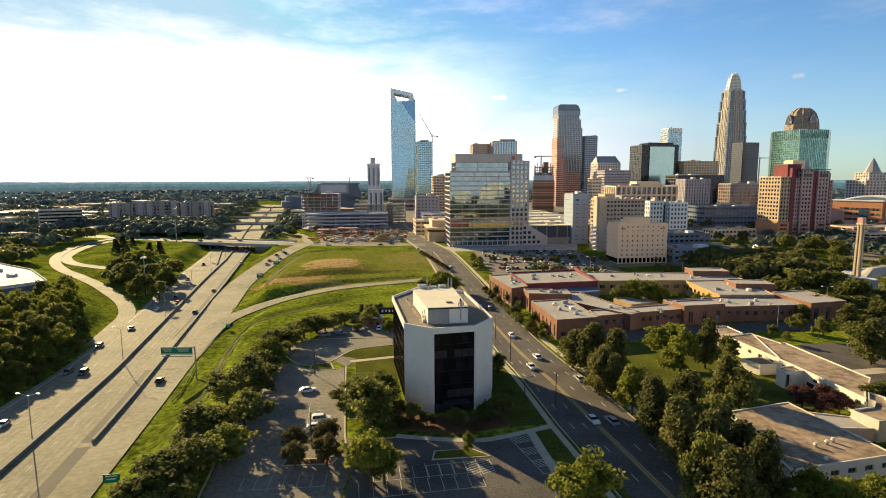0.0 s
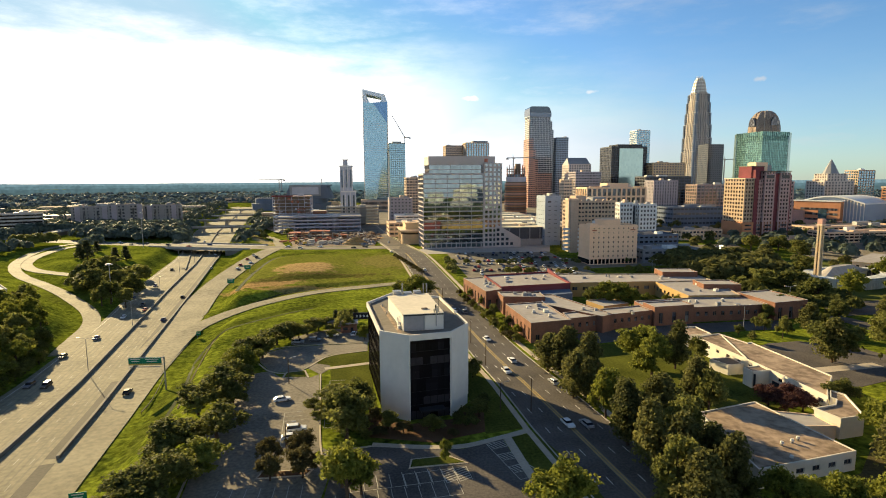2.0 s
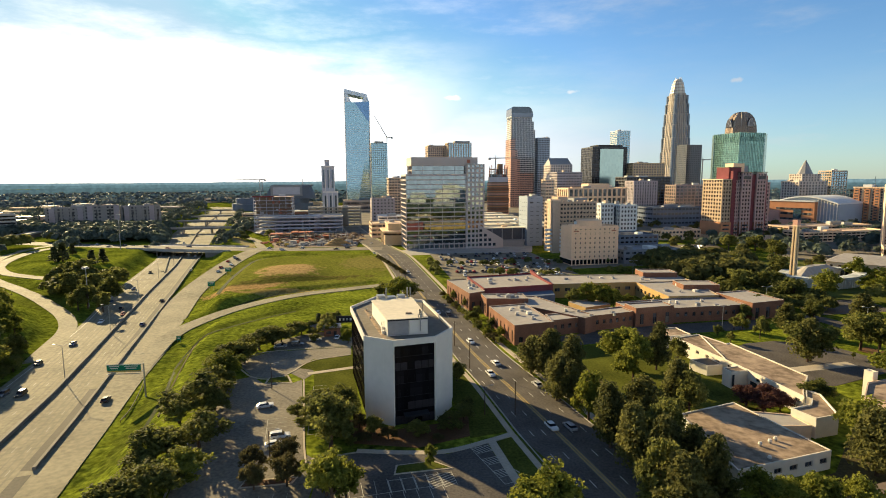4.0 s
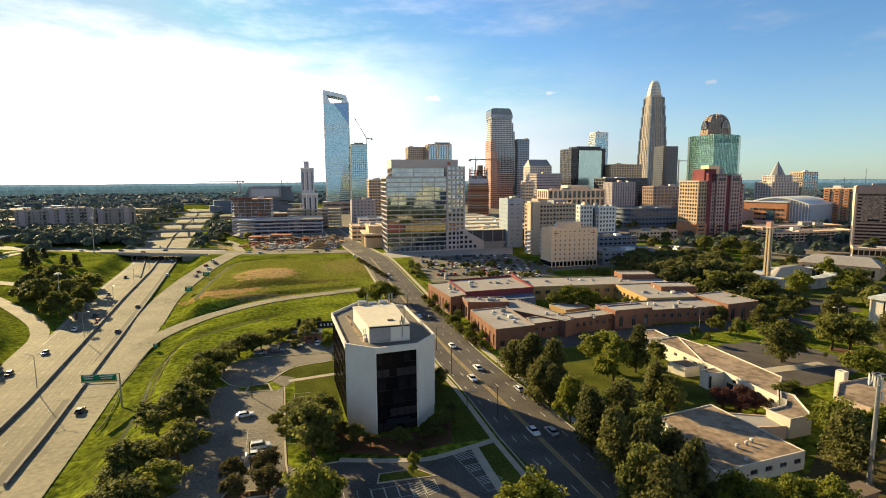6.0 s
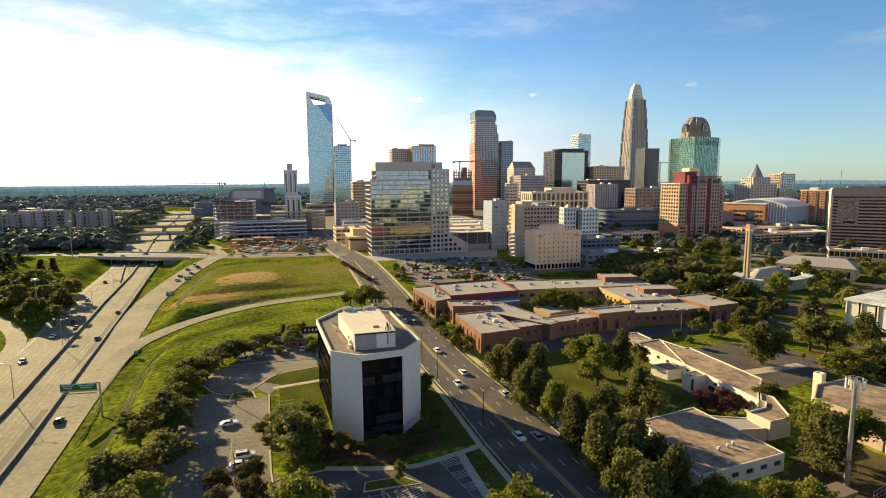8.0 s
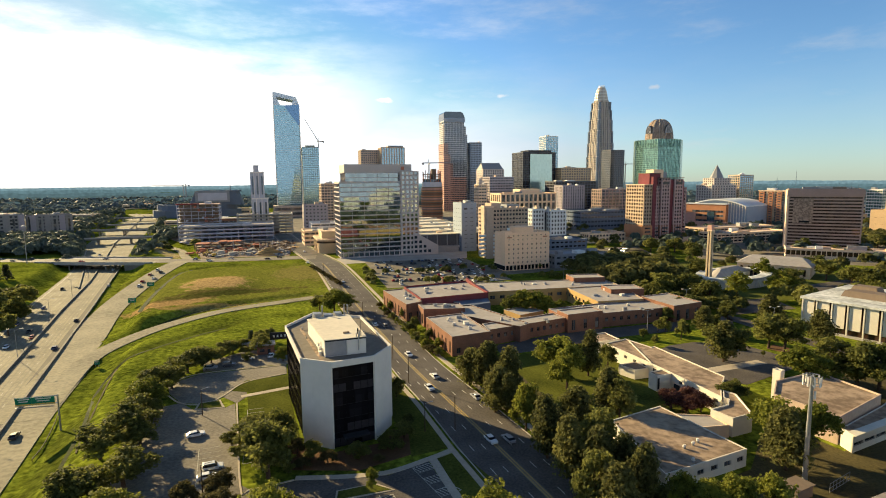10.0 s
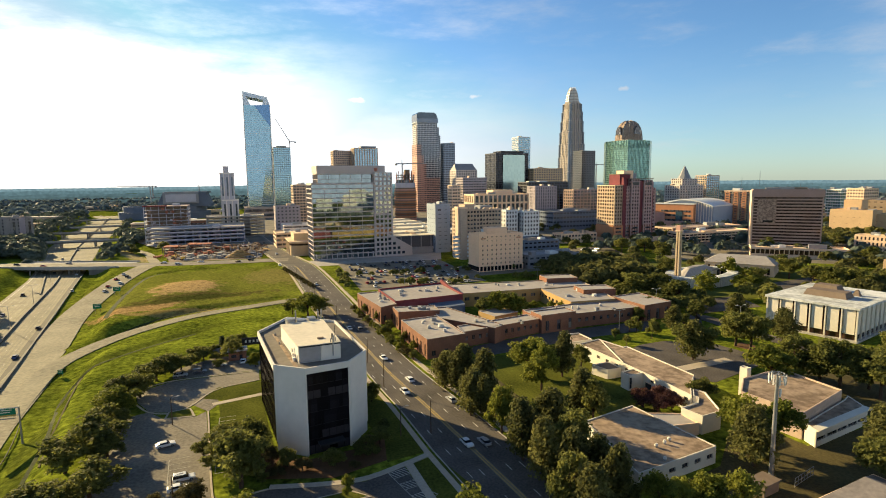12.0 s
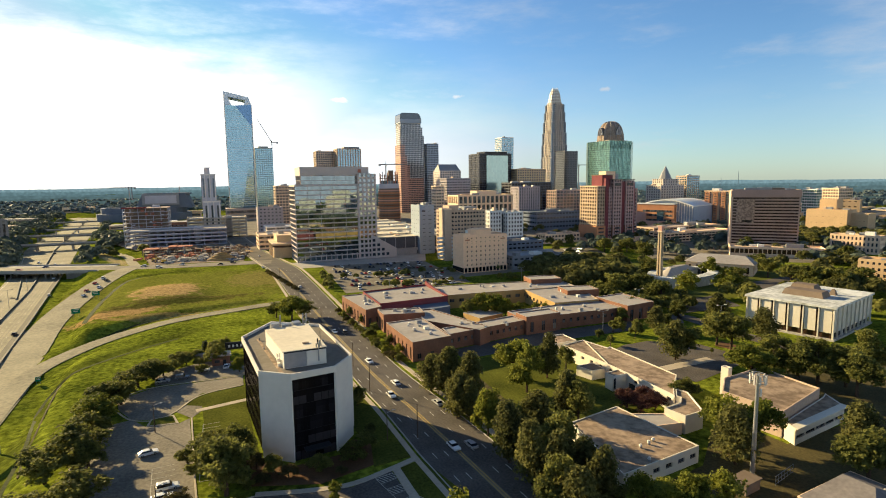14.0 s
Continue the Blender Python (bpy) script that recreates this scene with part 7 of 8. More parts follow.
t = tower("tan_slab", 407, 936, 62, 30, 88, 20, 12, 6, TAN, G_GREY, "wide tan office slab with plain top", 0.45, 0.4)
tower("pale_block", 329, 751, 37, 24, 58, 13, 9, 6, LAVENDER, G_GREY, "pale concrete block with vertical ribs", 0.3, 0.55)
tower("dark_block", 351, 829, 76, 34, 64, 14, 14, 7, SLATE, G_DARK, "dark grey sloped office block", 0.3, 0.2)
tower("blue_roof_hall", 327, 686, 74, 50, 24, 4, 14, 9, BLUE_ROOF, G_STEEL, "low blue-grey block with rooftop plant", 0.6, 0.2)
tower("dark_blue_block", 176, 436, 40, 34, 15, 4, 9, 7, BLUE_ROOF, G_DARK, "dark blue-grey low block", 0.6, 0.3)
tower("grey_low_block", 165, 390, 46, 26, 9, 2, 9, 5, GREY, G_GREY, "low grey block beside the hotel", 0.6, 0.3)
tower("low_white_block", 266, 538, 46, 18, 9, 2, 11, 4, CREAM, G_GREY, "low white building with window rows", 0.5, 0.3)
tower("brown_block", -37, 760, 32, 30, 36, 8, 6, 6, LAVENDER, G_GREY, "low brown office block near the street", 0.6, 0.5)
tower("pale_low_block", -30, 600, 46, 40, 14, 3, 8, 6, CREAM, G_GREY, "pale flat-roofed low building", 0.5, 0.08)
tower("pale_low_block", -24, 648, 52, 30, 19, 4, 5, 4, PALE, G_GREY, "pale flat-roofed low building", 0.55, 0.06)
sh = thing("sandstone_hall", -14, 526, 0, GRID_TURN, "sandstone hall with a curved corner and flat roof", "hall")
curve = [(9 - 9 * math.cos(radians(90 * q / 8)), 9 - 9 * math.sin(radians(90 * q / 8))) for q in range(9)]
hp = curve + [(20, 0), (20, 44), (0, 44)]
part("wall", M().prism(hp, 0, 12.5), TAN, sh)
part("window_band", M().ring(shrink(hp, -0.05), 0.3, 9.6, 11.4), G_BROWN, sh)
part("roof", M().prism(shrink(hp, -1.0), 12.5, 13.6), CREAM, sh)
part("upper_block", M().box(12, 26, 13.6, 15, 30, 6), CREAM_BRICK, sh)
part("upper_roof", M().box(12, 26, 19.6, 16, 31, 0.7), CREAM, sh)
for q in range(7):
    part("wall_rib", M().box(-0.15, 11 + q * 5, 0, 0.5, 0.8, 12.5), CREAM_BRICK, sh)
part("roof_unit", M().box(10, 30, 20.3, 5, 6, 2.4), STEEL, sh)
tower("far_block", 440, 800, 46, 28, 42, 9, 9, 6, BRICK, G_GREY, "brick block beside the towers", 0.4, 0.4)
tower("long_deck", 391, 500, 100, 26, 9, 3, 18, 4, CREAM, G_BROWN, "pale parking deck with open levels", 0.45, 0.12)
tower("long_deck", 420, 560, 110, 30, 9, 3, 18, 4, BEIGE, G_BROWN, "pale parking deck with open levels", 0.45, 0.12)
for dx, ww, hh, dy in ((-4, 44, 28, 0), (38, 40, 30, -4), (76, 48, 28, 2)):
    t = tower("left_apartments", -438 + dx * 0.9, 727 + dx * 0.46 + dy, ww, 24, hh, hh // 4, ww // 5, 5, FLAT_GREY, G_GREY, "grey-brown apartment building with bays among trees", 0.45, 0.45, rz=27)
    for q in range(3):
        part("bay", M().box(7 + q * 15, -0.8, 0, 6, 1.8, hh + 1), (LAVENDER, FLAT_GREY, LAVENDER)[q], t)
        part("recess", M().box(14.2 + q * 15, -0.25, 0, 2.0, 0.8, hh - 4), G_GREY, t)
    part("dormer", M().add([(8, 2, hh), (15, 2, hh), (11.5, 2, hh + 3.2), (8, 10, hh), (15, 10, hh), (11.5, 10, hh + 3.2)], [(0, 1, 2), (3, 5, 4), (0, 2, 5, 3), (1, 4, 5, 2)]), GREY, t)
vd = thing("viaduct", -392, 548, 0, 0, "pale concrete road viaduct with a dark wall below", "bridge")
vl = dense([(0, 0, 4.6), (-8, 40, 4.9), (-16, 80, 5.2), (-24, 122, 5.4)], 8)
part("deck", strip(offset(vl, -5), offset(vl, 5), 0.0, 1.0), CONCRETE, vd)
part("wall", strip(offset(vl, -4.2), offset(vl, 4.2), -1.01, 9.0), BROWN_WALL, vd, "dark retaining wall")
for o in (-4.9, 4.9):
    part("parapet", strip(offset(vl, o - 0.15), offset(vl, o + 0.15), 0.8, 0.79), CONCRETE, vd)
tower("left_office", -478, 648, 44, 24, 24, 6, 1, 1, CONCRETE, G_DARK, "white and dark banded office building", 0.5, 0.02, rz=35)
t = thing("under_construction_block", 168, 925, 0, 0, "round red block under construction with bare floors", "building")
rnd = [(19 * math.cos(2 * math.pi * k / 20), 19 * math.sin(2 * math.pi * k / 20)) for k in range(20)]
for k in range(14):
    part("floor_slab", M().prism(rnd, k * 4.1, k * 4.1 + 2.2), (ORANGE_BRICK, STONE_RED, ORANGE_BRICK, BRICK)[k % 4], t)
part("core", M().prism(shrink(rnd, 1.6), 0, 58), BROWN_WALL, t)
part("pale_ring", M().prism(shrink(rnd, 2.0), 58, 66), LILAC, t, "pale upper storey")
part("upper_ring", M().prism(shrink(rnd, 3.5), 66, 70), G_STEEL, t)
for k in range(3):
    part("upper_slab", M().prism(shrink(rnd, 3.0), 70 + k * 4.2, 71 + k * 4.2), BROWN_WALL, t)
for k in range(20):
    part("bare_column", M().box(rnd[k][0] * 0.8, rnd[k][1] * 0.8, 58, 1.0, 1.0, 20 + (k * 7 % 5) * 2), RUST if k % 3 else GREY, t)
part("lift_core", M().box(3, 0, 58, 8, 9, 30), BROWN_WALL, t)
tower("skeleton_block", 392, 754, 50, 26, 52, 11, 8, 5, STRIPE, G_GREY, "unfinished steel frame block", 0.3, 0.2)

wh = thing("warehouse", -245, 300, -3, 0, "white roofed low warehouse behind the trees", "building")
poly = [(29, -38), (41, -21), (5, 16), (-40, 45), (-66, 20)]
part("wall", M().prism(shrink(poly, 0.3), 0, 10.4), SHED, wh)
part("roof", M().prism(poly, 10.4, 11.2), ROOF_STAINED, wh)
part("roof_edge", M().ring(poly, 0.5, 11.2, 11.9), CONCRETE, wh)
for x, y in ((10, -5), (-10, 10), (-25, 20), (0, -15)):
    part("roof_unit", M().box(x, y, 11.2, 4, 3, 1.6), STEEL, wh)


def slab_frame(name, x, y, w, d, levels, fh, mat, top, label, rz=GRID_TURN, walls=True):
    """Open floors on columns: a parking deck or an unfinished block."""
    ob = thing(name, x, y, 0, rz, label, "building")
    for k in range(levels + 1):
        part("floor_slab", M().box(w / 2, d / 2, k * fh, w, d, 0.5), top if k == levels else mat, ob)
        if k and walls:
            part("edge_wall", M().ring(rect(0, 0, w, d), 0.3, k * fh, k * fh + fh * 0.45), mat, ob)
    n = max(3, int(w / 8))
    for q in range(n + 1):
        for yy in (0.6, d / 2, d - 0.6):
            part("column", M().box(0.5 + (w - 1) * q / n, yy, 0, 0.7, 0.7, levels * fh), mat, ob)
    part("core", M().box(w * 0.7, d * 0.6, 0, 8, 8, levels * fh + 3), mat, ob)
    return ob


t = slab_frame("unfinished_block", -190, 737, 50, 40, 9, 4.5, LILAC, STRIPE, "unfinished block with bare pale floors and red edge boards", walls=False)
part("inner_wall", M().box(25, 22, 0, 44, 32, 40), BROWN_WALL, t)
part("red_edge_board", M().box(13, -0.3, 40.6, 27, 0.5, 1.6), RED, t, "red safety boards on the top edge")
ur = random.Random(6)
for k in range(46):
    part("facade_panel", M().box(ur.uniform(3, 47), 0.2, 4.5 * ur.randrange(0, 9) + 0.5, ur.uniform(1.5, 5), 0.3, ur.uniform(1.2, 3.8)), ur.choice((RUST, LILAC, BROWN_WALL, BRICK, STRIPE)), t)
slab_frame("parking_deck", -172, 668, 104, 40, 4, 4.2, LILAC, ROOF_GREY, "long pale concrete parking deck on the building site")
slab_frame("parking_deck", -120, 740, 70, 40, 6, 4.2, CONCRETE, ROOF_CREAM, "pale concrete deck beside the slim tower")

st = thing("stadium", -270, 1215, 0, 12, "far blue-grey stadium with a raised stand and screen", "stadium")
ring_o = [(84 * math.cos(2 * math.pi * k / 24), 67 * math.sin(2 * math.pi * k / 24)) for k in range(24)]
part("outer_ring", M().ring(ring_o, 8, 0, 14), BLUE_ROOF, st)
part("inner_ring", M().ring(shrink(ring_o, 8), 6, 0, 25), BLUE_ROOF, st)
part("upper_stand", M().prism([(-16, -43), (84, -43), (90, -30), (84, -18), (-10, -24)], 24, 50, [(-4, -41), (72, -41), (80, -30), (74, -22), (0, -27)]), BLUE_ROOF, st)
part("stand_roof", M().prism([(0, -42), (76, -42), (84, -30), (76, -20), (4, -26)], 50, 53), BLUE_ROOF, st)
part("screen_back", M().box(28, -46, 30, 64, 4, 22), GREY, st)
part("screen", M().box(28, -48.4, 33, 54, 0.6, 15), LILAC, st, "big pale scoreboard screen")
for x in (-20, 62):
    part("light_mast", M().tube((x, -40, 40), (x, -40, 66), 1.2, 0.8), GREY, st)

ar = thing("arena", 508, 708, 0, -64, "brick and glass arena with a white arched roof", "arena")
aw, ad = 78, 70
arc3 = [(q / 12 * aw, 31 + 11 * math.sin(math.pi * (0.08 + 0.84 * q / 12)) - 2.7) for q in range(13)]
rm = M()
rm.v = [(x, y, z + dz) for y, dz in ((-3, 0), (ad, 0), (ad, -1.6), (-3, -1.6)) for x, z in arc3]
rm.f = [(k * 13 + q, k * 13 + q + 1, ((k + 1) % 4) * 13 + q + 1, ((k + 1) % 4) * 13 + q) for k in range(4) for q in range(12)] + [(0, 13, 26, 39), (12, 51, 38, 25)]
part("roof", rm, ROOF_WHITE, ar)
gm2 = M()
gm2.v = [(x, y, z - 1.6) for y in (0, ad - 2) for x, z in arc3] + [(x, y, 0) for y in (0, ad - 2) for x, z in arc3]
gm2.f = [(26 + q, 27 + q, q + 1, q) for q in range(12)] + [(13 + q, 14 + q, 40 + q, 39 + q) for q in range(12)] + [(0, 13, 39, 26), (12, 38, 51, 25)]
part("gable_wall", gm2, SLAB_BLUE, ar)
part("brick_wing", M().box(26, -3, 0, 56, 10, 32), ORANGE_BRICK, ar)
part("wing_coping", M().box(26, -3, 32, 58, 12, 1.4), ROOF_WHITE, ar)
part("brick_wing", M().box(4, -6, 0, 18, 12, 20), STONE_RED, ar)
for z in (8, 15, 21):
    part("window_band", M().box(29, -8.1, z, 44, 0.4, 2.8), G_GREY, ar)
part("entry_glass", M().box(34, -8.3, 6, 10, 0.5, 16), G_BLUE, ar)
for q in range(7):
    part("glass_mullion", M().box(54 + q * 3.7, -0.4, 0, 0.8, 0.8, 35 - q * 0.6), PALE, ar)
part("canopy", M().box(-8, 4, 14, 18, 16, 1.2), PALE, ar)
part("forecourt_wall", M().box(30, -22, 0, 70, 4, 9), STONE_RED, ar)

# church with a round colonnade and a slender bell tower
bt = thing("bell_tower", 229.5, 300.5, 0, 20, "slender pale concrete bell tower with a brown cap", "tower")
for a, b in ((-1.0, -1.0), (1.0, -1.0), (1.0, 1.0), (-1.0, 1.0)):
    part("corner_pier", M().prism(rect(a - 0.5, b - 0.5, a + 0.5, b + 0.5), 0, 35, rect(a * 0.8 - 0.45, b * 0.8 - 0.45, a * 0.8 + 0.45, b * 0.8 + 0.45)), CREAM_BRICK, bt)
part("shaft", M().box(0, 0, 0, 1.7, 1.7, 34), BROWN_WALL, bt)
part("cap", M().box(0, 0, 34.8, 3.4, 3.4, 0.8), CREAM, bt)
part("cap_block", M().box(0, 0, 35.6, 2.8, 2.8, 3.0), STONE_RED, bt)
ch = thing("church_court", 254, 308, 0, 25, "low pale church court ringed by a fluted wall", "church")
ringp = [(32 * math.cos(2 * math.pi * k / 48), 19 * math.sin(2 * math.pi * k / 48)) for k in range(48)]
part("ring_roof", M().ring(ringp, 6.5, 5.4, 6.2), ROOF_STAINED, ch)
fan = [(24 * math.cos(math.pi * k / 12), 12.5 * math.sin(math.pi * k / 12)) for k in range(13)]
part("sanctuary_roof", M().prism(fan, 5.2, 9.6, [(x_ * 0.45, 3 + y_ * 0.35) for x_, y_ in fan]), ROOF_GREY, ch, "low grey fan-shaped sanctuary roof")
part("sanctuary_wall", M().prism(shrink(fan, 0.6), 0, 5.3), CREAM_WALL, ch)
part("outer_wall", M().ring(shrink(ringp, 0.7), 0.4, 0, 5.4), CREAM_WALL, ch)
part("inner_glass", M().ring(shrink(ringp, 4.4), 0.4, 0, 5.4), G_GREY, ch)
for k in range(96):
    a2 = 2 * math.pi * (k + 0.5) / 96
    part("flute", M().box(31.6 * math.cos(a2), 18.6 * math.sin(a2), 0, 0.7, 0.7, 5.7, math.degrees(a2)), CREAM_WALL, ch)
for k in range(0, 48, 2):
    a, b = shrink(ringp, 4.8)[k]
    part("column", M().tube((a, b, 0), (a, b, 5.4), 0.4, 0.4, 8), CREAM, ch)
hl = thing("church_hall", 307, 331, 0, -51, "church hall with a low pitched pale roof", "church")
part("wall", M().box(0, 0, 0, 44, 30, 8), CREAM, hl)
part("roof", M().add([(-23, -16, 8), (23, -16, 8), (23, 16, 8), (-23, 16, 8), (-15, 0, 12.5), (15, 0, 12.5)], [(0, 1, 5, 4), (1, 2, 5), (2, 3, 4, 5), (3, 0, 4), (3, 2, 1, 0)]), ROOF_GREY, hl)
for q in range(9):
    for s in (-1, 1):
        part("window", M().box(-19 + q * 4.7, s * 15.05, 1.5, 1.6, 0.3, 4.5), G_BROWN, hl)

# house roof beside the mast
hs = thing("house", 108, 78, 0, 12, "small house with a grey hipped roof", "house")
part("wall", M().box(0, 0, 0, 18, 12, 3.6), CREAM, hs)
part("roof", M().add([(-10, -7, 3.5), (10, -7, 3.5), (10, 7, 3.5), (-10, 7, 3.5), (1.2, -1.5, 6.6), (1.2, 4.5, 6.6)], [(0, 1, 4), (1, 2, 5, 4), (2, 3, 5), (3, 0, 4, 5), (3, 2, 1, 0)]), SHINGLE, hs)
for x, y, z in ((3.6, -2.2, 5.2), (4.6, -2.6, 4.8)):
    part("roof_vent", M().tube((x, y, z - 0.4), (x, y, z + 0.8), 0.25, 0.3, 8), STEEL_PALE, hs)
part("fascia", M().ring(rect(-10.1, -7.1, 10.1, 7.1), 0.25, 3.35, 3.62), CREAM, hs, "pale eave board")

# phone mast
ms = thing("phone_mast", 99.2, 96.6, 0, 0, "tall grey steel phone mast with white antenna panels", "mast")
part("shaft", M().tube((0, 0, 0), (0, 0, 24.5), 0.58, 0.34, 14), STEEL, ms)
for z in (22.6, 24.6):
    part("ring", M().ring([(1.45 * math.cos(k * math.pi / 6), 1.45 * math.sin(k * math.pi / 6)) for k in range(12)], 0.1, z, z + 0.12), STEEL, ms)
    for k in range(3):
        part("ring_arm", M().box(0.72 * math.cos(k * 2.094), 0.72 * math.sin(k * 2.094), z, 1.4, 0.1, 0.1, 120 * k), STEEL, ms)
for k in range(9):
    a = 2 * math.pi * k / 9
    part("antenna_panel", M().box(1.75 * math.cos(a), 1.75 * math.sin(a), 22.4, 0.32, 0.18, 2.2, math.degrees(a) + 90), WHITE, ms)
part("lower_panel", M().box(0.5, -0.5, 19.4, 0.4, 0.25, 1.8), WHITE, ms)
ht = thing("equipment_hut", 93.4, 92.8, 0, 15, "low brown-roofed equipment hut below the mast", "hut")
part("wall", M().box(0, 0, 0, 5.4, 3.6, 2.5), BROWN_WALL, ht)
part("roof", M().box(0, 0, 2.5, 6, 4.2, 0.25), BROWN_WALL, ht)
fc = thing("mast_fence", 101, 92, 0, 20, "pale steel fence round the mast yard", "fence")
for k in range(7):
    part("post", M().tube((k * 1.5, 0, 0), (k * 1.5, 0, 2.2), 0.06), STEEL, fc)
part("rail", M().box(4.5, 0, 2.1, 9, 0.08, 0.1).box(4.5, 0, 1.1, 9, 0.08, 0.08).box(4.5, 0, 0.2, 9, 0.08, 0.08), STEEL, fc)


# far radio masts on the ridge
for x, y, h in ((1290, 2700, 70), (1480, 2700, 95), (2420, 2500, 95), (2350, 2550, 60)):
    ob = thing("radio_mast", x, y, float(ground_z(x, y)), 0, "thin grey lattice radio mast on the far ridge", "mast", "radio masts")
    part("shaft", M().tube((0, 0, 0), (0, 0, h), 2.0, 1.0, 4), STEEL, ob)


# brick kiosk and sign wall in the yard behind the hedge
kk = thing("kiosk", -28.5, 221.5, 0, 8, "small red-brown brick kiosk with a grey roof", "kiosk")
part("wall", M().box(0, 0, 0, 6.5, 4.5, 3.6), BRICK, kk)
part("roof", M().box(0, 0, 3.6, 7.4, 5.4, 0.5), ROOF_GREY, kk)
part("door", M().box(1.2, -2.3, 0, 1.1, 0.12, 2.1), DARK, kk)
part("window", M().box(-1.4, -2.3, 1.2, 1.8, 0.12, 1.1), G_GREY, kk)
sg = thing("sign_wall", -24, 233, 0, 4, "dark sign wall with pale lettering bars", "sign")
part("board", M().box(0, 0, 2.0, 8, 0.4, 3.0), DARK, sg)
for x in (-3, 3):
    part("post", M().box(x, 0, 0, 0.4, 0.3, 2.0), STEEL, sg)
for q in range(4):
    part("lettering_bar", M().box(-2.4 + q * 1.5, -0.24, 3.0, 0.7, 0.06, 1.0), PAINT_W, sg)
tr2 = thing("storage_box", -35.5, 229, 0, 4, "grey steel storage box in the yard", "container")
part("body", M().box(0, 0, 0.15, 6, 2.5, 2.5), STEEL, tr2)
for q in range(9):
    part("rib", M().box(-2.8 + q * 0.7, -1.28, 0.25, 0.12, 0.06, 2.3), GREY, tr2)


# cranes
def crane(x, y, z0, h, jib, lift, rz, label):
    ob = thing("tower_crane", x, y, z0, rz, label, "crane")
    part("mast", M().box(0, 0, 0, 1.8, 1.8, h), STEEL, ob)
    part("jib", M().tube((0, 0, h), (jib * math.cos(radians(lift)), 0, h + jib * math.sin(radians(lift))), 0.9, 0.5, 4), STEEL, ob)
    part("counter_jib", M().tube((0, 0, h), (-12, 0, h), 0.9, 0.9, 4), STEEL, ob)
    part("counterweight", M().box(-11, 0, h - 3, 4, 2, 3), GREY, ob)
    part("cab", M().box(1.5, 0, h - 2, 2, 2, 2.4), WHITE, ob)
    part("apex", M().tube((0, 0, h), (-1, 0, h + 7), 0.5, 0.3, 4), STEEL, ob)


crane(-24, 1262, 143, 14, 56, 60, 180, "luffing tower crane on the glass tower")
crane(174, 985, 40, 60, 46, 1, 5, "tower crane with a long level arm")
crane(684, 1200, 0, 104, 40, 0, 0, "tower crane beside the stone tower")
crane(-300, 1230, 30, 34, 60, 0, 185, "low tower crane beside the stadium")


# demolition site
drape("site_earth", -88, 585, 44, 34, SITE, 0.05, "bare brown earth of the building site", -5, 4.0)
drape("site_mound", -52, 590, 16, 12, DIRT, 0.3, "tan earth heap", 0, 2.0)
dr = random.Random(4)
rb = thing("ruined_building", -116, 600, 0, 2, "gutted two storey frame with red roof slabs, half demolished", "ruin")
for q in range(7):
    for yy in (-8, 0, 9):
        part("column", M().box(-22 + q * 7.4, yy, 0, 0.8, 0.8, dr.uniform(5.4, 8.4)), CONCRETE if q % 2 else BROWN_WALL, rb)
for q in range(6):
    hz = 5.2 + (0 if q < 3 else 1.6) + dr.uniform(-0.3, 0.3)
    part("roof_slab", M().box(-18.4 + q * 7.4, 1 + dr.uniform(-2, 2), hz, 7.2, dr.uniform(12, 18), 0.7, dr.uniform(-3, 3)), RUST if q != 2 else BRICK, rb, "red primed slab")
    part("floor_slab", M().box(-18.4 + q * 7.4, 2, 2.4, 7.0, 13, 0.4), CONCRETE, rb)
    part("back_wall", M().box(-18.4 + q * 7.4, 9.4, 0, 6.2, 0.5, dr.uniform(2.5, 6)), BRICK, rb)
for k in range(5):
    x, y = -88 + k * 9 + dr.uniform(-2, 2), 588 + dr.uniform(-6, 30)
    ob = thing("ruined_block", x, y, 0, dr.uniform(-8, 30), "broken brick remains of a demolished building", "ruin", "demolition remains")
    part("floor_slab", M().box(0, 0, dr.uniform(1.0, 3.6), 8, 6, 0.5), (BROWN_WALL, RUST, STRIPE, LILAC, BROWN_WALL)[k], ob)
    for a, b in ((-3.6, -2.6), (3.6, -2.6), (3.6, 2.6), (-3.6, 2.6)):
        part("column", M().box(a, b, 0, 0.7, 0.7, 3.6 + dr.random() * 2), CONCRETE, ob)
    part("wall", M().box(dr.uniform(-2, 2), 3, 0, 5, 0.4, dr.uniform(2, 5)), BRICK, ob)
for mat, n, x0, x1, y0, y1, label in ((RUST, 130, -136, -82, 560, 625, "reddish brick rubble spread over the site"), (CONCRETE, 260, -118, -42, 530, 575, "broken pale concrete spread over the site"),
                                    (SITE, 380, -124, -40, 535, 640, "brown clods and debris on the site"), (SHED, 60, -85, -40, 530, 560, "blue-grey tarpaulins and steel on the site"), (BROWN_WALL, 260, -132, -48, 570, 640, "dark brown rubble behind the ruins")):
    m = M()
    for _ in range(n):
        big = dr.random() ** 3
        m.box(dr.uniform(x0, x1), dr.uniform(y0, y1), -0.2, 0.6 + 5 * big, 0.6 + 4 * big, 0.4 + 2.6 * dr.random() * (0.4 + big), dr.uniform(0, 90))
    tagged(new("rubble", mesh_of("rubble", m, mat)), label, "rubble", kind="stuff")
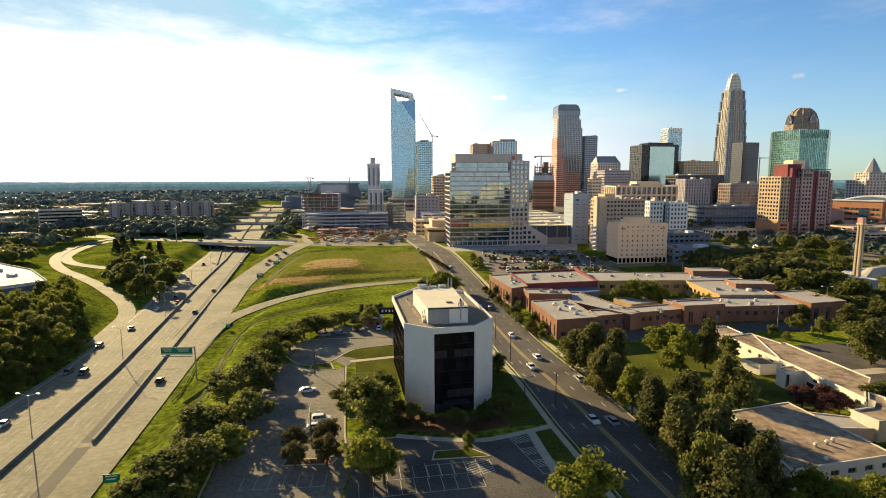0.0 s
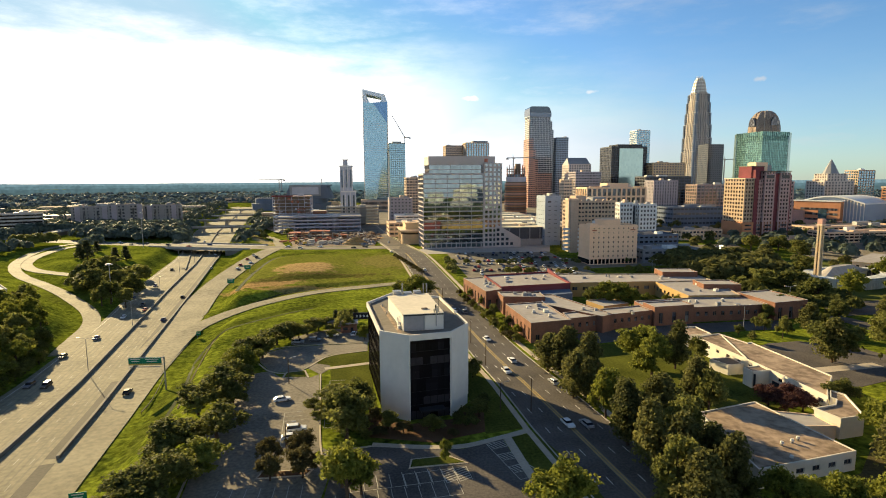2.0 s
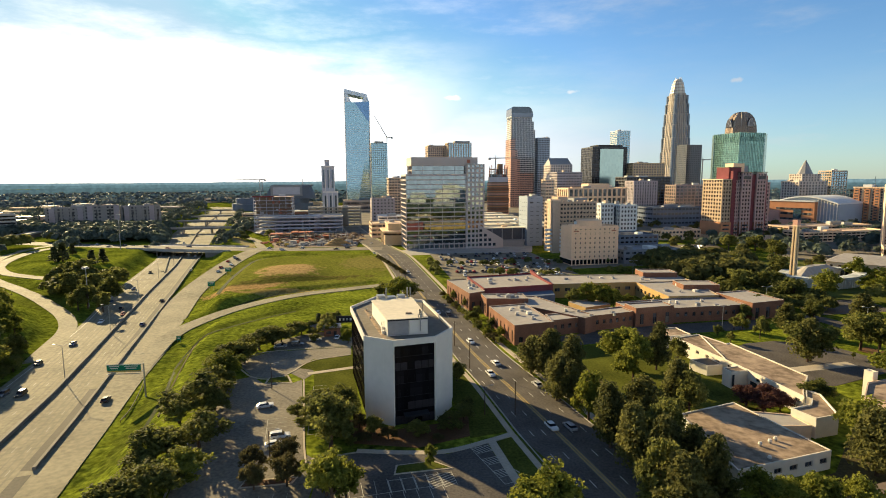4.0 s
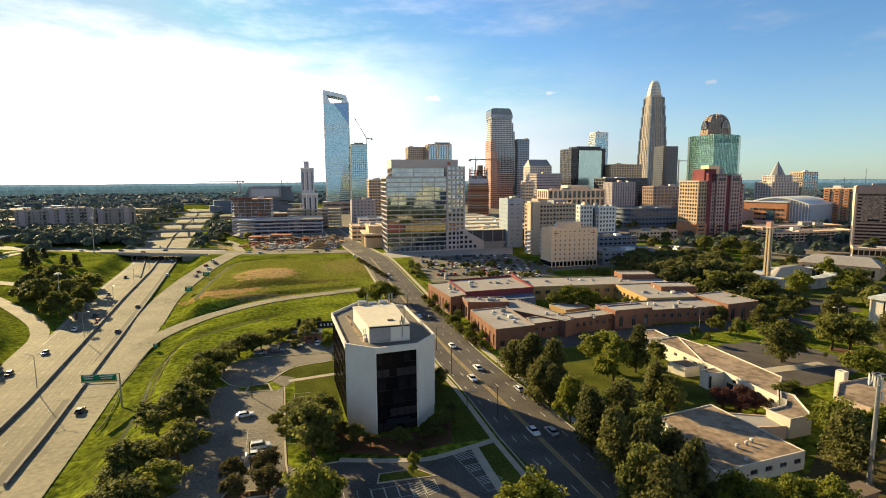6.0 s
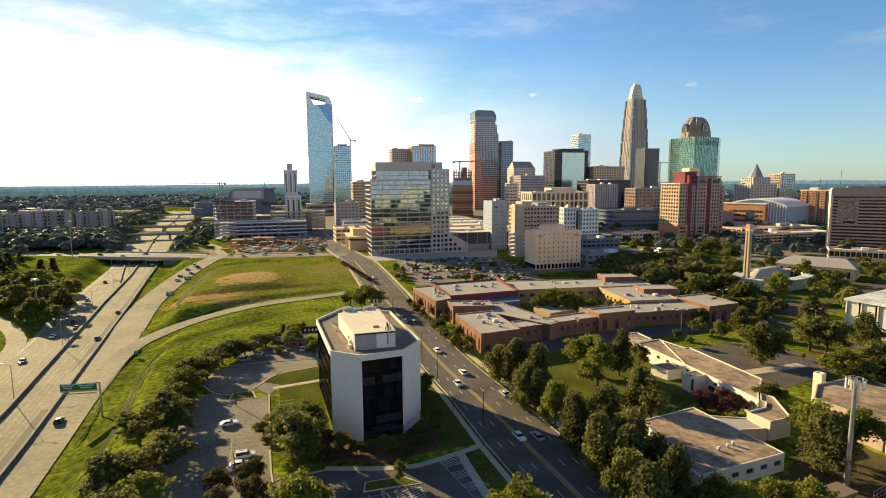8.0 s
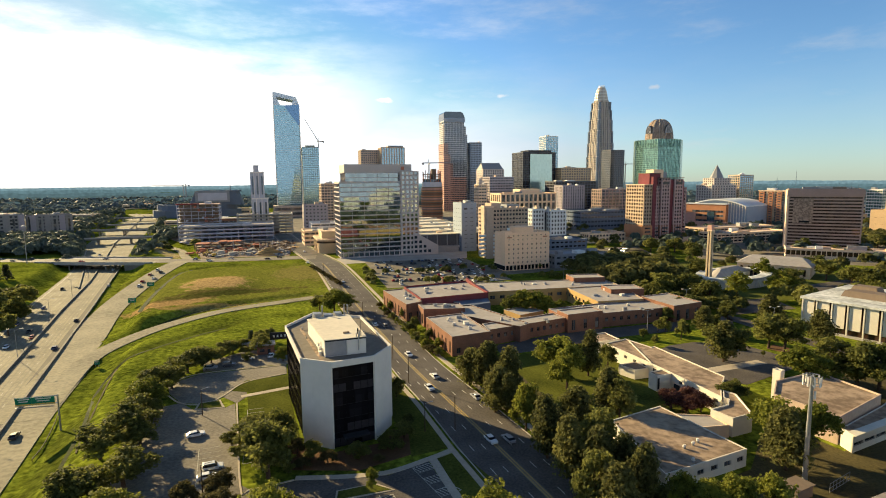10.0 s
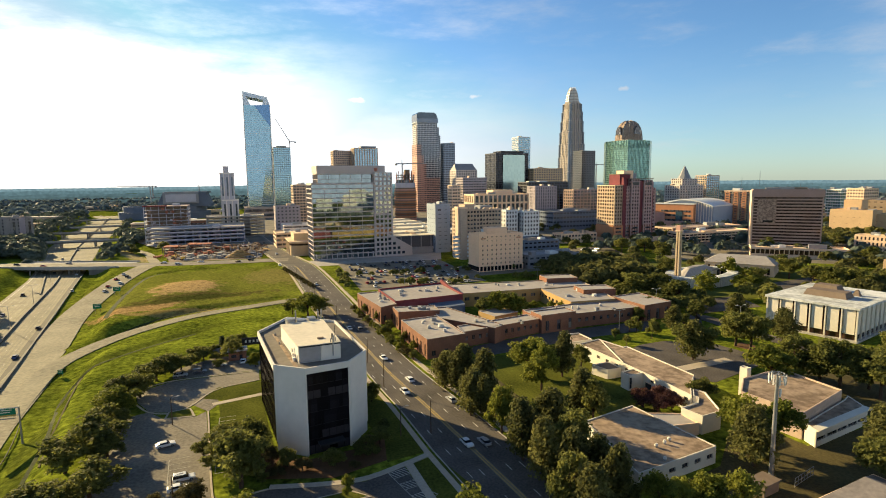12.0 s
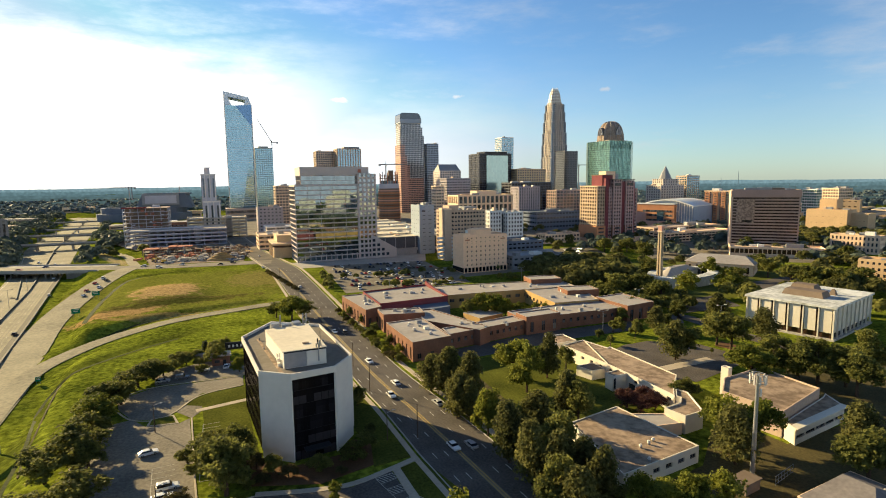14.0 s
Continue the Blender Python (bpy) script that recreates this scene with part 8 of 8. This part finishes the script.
for x, y, rz in ((-66, 536, 30), (-108, 532, 200), (-118, 545, 80)):
    ob = thing("excavator", x, y, 0, rz, "yellow tracked excavator on the building site", "excavator", "site machines")
    for s in (-1, 1):
        part("track", M().box(0, s * 1.2, 0, 4.2, 0.7, 1.0), DARK, ob)
    part("cab", M().box(-0.2, 0.2, 1.0, 3.2, 2.4, 2.0), PAINT_Y, ob)
    part("boom", M().tube((1.2, 0, 2.4), (4.6, 0, 5.4), 0.35, 0.25, 6).tube((4.6, 0, 5.4), (6.6, 0, 1.6), 0.25, 0.2, 6), PAINT_Y, ob)
    part("bucket", M().box(6.6, 0, 0.7, 1.0, 1.1, 1.0), DARK, ob)
heap = M()
for k in range(3):
    heap.prism([((14 - 4 * k) * math.cos(q * 0.5236), (10 - 3 * k) * math.sin(q * 0.5236)) for q in range(12)], k * 2.2, k * 2.2 + 2.2, [((10 - 4 * k) * math.cos(q * 0.5236), (7 - 3 * k) * math.sin(q * 0.5236)) for q in range(12)])
ob = new("earth_mound", mesh_of("earth_mound", heap, DIRT, True))
ob.matrix_world = pose(-60, 538, 0, 0, 0, 10)
tagged(ob, "tan heap of earth on the building site", "earth heap")

# car park before the glass office
sheet("town_lot", [(25, 462), (112, 462), (118, 352), (32, 342)], LOTGREY, 0.05, "large pale asphalt car park full of cars")
sheet("site_apron", [(-117, 522), (-40, 521), (-52, 645), (-150, 645), (-128, 560)], SITE, 0.012, "brown worn ground of the building site", "ground", 0.1)
sheet("plaza", [(8, 456), (114, 463), (128, 520), (80, 507), (2, 490)], CONCRETE, 0.03, "grey paved forecourt of the glass office")
sheet("wood_floor", [(118, 60), (205, 60), (212, 160), (166, 166), (152, 112), (118, 106)], LITTER, 0.04, "brown leaf litter under trees", "ground", 0.1)
sheet("wood_floor", [(72, 66), (150, 66), (150, 104), (121, 104), (117, 124), (107, 118), (92, 104), (70, 98)], LITTER, 0.03, "brown leaf litter round the mast and annex", "ground", 0.1)
# darker lawn sheet stands for dry grass and for shade under the grove
sheet("grove_lawn", [(62, 112), (68, 128), (86, 134), (97, 130), (101, 163), (99, 200), (62, 196), (53, 191), (58, 160)], LAWN, 0.022, "dry olive lawn, darkened for shade among the trees", "lawn", 0.1)
sheet("wood_floor", [(63.5, 70), (70, 70), (66, 98), (60, 190), (41.8, 192), (48.2, 156), (53.8, 126), (58.4, 100)], LITTER, 0.035, "brown mulch and litter beside the street", "ground", 0.1)
sheet("park_floor", [(163, 250), (345, 258), (345, 430), (250, 380), (168, 372)], ROUGH_GRASS, 0.012, "dark rough grass under the park trees", "ground", 0.1)
sheet("hotel_yard", [(116, 372), (180, 382), (190, 424), (112, 420)], LOTGREY, 0.06, "asphalt yard round the tan block")
sheet("park_lot", [(190, 232), (232, 236), (240, 262), (196, 258)], ASPHALT, 0.05, "dark asphalt car park among trees")
sheet("park_lot", [(262, 258), (330, 280), (340, 300), (262, 282)], ASPHALT, 0.05, "dark asphalt car park before the church")
sheet("town_lot_right", [(178, 374), (262, 380), (300, 500), (232, 500), (186, 424)], LOTGREY, 0.05, "asphalt car park beside the trees")
sheet("school_yard", [(119, 158), (130, 150), (158, 160), (166, 168), (161, 186), (144, 196), (131, 194), (117, 186)], ASPHALT, 0.06, "dark asphalt yard beside the long building")
sheet("school_drive", [(62, 197), (120, 210), (150, 213), (158, 222), (156, 227), (100, 222), (61, 210)], ASPHALT, 0.05, "grey asphalt drive before the school")
sheet("site_pavement", [(-156, 645), (-60, 645), (-62, 1150), (-262, 1150), (-216, 800), (-196, 720)], LOTGREY, 0.034, "grey pavement round the building site", "pavement", 0.1)
sheet("town_ground", [(-60, 620), (300, 560), (700, 700), (900, 1500), (-100, 1500)], LOTGREY, 0.02, "grey town ground between the blocks", "ground", 0.1)
sheet("town_ground_right", [(300, 400), (420, 330), (800, 500), (900, 900), (420, 700)], LOTGREY, 0.015, "grey town ground between the blocks", "ground", 0.1)
path_strip("walkway", [(119, 163), (133, 165.5), (152, 168.5)], 2.2, WALKWAY, 0.08, "pale concrete strip across the yard")
sheet("mulch_bed", [(166, 182), (171, 168), (177, 169), (173, 186)], MULCH, 0.07, "red-brown mulch bed under trees", "bed")
path_strip("side_street", [(172, 215), (186, 228), (189, 190), (198, 140), (204, 90)], 4.5, ASPHALT, 0.06, "grey asphalt side street", "road")


# scattered low town buildings
def low_block(x, y, w, d, h, rz, wall, roof):
    ob = thing("low_building", x, y, float(ground_z(x, y)), rz, "small flat-roofed town building among trees", "building", "scattered town buildings")
    part("wall", M().box(0, 0, -1, w, d, h + 1), wall, ob)
    part("roof", M().box(0, 0, h, w + 0.6, d + 0.6, 0.5), roof, ob)
    part("window_band", M().box(0, -d / 2 - 0.05, h * 0.3, w * 0.9, 0.2, h * 0.3), G_GREY, ob)


br2 = random.Random(12)

for a0, a1, r0, r1, n in ((-50, -24, 700, 1900, 110), (-24, -8, 900, 1800, 26), (-8, 24, 1350, 1800, 16), (22, 60, 950, 1900, 70)):
    for _ in range(n):
        a, r = radians(br2.uniform(a0, a1)), br2.uniform(r0, r1)
        x, y = r * math.sin(a), r * math.cos(a)
        if not len(clear_of_roads(np.array([[x, y]]), 30)):
            continue
        k = 1 + r / 2500
        low_block(x, y, br2.uniform(14, 46) * k, br2.uniform(12, 26) * k, br2.uniform(5, 14), br2.uniform(-15, 25), br2.choice((CREAM, BEIGE, BRICK, GREY, TAN, BLUE_ROOF)), br2.choice((ROOF_GREY, ROOF_GREY, GREY, ROOF_WHITE, ROOF_TAN, BROWN_WALL)))


# ---- lamps, signs, poles ----
def median_lamp(x, y):
    ob = thing("street_lamp", x, y, FREE_Z + 1.4, 0, "tall grey steel double arm freeway lamp", "street lamp", "freeway lamps")
    part("pole", M().tube((0, 0, 0), (0, 0, 11.5), 0.14, 0.09), STEEL, ob)
    for s in (-1, 1):
        arm = part("arm", M().tube((0, 0, 11.4), (s * 2.2, 0, 12.0), 0.06), STEEL, ob)
        part("lamp_head", M().box(s * 2.6, 0, 11.9, 0.9, 0.35, 0.18), STEEL, arm)


for y in (69, 131, 193, 255, 320, 385, 450):
    median_lamp(float(np.interp(y, FW_Y, fw_m)), y)


def utility_pole(x, y, h=9.0, arm=0.0):
    ob = thing("light_pole", x, y, 0, 98, "dark slim pole beside the street", "pole", "street poles")
    part("pole", M().tube((0, 0, 0), (0, 0, h), 0.15, 0.1), BARK, ob)
    if arm:
        a = part("arm", M().tube((0, 0, h - 0.2), (0, -arm, h + 0.3), 0.06), STEEL, ob)
        part("lamp_head", M().box(0, -arm - 0.3, h + 0.2, 0.3, 0.8, 0.15), STEEL, a)


for x, y in ((19.8, 202), (22.2, 176), (29.6, 138.7), (53.6, 99.8), (12, 262), (3, 330), (-8, 400)):
    utility_pole(x, y, 9.5)
for x, y in ((21.5, 139.5), (-39.8, 163.8), (-30, 118)):
    utility_pole(x, y, 8, 1.6)
for x, y in ((133, 213), (150, 340), (60, 345), (95, 350), (190, 205), (178, 250)):
    ob = thing("lot_lamp", x, y, 0, 0, "pale double arm car park lamp", "street lamp", "car park lamps")
    part("pole", M().tube((0, 0, 0), (0, 0, 10), 0.14, 0.1), STEEL, ob)
    for s in (-1, 1):
        a = part("arm", M().tube((0, 0, 9.9), (s * 1.8, 0, 10.4), 0.07), STEEL, ob)
        part("lamp_head", M().box(s * 2.2, 0, 10.3, 1.0, 0.45, 0.2), WHITE, a)
for x, y, h in ((-257, 526, 33), (-172, 312, 22)):
    ob = thing("high_mast_light", x, y, float(ground_z(x, y)), 0, "very tall mast with a ring of floodlights", "light mast", "high mast lights")
    part("pole", M().tube((0, 0, 0), (0, 0, h), 0.35, 0.18, 10), STEEL, ob)
    part("ring", M().tube((0, 0, h - 0.6), (0, 0, h), 1.3, 1.3, 12), STEEL, ob)
    for k in range(6):
        part("floodlight", M().box(1.5 * math.cos(k * 1.047), 1.5 * math.sin(k * 1.047), h - 0.9, 0.7, 0.7, 0.5), WHITE, ob)


def writing(parent, x, z, w, h, y, lines):
    """Plain bars in place of lettering too small to read."""
    for k in range(lines):
        part("text_bar", M().box(x, y, z + h * (0.72 - 0.5 * k / max(1, lines - 0.5)), w * (0.7 - 0.14 * (k % 2)), 0.02, h * 0.12), WHITE, parent)


gt = thing("sign_gantry", -83, 176, -6, 0, "cantilever gantry with two green freeway signs", "road sign")
part("post", M().tube((0.6, 0.3, 0), (0.6, 0.3, 11.4), 0.28, 0.2, 10), STEEL, gt)
for z in (8.8, 11.0):
    part("beam", M().tube((0.6, 0.3, z), (-10.8, 0.3, z), 0.14, 0.12), STEEL, gt)
for k in range(8):
    part("brace", M().tube((0.6 - k * 1.4, 0.3, 8.8 if k % 2 else 11.0), (-0.8 - k * 1.4, 0.3, 11.0 if k % 2 else 8.8), 0.06, n=5), STEEL, gt)
for x, w in ((-8.3, 4.4), (-3.1, 5.9)):
    p = part("sign_panel", M().box(x, 0, 8.6, w, 0.12, 2.5), SIGN_GREEN, gt, "green sign panel")
    part("panel_border", M().box(x, -0.075, 8.66, w - 0.1, 0.02, 0.08).box(x, -0.075, 10.96, w - 0.1, 0.02, 0.08), WHITE, p)
    part("lane_strip", M().box(x, -0.07, 8.6, w, 0.02, 0.55), PAINT_Y, p, "yellow lane strip")
    writing(p, x, 9.0, w, 2.0, -0.085, 2)
part("walkway_light", M().box(-5, -1.0, 8.3, 10, 0.5, 0.15), STEEL, gt)


def exit_sign(x, y, z, w, h, rz, post):
    ob = thing("road_sign", x, y, z, rz, "green roadside sign on two posts", "road sign", "roadside signs")
    p = part("sign_panel", M().box(0, 0, post, w, 0.1, h), SIGN_GREEN, ob)
    writing(p, 0, post, w, h, -0.07, 2)
    for s in (-1, 1):
        part("post", M().tube((s * w * 0.3, 0.08, 0), (s * w * 0.3, 0.08, post + h * 0.9), 0.07), STEEL, ob)


exit_sign(-69.6, 108, -6, 3.3, 1.9, 10, 3.1)
exit_sign(-94.9, 236, float(ground_z(-94.9, 236)), 1.8, 1.8, 10, 1.6)
exit_sign(-117.5, 347, float(ground_z(-117.5, 347)), 4.2, 2.8, 10, 2.6)
exit_sign(-120.5, 392, float(ground_z(-120.5, 392)), 4.2, 2.8, 10, 2.6)
exit_sign(-232, 404, float(ground_z(-232, 404)), 3.6, 2.8, -20, 2.4)

# guard rail
ob = thing("guard_rail", 0, 0, 0, 0, "steel guard rail beside the exit lane", "guard rail")
c = dense([(x, y, float(ground_z(x, y))) for x, y in ((-81.5, 158), (-82.5, 166), (-86, 180), (-89, 190))], 2)
part("rail", strip(offset(c, -0.06), offset(c, 0.06), 0.8, 0.32), BARRIER, ob)
for q in c[::2]:
    part("post", M().box(q[0], q[1], q[2] - 0.2, 0.14, 0.14, 0.9), BARK, ob)
# drain ditch on the bank
c = dense([(-67, 149, 0), (-71, 164, 0), (-73.2, 175, 0), (-76.6, 192, 0), (-81, 213, 0), (-84, 227, 0)], 3)
c[:, 2] = ground_z(c[:, 0], c[:, 1]) + 0.08
tagged(new("drain_channel", mesh_of("drain_channel", strip(offset(c, -0.22), offset(c, 0.22), 0.06, 0.2), LITTER)), "dark drain channel along the grass bank", "drain", kind="structure")


# dark grass strips imitate the shade lying in the ditches
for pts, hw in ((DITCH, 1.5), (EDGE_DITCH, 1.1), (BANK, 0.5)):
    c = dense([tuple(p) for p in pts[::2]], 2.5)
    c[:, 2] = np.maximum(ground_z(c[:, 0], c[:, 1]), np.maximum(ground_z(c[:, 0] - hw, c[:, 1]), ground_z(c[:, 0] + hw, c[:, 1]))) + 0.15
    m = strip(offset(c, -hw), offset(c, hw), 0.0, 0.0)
    tagged(new("ditch_growth", mesh_of("ditch_growth", m, DITCH_SHADE, True)), "dark grass strip painting the shade of a drain ditch", "grass", kind="stuff")

# ---- cars ----
def car_template(paint, suv=False, near=True):
    ob = thing("car", 0, 0, -50)
    L, W, H = (4.7, 1.85, 1.45) if not suv else (4.8, 1.95, 1.75)
    low = [(-L / 2, 0.35), (L / 2, 0.35), (L / 2, 0.7), (L / 2 - 0.25, 0.86), (L * 0.2, 0.98), (-L * 0.42, 1.0), (-L / 2, 0.88)]
    m = M()
    k = len(low)
    m.v = [(x, -W / 2, z) for x, z in low] + [(x, W / 2, z) for x, z in low]
    m.f = [tuple(range(k)), tuple(range(2 * k - 1, k - 1, -1))] + [(i, k + i, k + (i + 1) % k, (i + 1) % k) for i in range(k)]
    part("body", m, paint, ob)
    b0, b1 = (-L * 0.44, L * 0.22) if not suv else (-L * 0.49, L * 0.2)
    t0, t1 = (-L * 0.28, L * 0.06) if not suv else (-L * 0.44, L * 0.07)
    g = M()
    g.prism(rect(b0, -W / 2 + 0.06, b1, W / 2 - 0.06), 0.96, H - 0.08, rect(t0 - 0.1, -W / 2 + 0.22, t1 + 0.1, W / 2 - 0.22))
    part("glasshouse", g, G_DARK, ob)
    part("roof", M().prism(rect(t0 - 0.12, -W / 2 + 0.2, t1 + 0.12, W / 2 - 0.2), H - 0.08, H, rect(t0, -W / 2 + 0.26, t1, W / 2 - 0.26)), paint, ob)
    for x in (-L * 0.31, L * 0.31):
        for s in (-1, 1):
            w = part("wheel", M().tube((x, s * (W / 2 - 0.22), 0.33), (x, s * (W / 2 + 0.01), 0.33), 0.33, 0.33, 12), TYRE, ob)
            if near:
                part("rim", M().tube((x, s * (W / 2), 0.33), (x, s * (W / 2 + 0.025), 0.33), 0.2, 0.2, 10), STEEL, w)
    for s in (-1, 1) if near else ():
        part("headlight", M().box(L / 2 - 0.02, s * W * 0.36, 0.62, 0.08, 0.32, 0.14), WHITE, ob)
        part("tail_light", M().box(-L / 2 + 0.0, s * W * 0.37, 0.68, 0.06, 0.28, 0.16), RED, ob)
    return ob


def paint(name, c, metal=0.2):
    m = surface(name, c, 0.42, 0.05, 2, 0.3, 0, metal=metal * 0.6, spec=0.5)
    return m


PAINTS = [("white", "white_car_paint", (0.72, 0.72, 0.72), 0, False), ("silver", "silver_car_paint", (0.42, 0.43, 0.45), 0.6, False), ("black", "black_car_paint", (0.02, 0.02, 0.022), 0.2, False),
          ("dark blue", "blue_car_paint", (0.03, 0.06, 0.16), 0.2, False), ("red", "red_car_paint", (0.33, 0.02, 0.02), 0.2, False), ("grey", "grey_car_paint", (0.13, 0.13, 0.14), 0.4, True),
          ("white", "white_van_paint", (0.7, 0.7, 0.68), 0, True), ("black", "dark_suv_paint", (0.025, 0.024, 0.024), 0.2, True)]
CARS = [(w, car_template(paint(n, c, m), v)) for w, n, c, m, v in PAINTS]
FAR_CARS = [(w, car_template(paint(n, c, m), v, False)) for w, n, c, m, v in PAINTS]
car_rng = random.Random(3)


def put_car(x, y, z, heading, where, pick=None):
    """heading: degrees of the nose from +x."""
    word, src = (CARS if y < 330 else FAR_CARS)[pick if pick is not None else car_rng.randrange(len(CARS))]
    ob = copy_thing(src, pose(x, y, z, 0, 0, heading))
    tagged(ob, f"{word} car {where}", "car", "cars " + where)


for x, y in ((-138.9, 237.7), (-137.5, 212.8), (-129.2, 181.8), (-123.5, 181.3), (-119.3, 141.3), (-146.6, 275), (-150.1, 301.9), (-143.6, 290.5), (-164.6, 320.8), (-170.1, 359.7), (-186.9, 422.9), (-205, 520), (-236, 620)):
    put_car(x, y, FREE_Z + 0.01, -76 if y > 200 else -82, "on the freeway")
for x, y in ((-93.6, 174.2), (-124.4, 268.8), (-137.2, 322.1), (-160, 430), (-185, 510), (-215, 600), (-250, 700)):
    put_car(x, y, FREE_Z + 0.01, 104 if y > 200 else 100, "on the freeway")
for x, y in ((-127, 403), (-129.7, 418), (-125, 428), (-131.9, 443), (-127, 452), (-132, 462)):
    z = float(np.interp(y, [328, 365, 414, 452, 492], [-5.1, -4.0, -2.2, -1.0, 0]))
    put_car(x - 4, y, z + 0.06, 92, "queueing on the ramp")
for x, y, hd in ((-120, 514, 175), (-106, 503, -5), (-48, 509, 0), (-58, 502, 180), (-268, 556, 160), (-278, 547, -20), (-299, 566, 155), (-319, 573, 155), (-240, 540, -18), (-200, 537, 165), (-215, 526, -15), (-90, 512, 175)):
    put_car(x, y, 0.05, hd, "on the cross street")
for x, y, up in ((28.1, 169.4, 0), (41.8, 129.8, 1), (40.8, 159, 1), (43.2, 151.6, 1), (17.2, 253, 1), (31.6, 179.6, 1), (26.3, 205, 0), (37.2, 130.3, 0), (21.6, 249.8, 1), (-28, 545, 0), (-40, 603, 1), (-22, 470, 1), (5, 372, 1), (-46, 650, 0)):
    put_car(x, y, 0.01, (101 if y < 230 else 97) + (0 if up else 180), "driving on the city street", (0, 0, 2, 1, 0, 5, 0)[int(x + y) % 7])
for x, y, hd, pk in ((-38.6, 150.1, 20, 0), (-30.5, 131.2, 12, 6), (-30.8, 126.8, 12, 0), (-46, 205 + 1, 5, 1), (-40, 208, 3, 5), (-34, 214, 8, 6), (-26, 216, 90, 0)):
    put_car(x, y, 0.055, hd, "parked near the office", pk)
for row in range(8):
    y = 352 + row * 14.5
    for k in range(27):
        if car_rng.random() < 0.47:
            put_car(36 + k * 2.9 - row * 0.6 + car_rng.uniform(-0.2, 0.2), y + car_rng.uniform(-0.3, 0.3), 0.055, 92 if (row % 2) else -88, "parked in the town car park")
for row in range(7):
    for k in range(20):
        if car_rng.random() < 0.55:
            put_car(190 + k * 3.0 + row * 5, 384 + row * 15 + k * 0.4, 0.055, 97, "parked beside the town trees")
for _, src in CARS + FAR_CARS:
    for o in list(src.children_recursive) + [src]:
        bpy.data.objects.remove(o)
